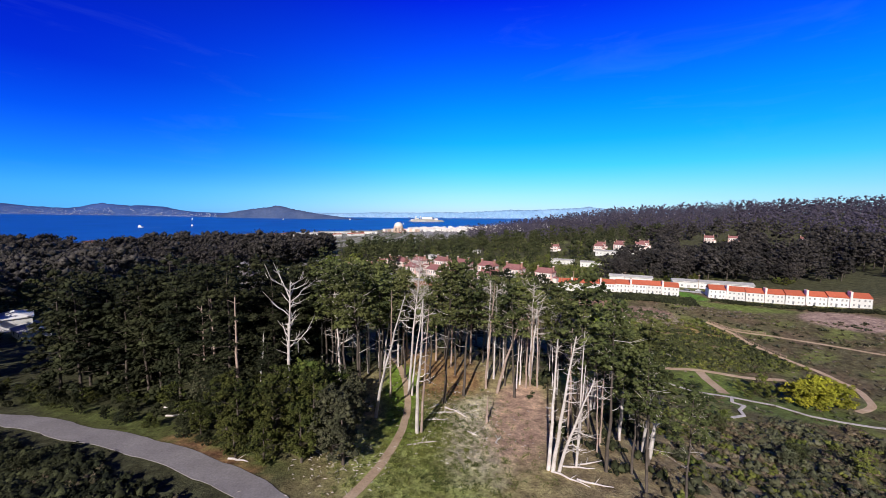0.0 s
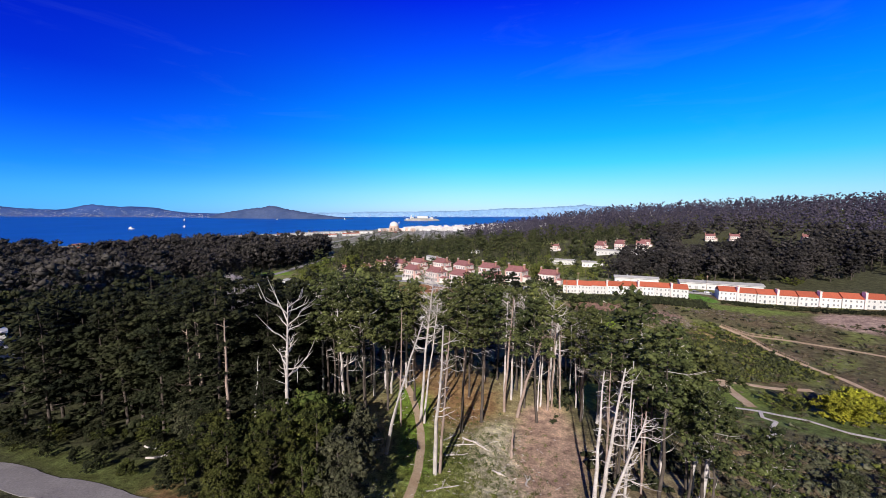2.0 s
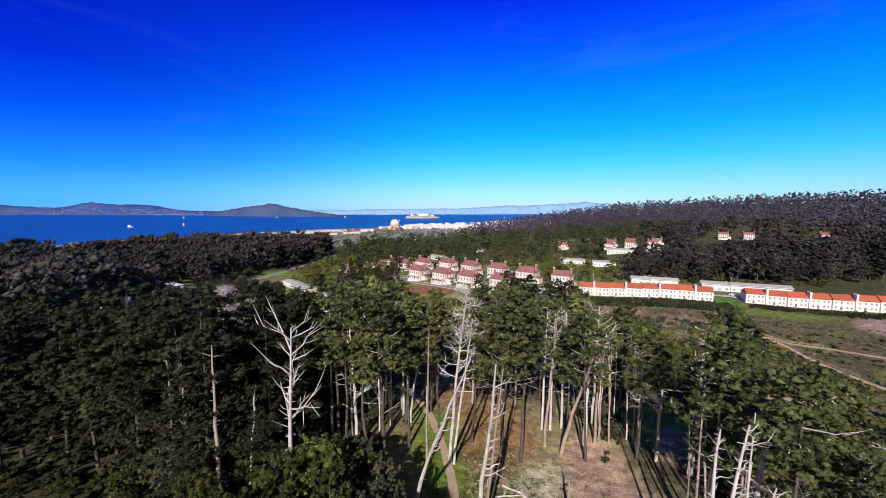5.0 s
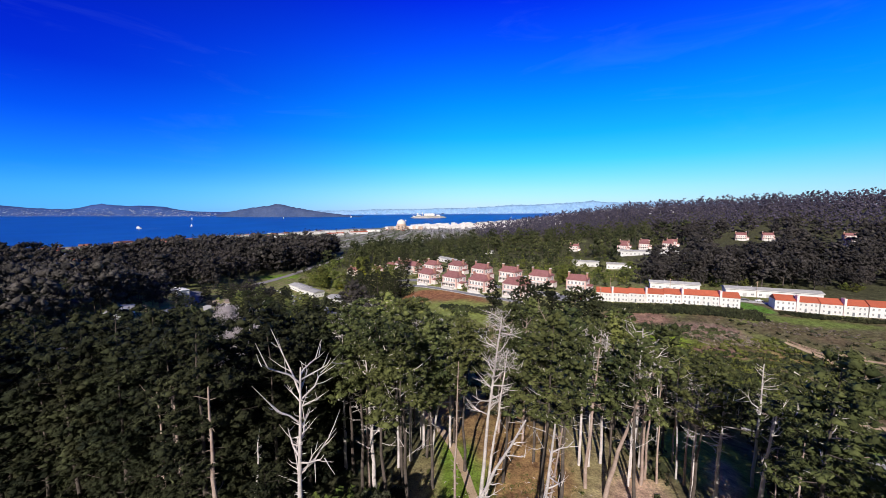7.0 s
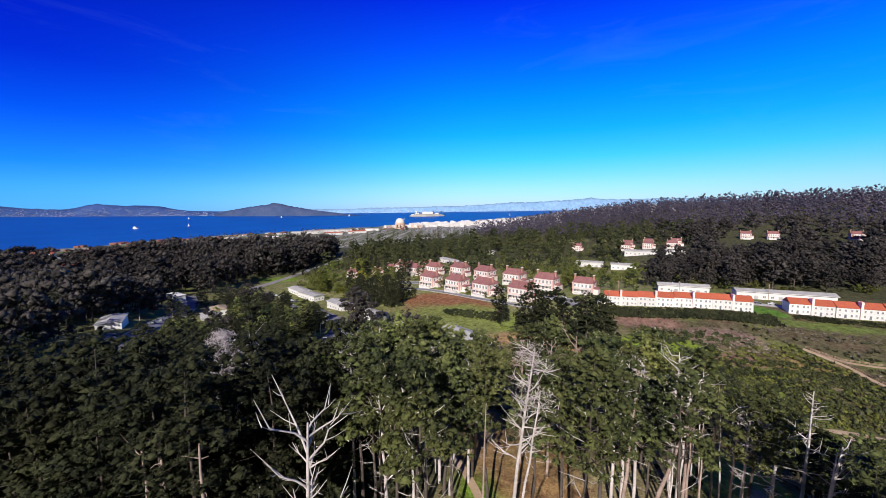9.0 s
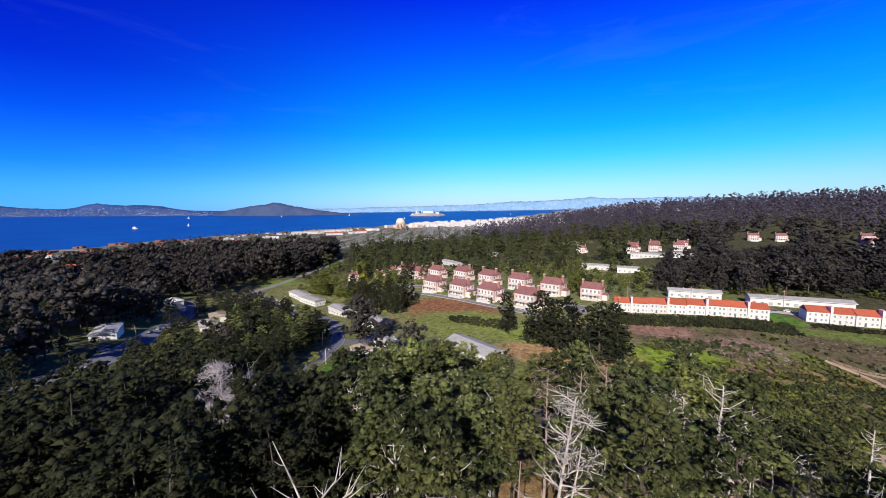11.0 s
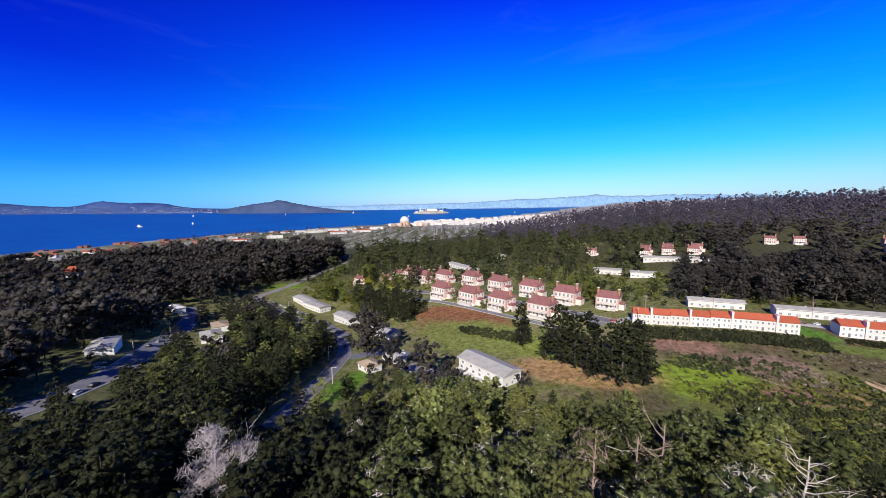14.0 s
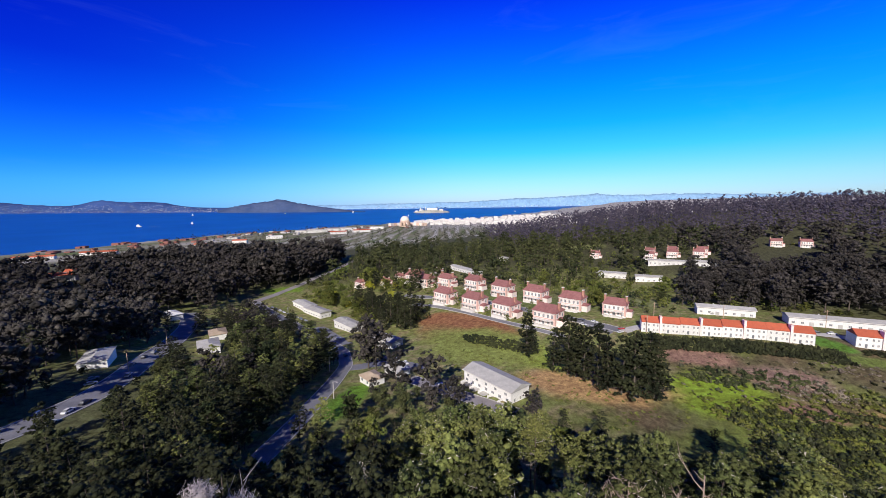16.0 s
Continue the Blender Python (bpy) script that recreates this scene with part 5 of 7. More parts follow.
# ---- dead and bare trees ----


def snag(x, y, H, lean=(0, 0), r=0.34, limbs=10, lo=0.35, length=2.2, curve=0.5, seed=0, mat=None, side=None, label="bleached dead pine trunk with bare broken limbs"):
    """A standing dead tree: bent trunk and bare limbs, each limb a part."""
    rng = np.random.default_rng(seed + 100)
    mat = mat or M_DEAD
    ob = thing("dead_tree", at(x, y), label, "tree", "dead trees")
    zs = np.linspace(0, 1, 9)
    path = np.stack([lean[0] * zs ** 1.2 + rng.normal(size=9) * 0.08, lean[1] * zs ** 1.2 + rng.normal(size=9) * 0.08, zs * H - 0.4 * (zs == 0)], 1)
    stem = [tube(path, r * (1.1 - 0.85 * zs), 8)]
    rs = np.random.default_rng(seed + 900)
    for i in range(int(H * 0.9)):
        u = rs.uniform(0.25, 0.97)
        s = np.array([np.interp(u, zs, path[:, k]) for k in range(3)])
        a, L = rs.uniform(0, 6.28), rs.uniform(0.35, 1.1)
        stem.append(tube([s, s + np.array([math.cos(a), math.sin(a), rs.normal(0.2, 0.3)]) * L], [r * 0.2, r * 0.07], 4))
    child("trunk", quick_mesh("trunk", *join(stem), mat, True), ob)
    for i in range(limbs):
        u = lo + (0.98 - lo) * (i + rng.random()) / limbs
        s = np.array([np.interp(u, zs, path[:, k]) for k in range(3)])
        a = rng.uniform(0, 2 * np.pi) if side is None else rng.normal(side, 0.7)
        L = length * (0.22 + 0.98 * rng.random() ** 1.8) * (1.15 - 0.35 * u)
        d = np.array([math.cos(a), math.sin(a), rng.normal(0.15 + 0.45 * curve * u, 0.28)])
        kink = rng.normal(size=(3, 3)) * 0.07 * L
        pts = [s, s + d * L * 0.35 + kink[0], s + d * L * 0.7 + (0, 0, curve * L * 0.10) + kink[1], s + d * L + (0, 0, curve * L * 0.32) + kink[2]]
        rr = r * min(0.46, 0.19 + 0.06 * L) * (1.1 - 0.4 * u)
        pieces = [tube(pts, [rr, rr * 0.8, rr * 0.55, rr * 0.18], 5)]
        for f in ((0.4, 0.6, 0.8) if L > 2.0 else ()):
            b = pts[1] + (pts[2] - pts[1]) * (f - 0.35) / 0.35
            e = d + rng.normal(size=3) * 0.8 + (0, 0, 0.3)
            pieces.append(tube([b, b + e * L * 0.14, b + e * L * 0.30 + (0, 0, 0.06 * L)], [rr * 0.5, rr * 0.35, rr * 0.1], 4))
        child("limb", quick_mesh("limb", *join(pieces), mat, True), ob)
    return ob


def twig_crown(ob, H, wide, lo, clumps, per, mat, seed, lean=(0, 0)):
    """A dense crown of bare twigs on a dead tree."""
    rg = np.random.default_rng(seed)
    u = rg.uniform(lo, 1.0, clumps)
    a, reach = rg.uniform(0, 6.28, clumps), wide * np.sin(np.pi * (0.12 + 0.80 * (u - lo) / (1 - lo))) * rg.uniform(0.3, 1.0, clumps)
    cen = np.stack([np.cos(a) * reach + lean[0] * u, np.sin(a) * reach + lean[1] * u, u * H], 1)
    child("twig_crown", quick_mesh("twig_crown", *leaf_cloud(rg, cen, np.tile([1.5, 1.5, 1.3], (clumps, 1)), per, 0.72, 0.3, 0.055), mat), ob, "dense bare twigs")


TAN, WHT = M_DEADTAN, M_DEAD
snag(-35.2, 82.8, 30.5, (1.0, 0.4), 0.44, 24, 0.48, 6.0, 1.0, 1, WHT, None, "tall bleached dead tree with large upswept bare limbs")
snag(-35.2, 83.2, 21, (0.4, 0), 0.28, 10, 0.45, 2.5, 0.5, 2, WHT)
snag(-28.2, 101, 27, (-1.0, 0), 0.40, 18, 0.3, 4.2, 0.7, 3, WHT)
snag(-29.6, 102, 24, (0.0, 0), 0.28, 7, 0.4, 1.6, 0.2, 4, TAN)
snag(-24.9, 109.5, 24, (0.1, -1), 0.28, 7, 0.35, 1.7, 0.2, 5, WHT)
snag(-22.6, 112, 24, (0.3, 0), 0.34, 5, 0.5, 1.0, 0.2, 6, WHT)
snag(-20.6, 120, 25, (0.3, 0), 0.30, 8, 0.4, 1.8, 0.2, 7, WHT)
snag(-18.1, 112.8, 25, (3.6, -5.5), 0.30, 12, 0.45, 1.8, 0.4, 8, WHT)
snag(-13.6, 95.4, 29, (0.8, -1.5), 0.24, 24, 0.2, 1.3, 0.3, 9, TAN, None, "slender tan dead tree with short twigs")
twig_crown(snag(-8.9, 98, 36.5, (3.2, -2.2), 0.36, 44, 0.5, 4.2, 0.7, 10, WHT, None, "pale dead pine with a dense crown of bare branches"), 36.5, 4.2, 0.68, 16, 34, WHT, 490, (3.2, -2.2))
snag(-8.0, 97.4, 30, (3.4, -1.6), 0.28, 20, 0.35, 1.6, 0.3, 11, WHT)
snag(-15.3, 83.5, 31.5, (8.2, -13.0), 0.36, 18, 0.35, 2.2, 0.2, 12, WHT, 0.3, "leaning bleached dead trunk with broken limbs")
snag(-5.4, 77, 30, (1.7, -5.0), 0.40, 14, 0.4, 2.6, 0.1, 13, WHT, 0.2, "bleached dead trunk with a long drooping limb")
snag(-4.3, 77.6, 29, (1.7, -4.4), 0.28, 16, 0.3, 1.2, 0.2, 14, TAN)
snag(12.8, 105.5, 31, (2.2, 0), 0.36, 20, 0.45, 2.8, 0.4, 15, TAN)
snag(15.8, 103.0, 25.5, (7.8, 0.4), 0.44, 18, 0.6, 3.6, 0.3, 16, TAN, None, "thick leaning dead trunk with broken limbs")
snag(10.6, 84.2, 6.5, (0.2, 0), 0.34, 2, 0.6, 0.5, 0, 17, TAN, None, "short broken tree stump")
snag(23.5, 109, 22, (0.5, 0), 0.26, 12, 0.4, 1.6, 0.2, 18, WHT)
snag(24.8, 107.0, 24, (0.4, 0), 0.32, 14, 0.4, 2.0, 0.2, 19, TAN)
snag(26.4, 108.5, 25, (0.6, 0), 0.26, 10, 0.4, 1.8, 0.2, 20, TAN)
snag(22.0, 106.5, 19, (0.6, 0), 0.22, 8, 0.4, 1.4, 0.2, 21, WHT)
snag(20, 65.7, 25, (0.8, 0), 0.36, 30, 0.35, 1.9, 0.2, 22, WHT, None, "tall white dead trunk with short broken limbs")
snag(20.6, 65.2, 25.5, (3.4, 0.3), 0.38, 36, 0.3, 2.4, 0.3, 23, WHT, 0.0, "white leaning dead trunk with many bare limbs")
snag(21.6, 65, 18, (6.0, 0.2), 0.32, 34, 0.2, 3.6, 0.1, 24, WHT, 0.0, "white leaning dead trunk with many bare limbs")
snag(26, 68, 20, (1.0, 0), 0.22, 12, 0.3, 1.8, 0.2, 25, WHT, 0.0)
snag(-48, 85, 27, (0.4, 0), 0.42, 16, 0.25, 1.8, 0.1, 26, TAN)
snag(-44.7, 88.8, 19, (1.8, 0), 0.24, 5, 0.5, 0.9, 0.1, 27, WHT)
snag(-56, 90, 26, (-0.4, 0), 0.36, 14, 0.2, 2.4, 0.0, 28, TAN)
snag(-58.5, 89.5, 25, (0.3, 0), 0.28, 12, 0.2, 3.0, 0.0, 29, TAN)
GREYBARK = surf("grey_dead_bark", (0.34, 0.30, 0.31), (0.54, 0.48, 0.49), 0.8, 9, 0.9, 0.3)
for k, (x, y, hh) in enumerate(((-62, 115, 34), (-59, 117, 31), (-64.5, 118, 29))):
    twig_crown(snag(x, y, hh, (0.3, 0), 0.30, 26, 0.35, 4.6, 0.9, 30 + k, GREYBARK, None, "grey dead tree with dense bare branches"), hh, 5.4, 0.38, 34, 70, GREYBARK, 480 + k)
snag(36.3, 102, 24.5, (0.8, 0), 0.36, 24, 0.4, 4.4, 0.4, 33, WHT, None, "bleached dead pine with spreading bare limbs")
snag(40.2, 97.5, 23, (2.8, 0.3), 0.36, 22, 0.4, 3.2, 0.3, 34, WHT, 0.0)
snag(40.8, 82.3, 23, (1.6, 0.2), 0.42, 22, 0.35, 2.8, 0.4, 48, WHT)
snag(43.5, 77, 20, (2.4, 0.2), 0.40, 16, 0.4, 2.4, 0.3, 49, WHT)
snag(42.5, 73, 18, (2.6, 0.2), 0.44, 18, 0.35, 2.6, 0.2, 50, WHT)
snag(27.5, 112.5, 25, (1.6, 0), 0.42, 30, 0.55, 3.8, 0.5, 51, WHT, None, "bleached dead pine with spreading bare limbs")
snag(41.8, 98.5, 22, (1.2, 0), 0.30, 10, 0.4, 2.2, 0.2, 45, WHT)
snag(9.5, 122, 30, (0.5, 0), 0.34, 36, 0.5, 4.0, 0.7, 35, TAN, None, "dead pine with dense tan bare branches")
snag(28, 116, 30, (0.6, 0), 0.34, 34, 0.5, 4.0, 0.7, 36, WHT, None, "dead pine with dense bare branches")
snag(-13.9, 116, 26, (0.3, -0.5), 0.32, 26, 0.4, 2.8, 0.5, 37, WHT)
snag(-38, 124.5, 25, (0.3, 0), 0.3, 22, 0.4, 3.4, 0.6, 38, WHT)
snag(52, 112, 28, (0.6, 0), 0.32, 26, 0.5, 3.6, 0.6, 39, WHT)
snag(16, 112, 29, (0.6, 0), 0.32, 30, 0.5, 3.6, 0.6, 46, WHT, None, "dead pine with dense bare branches")
snag(3, 118, 30, (0.6, 0), 0.30, 30, 0.5, 3.6, 0.6, 47, TAN)
for k, (x, y, H, mat) in enumerate(((-20, 116.5, 30.5, WHT), (-36, 109.5, 31.5, WHT), (-2, 122, 28.5, TAN), (14, 112, 30, WHT), (-44, 133, 27, WHT), (19, 113, 29, WHT), (-12, 123, 25, TAN), (33, 104, 26, WHT))):
    twig_crown(snag(x, y, H, (0.4, -0.4), 0.32, 22, 0.45, 3.6, 0.6, 90 + k, mat, None, "dead pine with dense bare branches"), H, 3.4, 0.62, 9, 26, mat, 500 + k)
rng = np.random.default_rng(77)
for k in range(12):
    u = rng.random()
    snag(25 + 11 * rng.random() + 3 * u, 62 + 60 * u, rng.uniform(20, 28), (rng.normal() * 0.6, 0), rng.uniform(0.16, 0.26), 5, 0.35, 1.4, 0.2, 60 + k, TAN if k % 3 else WHT, None, "slender bare tree trunk inside the wood")

# fallen timber on the clearing
for k, (x, y, L, tn) in enumerate(((-4, 72.5, 6, 14), (0.5, 88, 7, 8), (3, 90, 5, -30), (-2, 91, 4, 40), (5, 87.5, 4, -50), (23, 63, 7, -35), (27, 62, 6, -15), (26, 67, 6, -5), (28, 69, 7, 8), (7, 78, 3, -40), (-1, 84, 5, 5), (-19, 88, 5, 20), (12, 76, 3, 60), (-58, 80, 6, 12), (-62, 83, 5, -20), (-36, 63, 4, -10))):
    lg = thing("fallen_log", at(x, y, 0.15, tn), "pale fallen log lying in the grass", "log", "fallen logs")
    rg = np.random.default_rng(400 + k)
    pts = np.stack([np.linspace(-L / 2, L / 2, 5), rg.normal(size=5) * 0.12, rg.normal(size=5) * 0.05 + 0.05], 1)
    child("stem", quick_mesh("stem", *tube(pts, [0.2, 0.19, 0.16, 0.12, 0.07], 7), M_DEAD, True), lg)
    child("side_branch", quick_mesh("side_branch", *tube([pts[2], pts[2] + (0.5, 0.5, 0.35), pts[2] + (0.9, 1.1, 0.5)], [0.08, 0.06, 0.02], 5), M_DEAD), lg)
rg = np.random.default_rng(9)
v, q = [], []
for k in range(700):
    x, y = (rg.normal(3, 7), rg.normal(86, 11)) if k % 3 else (rg.normal(-18, 5), rg.normal(66, 4))
    L, a = rg.uniform(0.12, 0.5), rg.uniform(0, 3.14)
    z = float(height(x, y)) + 0.08
    c, s = math.cos(a) * L, math.sin(a) * L
    w = rg.uniform(0.03, 0.08)
    b = len(v)
    v += [(x - c - s * w, y - s + c * w, z), (x + c - s * w, y + s + c * w, z), (x + c + s * w, y + s - c * w, z + 0.05), (x - c + s * w, y - s - c * w, z + 0.05), (x, y, z + 0.18)]
    q += [(b, b + 1, b + 2, b + 3), (b, b + 1, b + 4, b + 3)]
tagged(new("wood_chips", quick_mesh("wood_chips", np.array(v), np.array(q), M_DEAD)), "scattered pale wood chips and sticks", "debris", "", "stuff")

# ---- living trees near by ----
PINE_L, CYP_L = "tall dark green pine with bare lower trunk", "dense dark green cypress with layered foliage"
pines = Planter([tree_model("pine_tree", "pine", 31, 200 + k, 11, 0.31, M_PINE, PINE_L, "tree", "pines of the wood", split=12) for k in range(6)], True)
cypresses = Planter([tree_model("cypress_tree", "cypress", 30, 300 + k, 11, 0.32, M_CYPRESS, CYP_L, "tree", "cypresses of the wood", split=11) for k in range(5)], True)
backpines = Planter([tree_model("pine_tree", "pine", 31, 230 + k, 9, 0.38, M_PINE, PINE_L, "tree", "pines of the wood", split=6) for k in range(4)], True)
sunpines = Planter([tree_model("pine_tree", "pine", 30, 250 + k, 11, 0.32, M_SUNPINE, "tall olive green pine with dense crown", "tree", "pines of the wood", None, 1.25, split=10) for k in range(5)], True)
parks = Planter([tree_model("broadleaf_tree", "billow", 20, 270 + k, 9, 0.34, M_PARK, "rounded green broadleaf tree", "tree", "broadleaf trees", None, 0.9, split=6) for k in range(4)])
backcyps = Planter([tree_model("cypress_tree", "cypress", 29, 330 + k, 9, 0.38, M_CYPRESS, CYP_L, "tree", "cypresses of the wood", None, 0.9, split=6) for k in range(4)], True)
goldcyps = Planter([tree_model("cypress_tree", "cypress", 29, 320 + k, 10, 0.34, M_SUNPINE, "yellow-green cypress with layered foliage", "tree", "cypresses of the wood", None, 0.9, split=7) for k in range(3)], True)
firs = Planter([tree_model("fir_tree", "fir", 31, 240 + k, 9, 0.42, M_CYPRESS, "full dark green conifer clothed to the ground", "tree", "conifers below the wood", split=5) for k in range(3)])
olives = Planter([tree_model("round_bush", "shrub", 13, 340 + k, 14, 0.19, M_OLIVE, "large rounded olive green bush", "bush", "bushes", None, 1.0, split=6) for k in range(4)])
greys = Planter([tree_model("round_bush", "shrub", 12, 350 + k, 14, 0.17, M_GREY, "grey green bush beside the footpath", "bush", "bushes", None, 1.0, split=6) for k in range(3)])
yellows = Planter([tree_model("acacia_bush", "bush", 8, 360 + k, 11, 0.22, M_YELLOW, "yellow-green blossoming acacia bush", "bush", "acacias", split=8) for k in range(3)])
limes = Planter([tree_model("light_bush", "bush", 8, 370 + k, 10, 0.26, M_LIME, "light yellow-green leafy bush", "bush", "light bushes", None, 0.7, split=5) for k in range(3)])
midbushes = Planter([tree_model("round_bush", "bush", 12, 440 + k, 10, 0.34, M_OLIVE, "rounded olive green bush", "bush", "bushes", None, 0.7, split=5) for k in range(3)])
slopebushes = Planter([tree_model("round_bush", "bush", 12, 450 + k, 10, 0.32, M_GREY, "grey green bush on the slope", "bush", "bushes", split=6) for k in range(3)])
slopeolives = Planter([tree_model("round_bush", "bush", 12, 460 + k, 10, 0.32, M_PARK, "green bush on the slope", "bush", "bushes", split=6) for k in range(3)])
eucas = Planter([tree_model("eucalyptus_tree", "billow", 29, 380 + k, 11, 0.46, M_EUCA, "tall dusky eucalyptus with billowing crown", "tree", "eucalyptus trees", None, 0.8, split=5) for k in range(5)])
darks = Planter([tree_model("dark_bush", "bush", 9, 390 + k, 8, 0.45, M_CYPRESS, "dark green rounded bush", "bush", "dark bushes", None, 0.7, split=4) for k in range(3)])

EDGE_Y, EDGE_X = [55, 60, 90, 120, 160, 190, 215], [36, 39, 52, 70, 86, 90, 80]


def glade(x, y):
    """The open strip that runs from the clearing's far side down to the valley, placed to fit the camera's view."""
    return near_line(x, y, [(35, 99), (48, 114), (58, 130), (70, 148)], 8.5)


def open_ground(x, y):
    """Where no trees of the wood stand: clearing, ways, bushes by the road, and strips kept open for view and sun."""
    return inside(x, y, 1, 86, 19.5, 42, 2) | inside(x, y, 49, 120, 9, 17, -20) | glade(x, y) | inside(x, y, -62, 114, 7, 10) | inside(x, y, -10, 139, 8, 14) | inside(x, y, -28, 148, 12, 9) | near_line(x, y, [(-178, 154), (-112, 98)], 10) | near_line(x, y, [(-181, 156), (-188, 112)], 9) | on_way(x, y, 2.5)


def wood(x, y):
    right = (x > np.interp(y, [56, 72, 80, 110], [33, 30, 26, 23])) & (x < np.interp(y, EDGE_Y, EDGE_X)) & (y > 56) & (y < 156)
    middle = (x > -16) & (x <= 22) & (y > 126) & (y < 158)
    left = (x <= -16) & (x > -200) & (y > np.interp(x, [-200, -120, -60, -40, -16], [98, 92, 86, 90, 92])) & (y < np.interp(x, [-200, -150, -110, -70, -40], [150, 136, 144, 150, 158]) + 4 * np.sin(x * 0.2))
    return (right | middle | left) & ~open_ground(x, y)


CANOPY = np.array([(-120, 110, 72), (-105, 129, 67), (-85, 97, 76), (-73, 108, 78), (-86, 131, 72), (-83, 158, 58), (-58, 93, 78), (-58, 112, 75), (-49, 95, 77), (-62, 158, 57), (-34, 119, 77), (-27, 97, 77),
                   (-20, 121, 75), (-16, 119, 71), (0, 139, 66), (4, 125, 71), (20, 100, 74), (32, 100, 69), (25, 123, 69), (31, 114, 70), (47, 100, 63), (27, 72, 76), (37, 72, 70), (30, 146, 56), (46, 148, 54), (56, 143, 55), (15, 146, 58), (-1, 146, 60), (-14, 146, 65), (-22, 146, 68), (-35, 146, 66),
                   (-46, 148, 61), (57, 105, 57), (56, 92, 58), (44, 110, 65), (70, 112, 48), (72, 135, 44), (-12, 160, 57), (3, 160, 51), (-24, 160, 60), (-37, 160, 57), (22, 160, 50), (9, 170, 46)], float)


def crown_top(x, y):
    """How high the top of the wood stands at a place, fitted to the camera's view."""
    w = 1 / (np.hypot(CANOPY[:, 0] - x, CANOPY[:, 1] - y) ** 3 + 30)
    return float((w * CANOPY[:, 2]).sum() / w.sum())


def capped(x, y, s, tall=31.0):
    """A tree's size, kept under the top of the wood so the view over it fits."""
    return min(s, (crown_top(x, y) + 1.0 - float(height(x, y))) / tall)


rng = np.random.default_rng(21)
wx_, wy_ = scatter(rng, -200, 96, 60, 170, 8.0, wood)
for x, y in zip(wx_, wy_):
    turn = rng.uniform(0, 360)
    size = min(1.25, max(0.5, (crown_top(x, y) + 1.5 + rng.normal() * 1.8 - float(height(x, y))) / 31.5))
    if (y > 126 and rng.random() < 0.22) or (x > 22 and 80 < y < 116 and rng.random() < 0.8):
        continue
    close = math.hypot(x + 15, y - 60) < 66
    leafy_left = x < -27 - 14 * rng.random()
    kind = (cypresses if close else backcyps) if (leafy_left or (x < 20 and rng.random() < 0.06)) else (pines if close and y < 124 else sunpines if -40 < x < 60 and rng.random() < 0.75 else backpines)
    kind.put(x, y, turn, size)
# trees that stand singly
for x, y, s in ((-72, 110, 1.12), (-44, 108, 1.05), (-37, 118, 1.0), (-30, 122, 1.0), (-76, 98, 1.0)):
    cypresses.put(x, y, x * 7, s)
for x, y, s in ((6, 128, 1.2), (1, 132, 1.18), (19, 118, 1.1), (35, 60, 0.8), (36, 67, 0.82), (39, 56, 0.7), (31, 80, 0.85), (14, 124, 1.18), (-25, 121, 1.12), (-21, 130, 1.16), (1, 124, 1.05), (6.2, 99.3, 1.22), (0.8, 94, 1.21), (4, 112, 1.02), (19, 108, 0.9), (-13, 118, 1.2), (-11, 108, 1.18), (-3.5, 105, 1.16), (10, 131, 1.2), (18, 128, 1.2), (23, 133, 1.2), (28, 127, 1.2), (47, 99, 0.76), (20, 100.5, 1.08), (32, 102, 0.98)):
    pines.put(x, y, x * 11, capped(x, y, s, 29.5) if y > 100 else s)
for x, y, s in ((-35, 150, 1.0), (-27, 151, 1.02), (-20.5, 153, 0.98), (-31, 143, 1.06), (-38, 142, 1.08), (-23, 144, 1.0), (-14, 157, 0.94), (-7, 161, 0.9), (1, 158, 0.94), (8, 155, 0.98), (-13, 165, 0.86), (-3, 168, 0.84), (2, 147, 1.0), (8, 146, 1.02), (-19, 160, 0.9), (-26, 160, 0.9), (14, 150, 1.0)):
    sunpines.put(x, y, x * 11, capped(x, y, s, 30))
for x, y, s in ((58, 112, 0.62), (62, 119, 0.66), (54, 107, 0.62), (64, 126, 0.66), (72, 132, 0.62), (50, 101, 0.6), (72, 140, 0.66), (60, 106, 0.5)):
    if not glade(x, y):
        backcyps.put(x, y, x * 11, s)
for x, y, s in ((60, 122, 0.8), (64, 131, 0.76), (56, 129, 0.8), (66, 139, 0.74), (73, 143, 0.7), (58, 140, 0.8), (50, 133, 0.85), (62, 112, 0.72), (56, 103, 0.72), (48, 97, 0.75), (68, 124, 0.7), (43, 131, 0.85), (44, 90, 0.7)):
    if not glade(x, y):
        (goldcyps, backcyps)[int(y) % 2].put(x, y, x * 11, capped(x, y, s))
for x, y, s in ((72, 151, 0.5), (79, 153, 0.48), (86, 153, 0.42), (66, 157, 0.55), (83, 147, 0.4), (76, 145, 0.52), (69, 146, 0.6), (88, 158, 0.4), (80, 160, 0.42)):
    backcyps.put(x, y, x * 11, s)
cypresses.put(-40, 84.5, 20, 0.55)
cypresses.put(-49.5, 79, 80, 0.42)
for x, y, s in ((-38.5, 68.0, 1.0), (-31.5, 67.5, 1.05), (-44, 73.5, 0.95), (-25.5, 72.0, 1.1), (-34.5, 75.5, 1.05), (-28, 80, 1.0), (-41, 79, 0.8), (-25, 63.5, 0.8), (-48, 71.5, 0.5), (-37, 64.0, 0.6), (-31, 62.0, 0.65)):
    olives.put(x, y, x * 13, s)
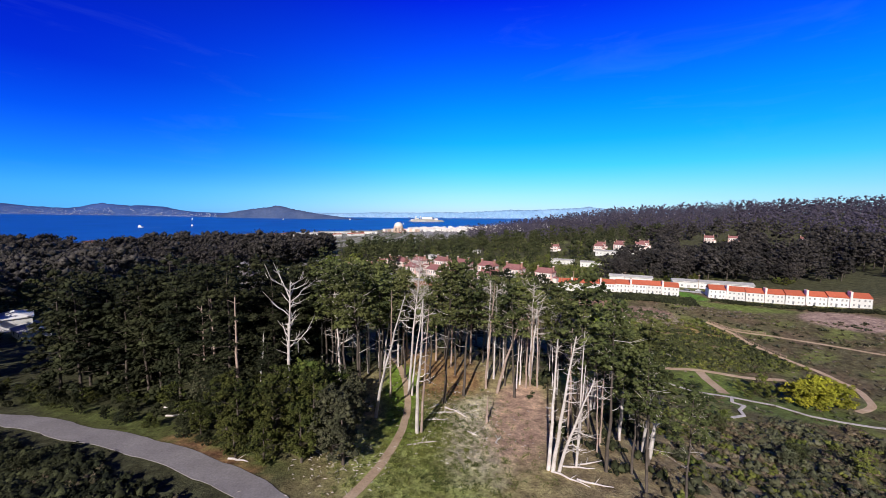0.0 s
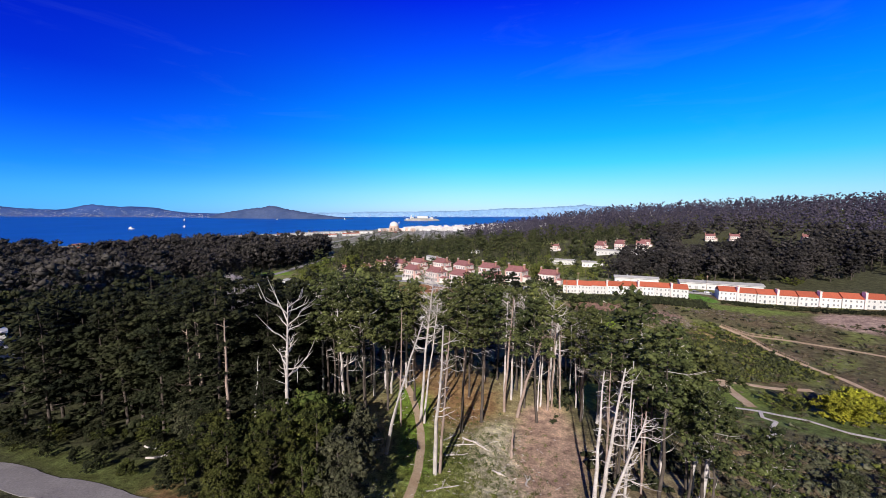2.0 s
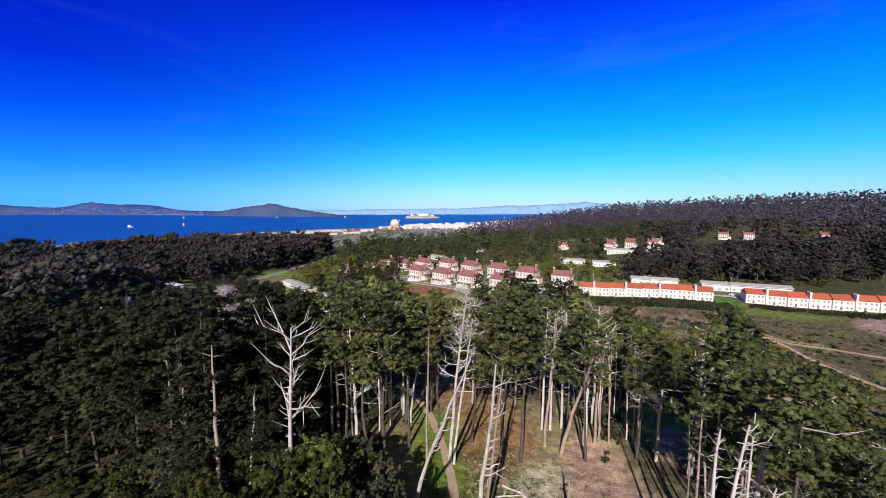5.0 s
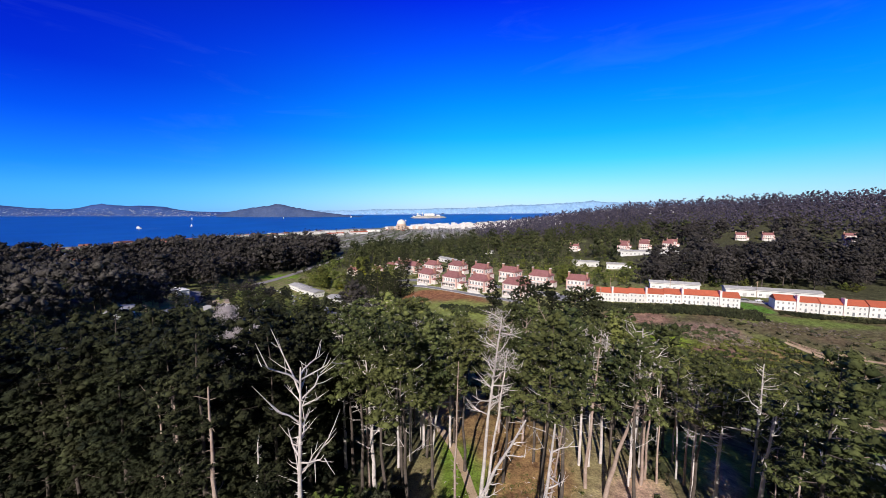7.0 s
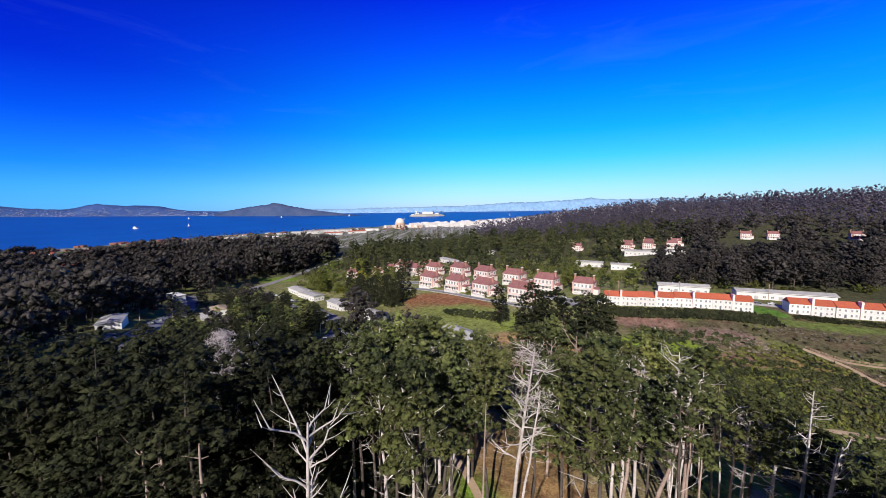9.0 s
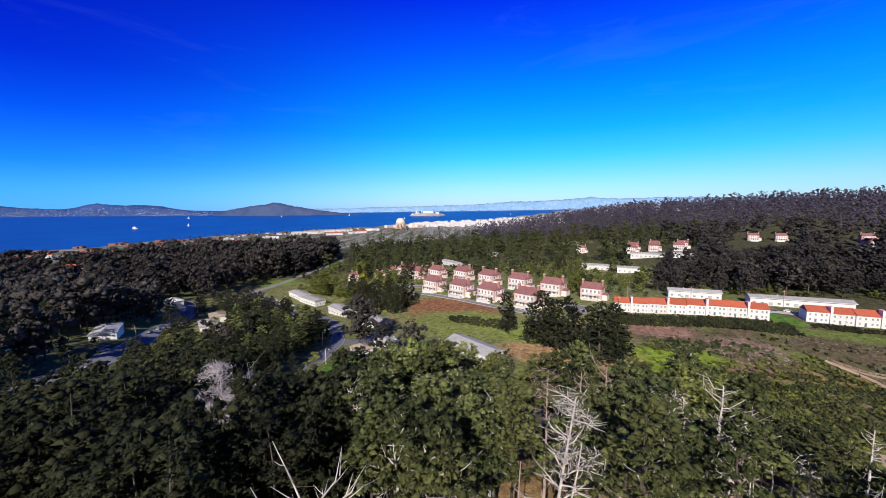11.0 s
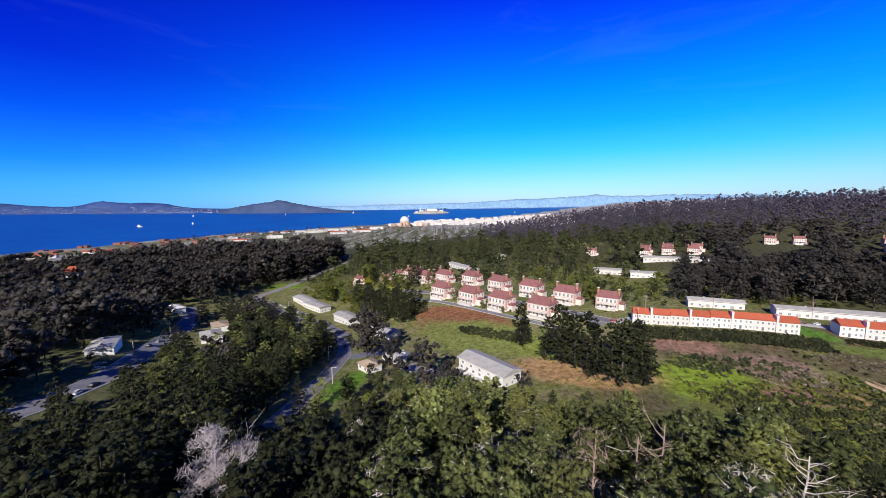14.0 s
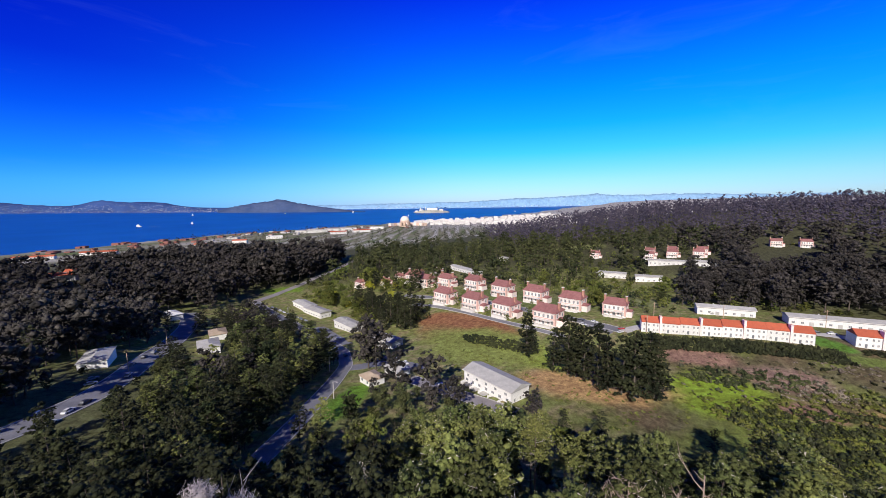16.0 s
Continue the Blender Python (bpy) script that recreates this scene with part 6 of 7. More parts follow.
for x, y, s in ((-17.5, 63.5, 1.1), (-20.5, 66.5, 1.15), (-18.5, 74.5, 0.95), (-20, 82, 0.8), (-25, 86, 0.85), (-50, 83, 0.7), (-57, 86, 0.7)):
    greys.put(x, y, x * 17, s)
for k in range(90):
    x = -134 + 92 * k / 89 + rng.uniform(-1, 1)
    y = float(np.interp(x, [-150, -115, -90, -68, -56, -44], [84, 79, 76.5, 70, 66.2, 62])) + rng.uniform(4.5, 18)
    (darks, midbushes, darks)[k % 3].put(x, y, x * 17, rng.uniform(0.3, 0.7))
for x, y, s in ((-98, 64, 0.9), (-91, 60, 0.85), (-85, 62, 0.6), (-80, 57, 0.8), (-104, 69, 0.8), (-74, 60, 0.45), (-68, 58, 0.5), (-62, 56, 0.42), (-56, 54, 0.4), (-70, 63, 0.3), (-64, 61, 0.34), (-77, 65, 0.32), (-58, 59, 0.26), (-50, 52, 0.4), (-47, 55, 0.26), (-84, 67, 0.34)):
    darks.put(x, y, x * 19, s)
limes.put(-29, 81, 10, 1.7)
limes.put(-27, 84, 70, 1.3)
for x, y, s in ((126, 128.5, 1.1), (132, 127, 1.35), (138.5, 125.5, 1.15), (135, 130, 1.1), (129, 124.5, 0.8)):
    yellows.put(x, y, x * 5, s)
for x, y, s in ((119, 139, 0.5), (122.5, 137.5, 0.55), (116, 141, 0.4), (125.5, 135.5, 0.5), (120, 134.5, 0.4), (114, 134, 0.28)):
    limes.put(x, y, x * 5, s)
for k in range(46):
    x, y = rng.uniform(-100, 80), rng.uniform(156, 198)
    if y < 198 - 0.25 * abs(x) + 8 and not (-24 < x < 6 and y > 160) and not on_way(np.array([x]), np.array([y]), 3)[0]:
        (limes, darks, backpines, midbushes, backcyps)[k % 5].put(x, y, rng.uniform(0, 360), (0.8, 0.7, 0.36, 0.5, 0.36)[k % 5] * rng.uniform(0.8, 1.2))
for x, y, s in ((62, 160, 0.72), (70, 158, 0.7), (78, 156, 0.66), (56, 164, 0.75), (66, 150, 0.75), (74, 148, 0.7), (60, 142, 0.75), (68, 140, 0.72), (52, 156, 0.8), (66, 130, 0.7), (59, 134, 0.7), (48, 150, 0.8), (56, 148, 0.8)):
    if not glade(x, y):
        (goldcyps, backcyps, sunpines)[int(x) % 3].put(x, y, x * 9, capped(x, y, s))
for x, y, s in ((-158, 165, 0.6), (-150, 158, 0.75), (-140, 166, 0.75), (-166, 156, 0.6), (-130, 160, 0.85), (-120, 168, 0.85), (-112, 160, 0.9), (-104, 170, 0.85), (-98, 160, 0.9), (-190, 170, 0.85), (-195, 184, 0.8),
                (-201, 196, 0.85), (-189, 157, 0.8), (-206, 210, 0.8), (-212, 228, 0.8), (-128, 176, 0.8), (-116, 182, 0.75), (-108, 190, 0.75), (-126, 192, 0.7)):
    (backcyps, parks, backcyps)[int(-x) % 3].put(x, y, x * 9, s)
# pines in front of the terrace and trees below the wood
for x, y, s in ((53, 226, 1.0), (44, 231, 0.85), (61, 229, 0.95), (31, 247, 1.0), (25, 252, 0.85), (37, 241, 0.95), (66, 231, 0.85), (57, 234, 0.95), (49, 229, 0.95), (41, 236, 1.0), (34, 245, 0.95), (62, 226, 0.8)):
    firs.put(x, y, x * 9, s)
for x, y, s in ((15.6, 270, 0.8), (18.5, 273, 0.6)):
    firs.put(x, y, x * 9, s)
for x, y, s in ((-72, 266, 1.0), (-67, 262, 0.85), (-36, 224, 0.72), (-52, 232, 0.7)):
    eucas.put(x, y, x * 9, s)
for x, y, s in ((-60, 338, 0.75), (-72, 352, 0.8), (-82, 366, 0.8), (-66, 362, 0.78), (-52, 350, 0.7), (-76, 340, 0.65), (-90, 376, 0.75), (-58, 372, 0.7), (-48, 362, 0.6), (-98, 390, 0.7), (-112, 412, 0.6)):
    firs.put(x, y, x * 9, s)

rng = np.random.default_rng(31)


def taken(x, y, more=3.0):
    """Houses, lawns and open fields of the middle distance, and strips kept open for view and sun."""
    hit = on_way(x, y, more)
    for (ax, ay), (bx, by), w in (((92, 300), (169, 270), 13), ((189, 268), (268, 234), 13), ((146, 330), (176, 317), 13), ((184, 302), (232, 281), 14), ((-16, 246), (3, 224), 14),
                                  ((-181, 437), (-136, 394), 14), ((-114, 366), (-96, 346), 13), ((-78, 319), (-60, 304), 12), ((200, 494), (254, 460), 12), ((168, 450), (183, 444), 10),
                                  ((140, 472), (158, 466), 10), ((-22, 566), (8, 512), 12), ((300, 424), (340, 409), 12)):
        hit |= near_line(x, y, [(ax, ay), (bx, by)], w)
    for hx, hy in ((91, 329), (66, 346), (45, 373), (22, 397), (0, 431), (-27, 457), (39, 314), (15, 339), (-6, 361), (-29, 385), (-66, 500), (-50, 470),
                   (216, 519), (240, 512), (263, 500), (226, 535), (250, 528), (275, 512), (372, 525), (396, 512), (168, 560), (436, 450), (455, 470),
                   (-66, 246), (-55, 258), (-203, 248), (-172, 286), (-186, 318), (-249, 362), (-226, 216), (55, 604)):
        hit |= np.hypot(x - hx, y - hy) < 12
    hit |= inside(x, y, -13, 330, 40, 18, -48) | inside(x, y, -215, 488, 27, 14, 10) | inside(x, y, -187, 605, 15, 42, 5)
    hit |= inside(x, y, 178, 268, 12, 16, 25) | inside(x, y, 180, 620, 30, 15)
    # sight lines from houses towards the camera, kept free of trees
    for hx, hy, reach, wide in ((-203, 248, 40, 11), (-172, 286, 46, 9), (-186, 318, 22, 8), (-249, 362, 40, 10), (-226, 216, 30, 9), (216, 484, 44, 13), (177, 445, 36, 11), (149, 469, 36, 11), (244, 462, 36, 9),
                                (-7, 540, 50, 14), (216, 519, 22, 9), (240, 512, 22, 9), (263, 500, 22, 9), (372, 525, 120, 14), (396, 512, 120, 12), (430, 455, 120, 14), (-10, 231, 40, 9)):
        far = math.hypot(hx + 25, hy - 60)
        hit |= near_line(x, y, [(hx, hy), (hx + (-25 - hx) / far * reach, hy + (60 - hy) / far * reach)], wide)
    # strips towards the sun kept free of trees, so the houses are lit
    for hx, hy in ((-203, 248), (-172, 286), (-186, 318), (-249, 362), (-110, 352), (-73, 308), (-150, 402)):
        hit |= near_line(x, y, [(hx, hy), (hx - 9, hy - 40)], 11)
    # sight line to the far red-roofed house, and lawns in front of brick houses
    hit |= inside(x, y, -500, 522, 34, 22) | near_line(x, y, [(-500, 522), (-330, 360)], 13) | (near_line(x, y, [(85, 318), (-30, 440)], 16))
    return hit


for k in range(34):
    x, y = rng.uniform(-78, 6), rng.uniform(160, 206)
    if not on_way(np.array([x]), np.array([y]), 3)[0] and y < 206 - 0.25 * abs(x + 20):
        (parks, sunpines, parks, midbushes)[k % 4].put(x, y, k * 33, (0.62, 0.42, 0.5, 0.5)[k % 4] * rng.uniform(0.8, 1.2))
for k in range(70):
    x, y = rng.uniform(50, 200), rng.uniform(340, 470)
    if x < -34 + 0.62 * (y - 69) and not taken(np.array([x]), np.array([y]), 1)[0]:
        (parks, limes)[k % 2].put(x, y, k * 33, rng.uniform(0.35, 0.6) * (1 + k % 2))
for k in range(26):
    x = rng.uniform(-128, -52)
    y = 505 - (x + 128) * 0.95 + rng.normal() * 16
    if not taken(np.array([x]), np.array([y]), 1)[0]:
        (yellows, limes, firs)[k % 3].put(x, y, k * 33, (0.9, 1.3, 0.75)[k % 3] * rng.uniform(0.85, 1.2))
for k in range(22):
    u = rng.random()
    x, y = -160 + 66 * u + rng.normal() * 6, 462 - 78 * u + rng.normal() * 7
    if not on_way(np.array([x]), np.array([y]), 4)[0]:
        (limes, yellows, limes, midbushes)[k % 4].put(x, y, k * 47, (1.2, 0.8, 1.0, 0.6)[k % 4] * rng.uniform(0.8, 1.25))
for k in range(12):
    u = (k + rng.random()) / 12
    firs.put(-116 + 62 * u + rng.normal() * 2, 424 - 92 * u + rng.normal() * 2, k * 61, rng.uniform(0.62, 0.85))
# trees between the street and the lane, and on the near left
x_, y_ = scatter(rng, -175, -90, 148, 335, 9.0, lambda x, y: ~taken(x, y, 1.5) & (x > -34 - 0.80 * (y - 68)) & (x < -91 - 0.34 * np.maximum(y - 275, 0)))
for x, y in zip(x_, y_):
    pick = rng.random()
    (goldcyps if pick < 0.2 else backcyps if pick < 0.5 else eucas if pick < 0.6 else parks).put(x, y, rng.uniform(0, 360), rng.uniform(0.5, 0.74) * (1.3 if pick >= 0.6 else 1))
left_grove = []
x_, y_ = scatter(rng, -330, -180, 70, 330, 11.5, lambda x, y: ~taken(x, y, 4) & (x < np.interp(y, [70, 165, 212, 260, 330], [-192, -188, -184, -200, -228])) & ~inside(x, y, -206, 246, 13, 13) & ~inside(x, y, -226, 216, 12, 9))
for x, y in zip(x_, y_):
    left_grove.append((x, y, rng.random(), rng.uniform(0, 360), rng.uniform(0.7, 1.0)))
x_, y_ = scatter(rng, -215, -120, 320, 400, 11, lambda x, y: ~taken(x, y, 2) & (y < 372 + 0.9 * (-157 - x)))
for x, y in zip(x_, y_):
    (backcyps if rng.random() < 0.5 else eucas).put(x, y, rng.uniform(0, 360), rng.uniform(0.38, 0.6))
for x, y, s in ((-150, 196, 0.5), (-146, 206, 0.55), (-140, 188, 0.6), (-152, 214, 0.42), (-136, 200, 0.6), (-158, 228, 0.45), (-150, 236, 0.6), (-157, 180, 0.5), (-164, 244, 0.5), 
                (-192, 214, 0.5), (-196, 200, 0.6), (-190, 188, 0.6), (-186, 176, 0.5), (-60, 222, 0.5), (-55, 214, 0.6), (-46, 208, 0.6), (-66, 208, 0.6), (-38, 204, 0.55), (-28, 208, 0.5)):
    parks.put(x, y, x * 3, s)
for x, y, s in ((-95, 206, 0.62), (-97, 222, 0.66), (-96, 236, 0.6), (-97, 250, 0.62), (-99, 264, 0.58), (-104, 214, 0.66), (-106, 242, 0.62), (-80, 190, 0.55), (-71, 186, 0.6), (-104, 284, 0.5), (-112, 300, 0.5)):
    (backcyps, goldcyps)[int(y) % 3 == 0].put(x, y, x * 5, s)
for x, y, s in ((-66, 204, 0.62), (-58, 206, 0.7), (-48, 216, 0.6), (-42, 226, 0.5), (-62, 230, 0.42), (-35, 214, 0.62), (-26, 212, 0.55), (-52, 244, 0.5), (-76, 278, 0.5), (-58, 266, 0.55), (-16, 206, 0.55), (4, 206, 0.5)):
    (parks, midbushes, eucas)[int(-x) % 3].put(x, y, x * 5, s)
# eucalyptus stand behind the long buildings
STAND = lambda x, y: x > -24 + 0.62 * (y - 69)
x_, y_ = scatter(rng, 150, 330, 296, 420, 11.5, lambda x, y: ~taken(x, y) & (y > 332 - 0.42 * (x - 180)) & STAND(x, y))
for x, y in zip(x_, y_):
    eucas.put(x, y, rng.uniform(0, 360), rng.uniform(0.7, 1.05))
for k in range(40):
    s = rng.random()
    (darks, midbushes, limes)[k % 3].put(150 + 130 * s + rng.normal() * 2, 343 - 56 * s + rng.uniform(0, 9), k * 40, rng.uniform(0.3, 0.6))
# garden shrubs round the brick houses
for hx, hy in ((91, 329), (66, 346), (45, 373), (22, 397), (0, 431), (-27, 457), (39, 314), (15, 339), (-6, 361), (-29, 385), (216, 519), (240, 512), (263, 500), (372, 525), (396, 512)):
    for k in range(7):
        a = rng.uniform(0, 6.28)
        x, y = hx + math.cos(a) * rng.uniform(10.5, 14), hy + math.sin(a) * rng.uniform(10.5, 14)
        if not on_way(np.array([x]), np.array([y]), 0.3)[0]:
            (limes, darks, midbushes)[k % 3].put(x, y, k * 50, rng.uniform(0.14, 0.34) * (0.75 if k % 3 == 2 else 1))
# bushes between the houses
garden_bushes = []
for k in range(280):
    x, y = rng.uniform(-190, 190), rng.uniform(290, 520)
    if not taken(np.array([x]), np.array([y]), 1.0)[0] and y > 330 - 0.2 * x:
        garden_bushes.append((x, y, k % 3, rng.uniform(0, 360), rng.uniform(0.3, 0.7)))
for x, y, s in ((-160, 440, 1.1), (-150, 450, 1.2), (-140, 432, 1.0), (-134, 446, 1.2), (-125, 425, 1.0), (-168, 462, 1.1), (-150, 470, 1.2), (-118, 440, 1.1), (-106, 400, 0.9), (-98, 366, 0.9), (-88, 350, 0.8), (-174, 520, 1.0), (-165, 540, 1.0)):
    limes.put(x, y, x, s)
for x, y, s in ((-206, 512, 1.5), (-196, 516, 1.3), (-190, 280, 0.9), (-166, 226, 0.8), (-164, 214, 0.7), (-195, 232, 0.8), (-160, 232, 0.9)):
    darks.put(x, y, x, s)

# hedge and scrub
rg = np.random.default_rng(51)


def bank_hedge(p, q, wide, tall, step, label):
    L = math.hypot(q[0] - p[0], q[1] - p[1])
    n = int(L / step) * int(wide)
    s, o = rg.random(n), rg.uniform(-wide / 2, wide / 2, n)
    x = p[0] + (q[0] - p[0]) * s - (q[1] - p[1]) / L * o
    y = p[1] + (q[1] - p[1]) * s + (q[0] - p[0]) / L * o
    c = np.stack([x, y, height(x, y) + tall * 0.35], 1)
    rr = np.tile([step * 0.9, step * 0.9, tall * 0.75], (n, 1))
    v, f = join([leaf_cloud(rg, c, rr, 14, 0.3), bough_cloud(rg, c, rr)])
    tagged(new("hedge", quick_mesh("hedge", v, f, M_CYPRESS)), label, "hedge")


bank_hedge((84, 283), (172, 250), 15, 2.2, 1.4, "wide dark green hedge bank below the terrace")
bank_hedge((186, 256), (268, 220), 6, 1.6, 1.4, "dark green hedge below the second terrace")
for k in range(34):
    s = rg.random()
    a, b = ((93, 293), (169, 262.5)) if k % 2 else ((190, 261), (268, 227.5))
    darks.put(a[0] + (b[0] - a[0]) * s, a[1] + (b[1] - a[1]) * s - 1.2, rg.uniform(0, 360), rg.uniform(0.14, 0.30))

def tuft_shape(seed, per, leaf, clumps):
    r_ = np.random.default_rng(seed)
    cen = np.stack([r_.normal(size=clumps) * 0.55, r_.normal(size=clumps) * 0.55, r_.uniform(0.1, 0.45, clumps)], 1)
    rr = np.stack([r_.uniform(0.45, 0.75, clumps)] * 2 + [r_.uniform(0.3, 0.6, clumps)], 1)
    return join([leaf_cloud(r_, cen, rr, per, leaf), bough_cloud(r_, cen, rr)])


tuft = [tuft_shape(600 + k, 8, 0.17, 3) for k in range(4)]
fine_tuft = [tuft_shape(620 + k, 12, 0.12, 7) for k in range(5)]


def scrub(name, n, zone, lo, hi, mat, label, seed, shapes=None):
    r = np.random.default_rng(seed)
    x0, x1, y0, y1 = zone[:4]
    x, y = r.uniform(x0, x1, n), r.uniform(y0, y1, n)
    ok = zone[4](x, y) & ~on_way(x, y, 0.6)
    x, y = x[ok], y[ok]
    return stuff(name, shapes or tuft, np.stack([x, y, r.uniform(lo, hi, len(x)) , r.uniform(0, 6.3, len(x)), r.integers(0, 5, len(x))], 1), mat, label, "scrub")


def valley(x, y):
    return (x > np.interp(y, EDGE_Y, EDGE_X) + 2) & (y < 262 - 0.42 * (x - 110)) & inside(x, y, 170, 170, 130, 112)


def thick(x, y):
    n = soft_noise(x, y, 30, 12)
    return valley(x, y) & (n > -0.1) & ~inside(x, y, 92, 228, 20, 16) & ~inside(x, y, 108, 196, 18, 20) & ~inside(x, y, 102, 146, 16, 9)


scrub("scrub", 4200, (60, 300, 60, 260, thick), 0.45, 1.4, M_BRUSH, "brown and green low coastal scrub", 61)
scrub("scrub", 1800, (60, 300, 60, 260, lambda x, y: valley(x, y) & (soft_noise(x, y, 24, 14) > 0.1)), 0.7, 2.0, M_GREY, "grey green low scrub in the valley", 62)
scrub("scrub", 260, (112, 150, 215, 240, lambda x, y: inside(x, y, 130, 228, 18, 9, -20)), 0.6, 1.5, M_DRY, "pale dry twiggy scrub", 75)
scrub("scrub", 300, (150, 210, 215, 250, lambda x, y: inside(x, y, 176, 236, 30, 7, -22)), 0.6, 1.5, M_DRY, "pale dry twiggy scrub", 76)
scrub("scrub", 620, (80, 150, 222, 262, lambda x, y: inside(x, y, 112, 239, 28, 8, -20)), 0.9, 2.4, M_PARK, "dark green scrub below the hedge bank", 77)
scrub("scrub", 700, (60, 300, 150, 260, lambda x, y: valley(x, y) & (soft_noise(x, y, 26, 15) > 0.3)), 0.6, 1.3, M_DRY, "pale dry twiggy scrub", 63)
scrub("scrub", 330, (28, 130, 30, 112, lambda x, y: (x > np.interp(y, EDGE_Y, EDGE_X) - 3)), 0.9, 2.6, M_GREY, "thick grey green scrub on the slope", 64, fine_tuft)
scrub("scrub", 220, (28, 130, 30, 112, lambda x, y: (x > np.interp(y, EDGE_Y, EDGE_X) - 3)), 0.7, 2.0, M_LIME, "light green scrub on the slope", 74, fine_tuft)
scrub("scrub", 420, (28, 130, 30, 112, lambda x, y: (x > np.interp(y, EDGE_Y, EDGE_X) - 3)), 0.7, 2.2, M_BRUSH, "brown and green scrub on the slope", 65, fine_tuft)
scrub("scrub", 1700, (-120, -20, 30, 72, lambda x, y: y < np.interp(x, [-120, -90, -56, -34, -20], [70, 69, 59, 48, 38])), 0.8, 2.4, M_CYPRESS, "dark low scrub beside the road", 66, fine_tuft)
scrub("scrub", 300, (-120, -20, 30, 72, lambda x, y: y < np.interp(x, [-120, -90, -56, -34, -20], [69, 68, 58, 47, 37])), 0.8, 2.0, M_BRUSH, "brown low scrub beside the road", 67, fine_tuft)
scrub("scrub", 1500, (44, 160, 158, 226, lambda x, y: valley(x, y) & (y < 226 - 0.15 * (x - 44))), 0.9, 2.6, M_PARK, "dark green shrubs below the wood", 78)
scrub("scrub", 1100, (44, 160, 158, 226, lambda x, y: valley(x, y)), 0.8, 2.2, M_LIME, "yellow-green shrubs below the wood", 79)
scrub("scrub", 700, (100, 270, 180, 250, lambda x, y: valley(x, y) & (soft_noise(x, y, 18, 19) > 0.1)), 0.7, 1.7, M_CYPRESS, "dark low bushes in the valley scrub", 80)
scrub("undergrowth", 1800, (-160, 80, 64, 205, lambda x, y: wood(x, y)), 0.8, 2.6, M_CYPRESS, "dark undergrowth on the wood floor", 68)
scrub("scrub", 1000, (-30, 90, 200, 290, lambda x, y: ~taken(x, y, 0) & (y < 292 - 0.3 * np.abs(x)) & (soft_noise(x, y, 20, 17) > -0.1)), 0.4, 1.3, M_LIME, "low green scrub below the wood", 69)
scrub("scrub", 2600, (-60, 60, 260, 330, lambda x, y: inside(x, y, 2, 290, 27, 7.5, -38)), 0.9, 2.3, M_PARK, "green scrub on the bank", 70)
for k in range(70):
    x, y = rg.uniform(34, 112), rg.uniform(44, 114)
    if x > np.interp(y, EDGE_Y, EDGE_X) - 4 and not on_way(np.array([x]), np.array([y]), 1)[0]:
        (slopebushes, slopeolives, slopebushes, limes)[k % 4].put(x, y, rg.uniform(0, 360), rg.uniform(0.16, 0.42))
for x, y, s in ((62.5, 100, 0.62), (60, 96, 0.5), (57, 88, 0.6), (70, 112, 0.6), (168, 200, 0.3), (171, 197, 0.35), (226, 232, 0.45), (231, 230, 0.5), (236, 228, 0.4), (262, 222, 0.4)):
    darks.put(x, y, x * 3, s)

# grass of the clearing
blade = [leaf_cloud(np.random.default_rng(650 + k), [(0, 0, 0.1)], [(0.5, 0.5, 0.18)], 20, 0.11, 0.1) for k in range(2)]
r = np.random.default_rng(71)
gx_, gy_ = r.normal(-3, 10, 2600), r.normal(76, 16, 2600)
ok = inside(gx_, gy_, 2, 82, 26, 44) & ~near_line(gx_, gy_, FOOTPATH, 1.1)
stuff("grass", blade, np.stack([gx_[ok], gy_[ok], r.uniform(0.6, 1.5, ok.sum()), r.uniform(0, 6, ok.sum()), r.integers(0, 2, ok.sum())], 1), M_LIME, "green grass tufts in the clearing", "grass")

# ---- far woods ----


def far_shapes(kind, H, seed, per, leaf, k, scale, split=1):
    out = []
    for s in range(k):
        wood_, crown_, boughs_, _ = tree_shape(kind, H, seed + s, per, leaf, scale, split)
        out.append((wood_, join([crown_, boughs_])))
    return out


def far_wood(name, shapes, x, y, lo, hi, mat, label, seed, trunks=None):
    r_ = np.random.default_rng(seed)
    swell = 1 + 0.16 * np.sin(x * 0.071 + 1.3 * np.sin(y * 0.043)) * np.cos(y * 0.083 + seed)
    sp = np.stack([x, y, r_.uniform(lo, hi, len(x)) * swell, r_.uniform(0, 6.28, len(x)), r_.integers(0, len(shapes), len(x))], 1)
    stuff(name, [s[1] for s in shapes], sp, mat, label, "trees")
    v, q = tube([(0, 0, -1), (0.2, 0, 8), (0, 0.2, 17)], [0.42, 0.34, 0.2], 4)
    stuff(name + "_trunks", [(v, q)], sp, trunks or M_BARK, "trunks of " + label, "trees")


r = np.random.default_rng(81)
fe = far_shapes("euca", 30, 700, 6, 0.85, 5, 0.36, 1)
fb = far_shapes("billow", 29, 780, 11, 0.85, 5, 0.5, 2)
fc = far_shapes("fir", 24, 720, 5, 1.0, 1, 0.4) + far_shapes("bush", 17, 740, 5, 0.8, 4, 0.5)
fs = far_shapes("bush", 17, 760, 3, 0.8, 3, 0.2, 1)
x, y = scatter(r, -600, -200, 100, 780, 15, lambda x, y: ~taken(x, y, 4) & ~((x > -332) & (y < 332)) & (x < -185 - 0.0 * y) & (y < 760 + 0.2 * x) & ~((y < 470) & (x > -238)) & ~((y > 470) & (x > -195)) & ~inside(x, y, -560, 560, 70, 40))
far_wood("grove", fb, x, y, 0.7, 1.1, M_EUCA, "dense dusky eucalyptus grove", 82)
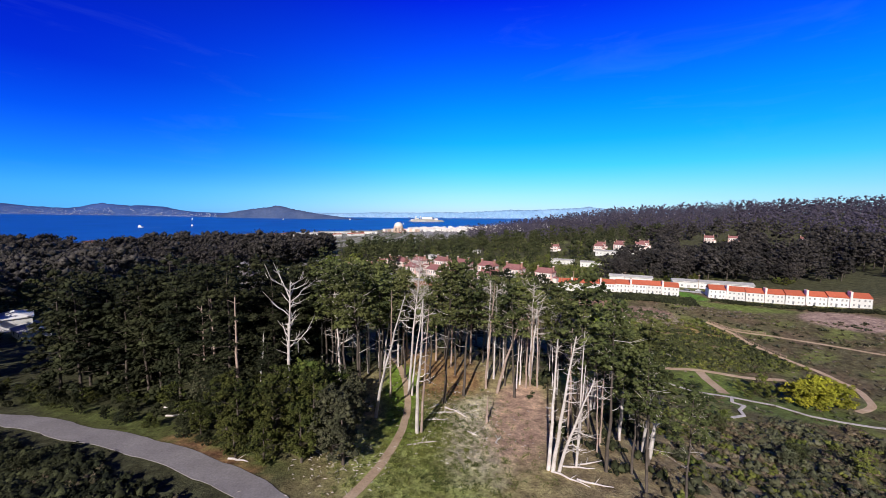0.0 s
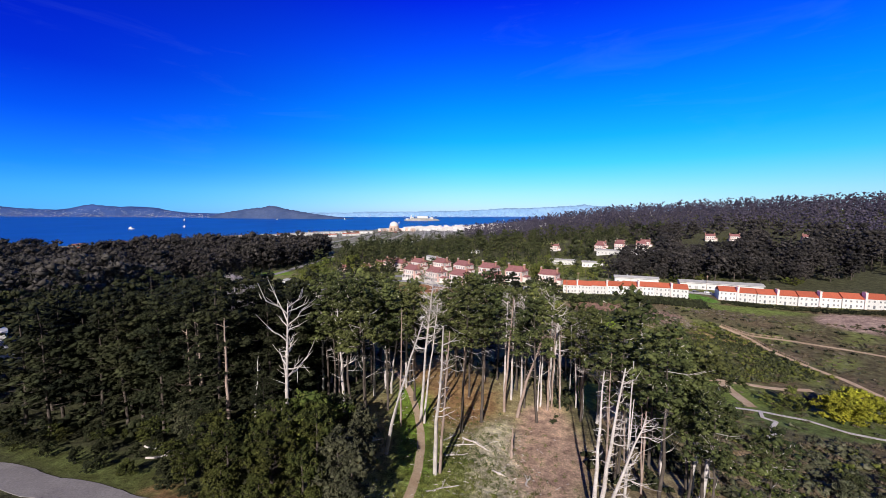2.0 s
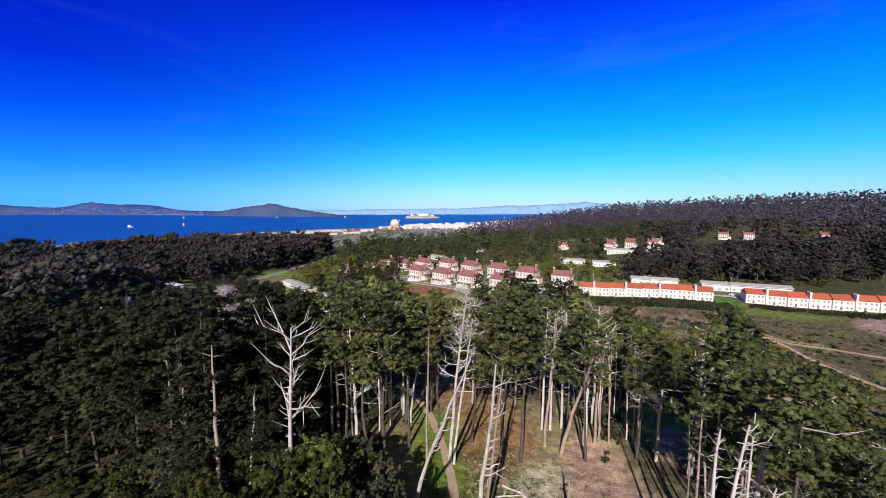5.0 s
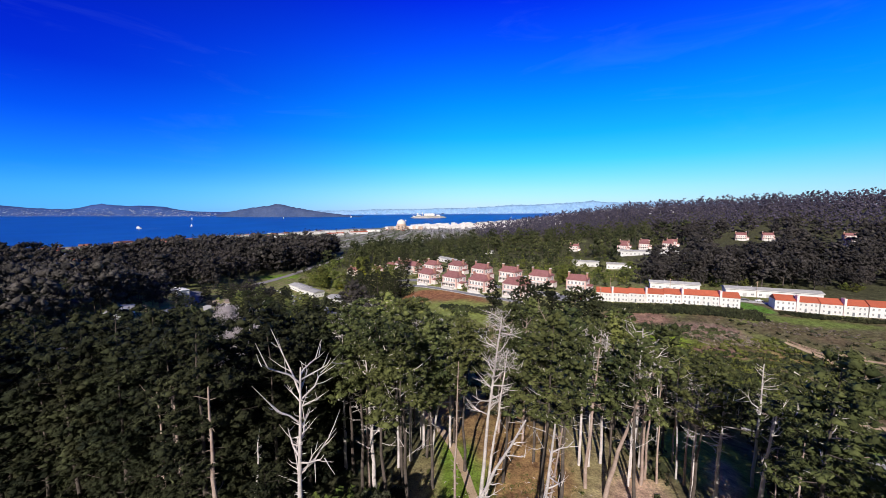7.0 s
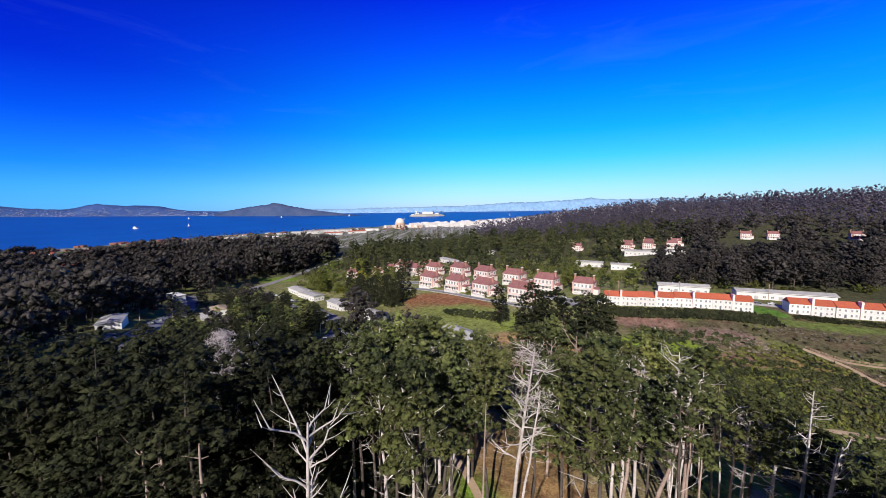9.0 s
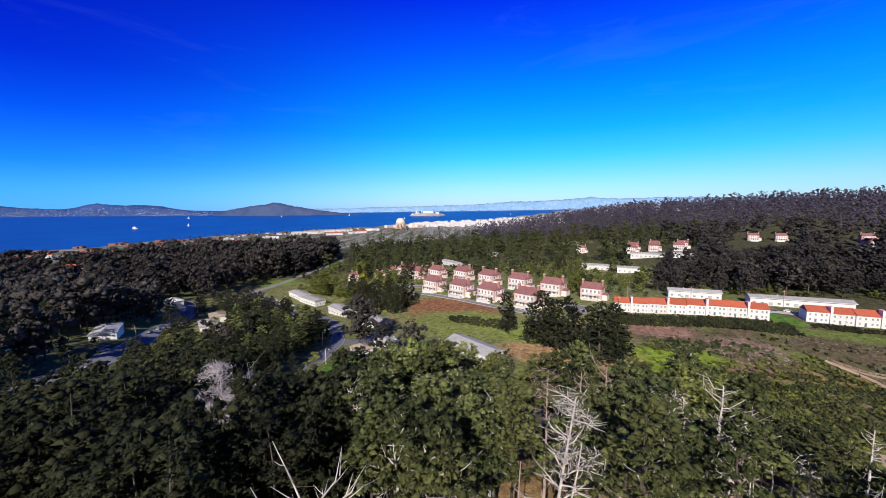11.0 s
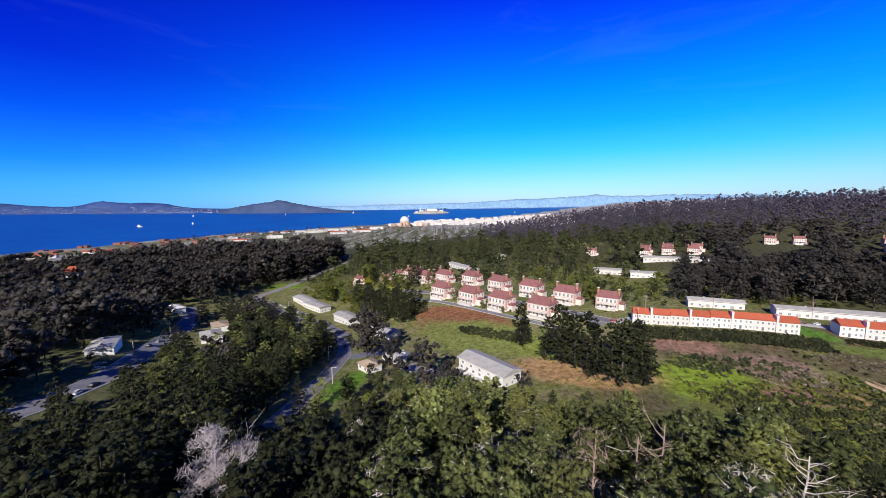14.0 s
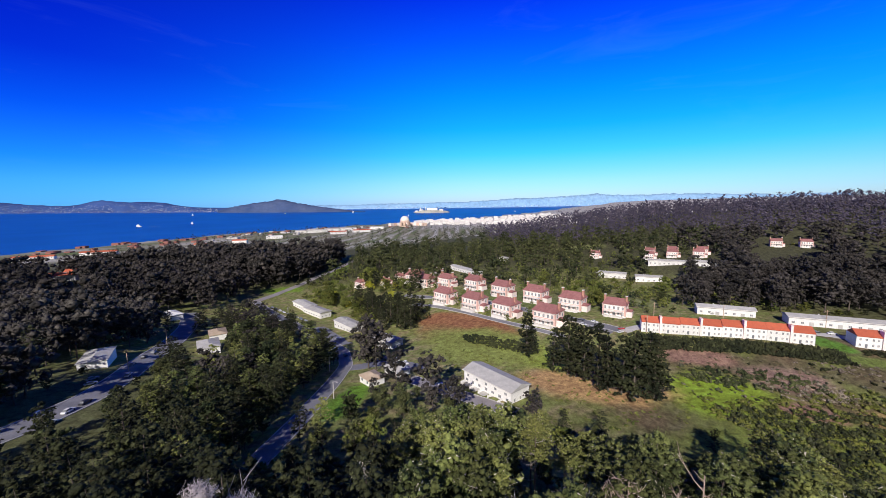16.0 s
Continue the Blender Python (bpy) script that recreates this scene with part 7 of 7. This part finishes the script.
lg = np.array(left_grove)
far_wood("grove", fb, lg[:, 0], lg[:, 1], 0.7, 1.0, M_EUCA, "dusky eucalyptus grove beside the street", 92)
gb = np.array(garden_bushes)
mb = far_shapes("bush", 10, 800, 6, 0.4, 4, 0.7)
for j, mat, lab in ((0, M_LIME, "light green garden bushes between houses"), (1, M_PARK, "dark green garden bushes between houses"), (2, M_OLIVE, "olive green garden bushes between houses")):
    s = gb[gb[:, 2] == j]
    stuff("garden_bushes", [m_[1] for m_ in mb], np.stack([s[:, 0], s[:, 1], s[:, 4] * 1.1, s[:, 3], np.arange(len(s)) % 4], 1), mat, lab, "bushes")
x, y = scatter(r, -430, -190, 505, 730, 15, lambda x, y: ~taken(x, y, 5) & (y > 500 - 0.1 * (x + 200)) & (x < -200))
far_wood("grove", fb, x, y, 0.9, 1.4, M_EUCA, "tall dark eucalyptus grove behind the lawn", 83)
x, y = scatter(r, -180, 340, 430, 900, 13, lambda x, y: ~taken(x, y, 2) & ((x < 190) | ~STAND(x, y) | (y > 500)) & (y < 660 - 0.42 * (x - 230)) & ~((x < -70) & (y < 520)) & (r.random(x.shape) < np.where(y > 600, 0.9, 0.5)))
far_wood("park_trees", fb[:2] + fc, x, y, 0.42, 0.95, M_PARK, "mixed green park trees among houses", 84)
x, y = scatter(r, -180, 230, 330, 800, 10, lambda x, y: ~taken(x, y, 0) & (y > 335 - 0.2 * x) & (r.random(x.shape) < 0.36))
far_wood("park_bushes", fc, x, y, 0.25, 0.5, M_LIME, "light green park bushes among houses", 85)


def ridge_wood(x, y):
    return (x > 60) & (y > 640 - 0.42 * (x - 230) + 20 * np.sin(x * 0.03)) & ~taken(x, y, 6) & (y < 1010 - 0.35 * np.abs(x - 350)) | (x > 460) & (y > 300) & (y < 900) & ~taken(x, y, 6)


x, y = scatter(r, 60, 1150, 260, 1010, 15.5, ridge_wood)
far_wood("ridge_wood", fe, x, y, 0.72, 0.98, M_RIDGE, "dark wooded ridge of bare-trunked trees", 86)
x, y = scatter(r, 190, 470, 330, 620, 14.5, lambda x, y: ~taken(x, y, 4) & (y > 345 - 0.1 * (x - 180)) & ~((x < 332) & (y < 420)) & STAND(x, y) & ~ridge_wood(x, y) & (r.random(x.shape) < np.where(y > 455 + 0.05 * x, 0.35, 0.95)))
far_wood("slope_trees", fb, x, y, 0.6, 0.95, M_EUCA, "dusky eucalyptus trees on the slope", 87)
x, y = scatter(r, 320, 560, 100, 360, 15, lambda x, y: ~taken(x, y, 4) & (x > 330 + 0.2 * (y - 200)))
far_wood("slope_trees", fe, x, y, 0.7, 1.0, M_EUCA, "dusky trees beyond the valley", 88)
x, y = scatter(r, -900, 250, 800, 1850, 24, lambda x, y: (shore(x) - y > 60) & (y > 860) & (r.random(x.shape) < 0.42) & ~inside(x, y, -222, 1900, 60, 60))
far_wood("flats_trees", fs, x, y, 0.5, 0.9, M_CYPRESS, "dark green trees on the flats", 89)
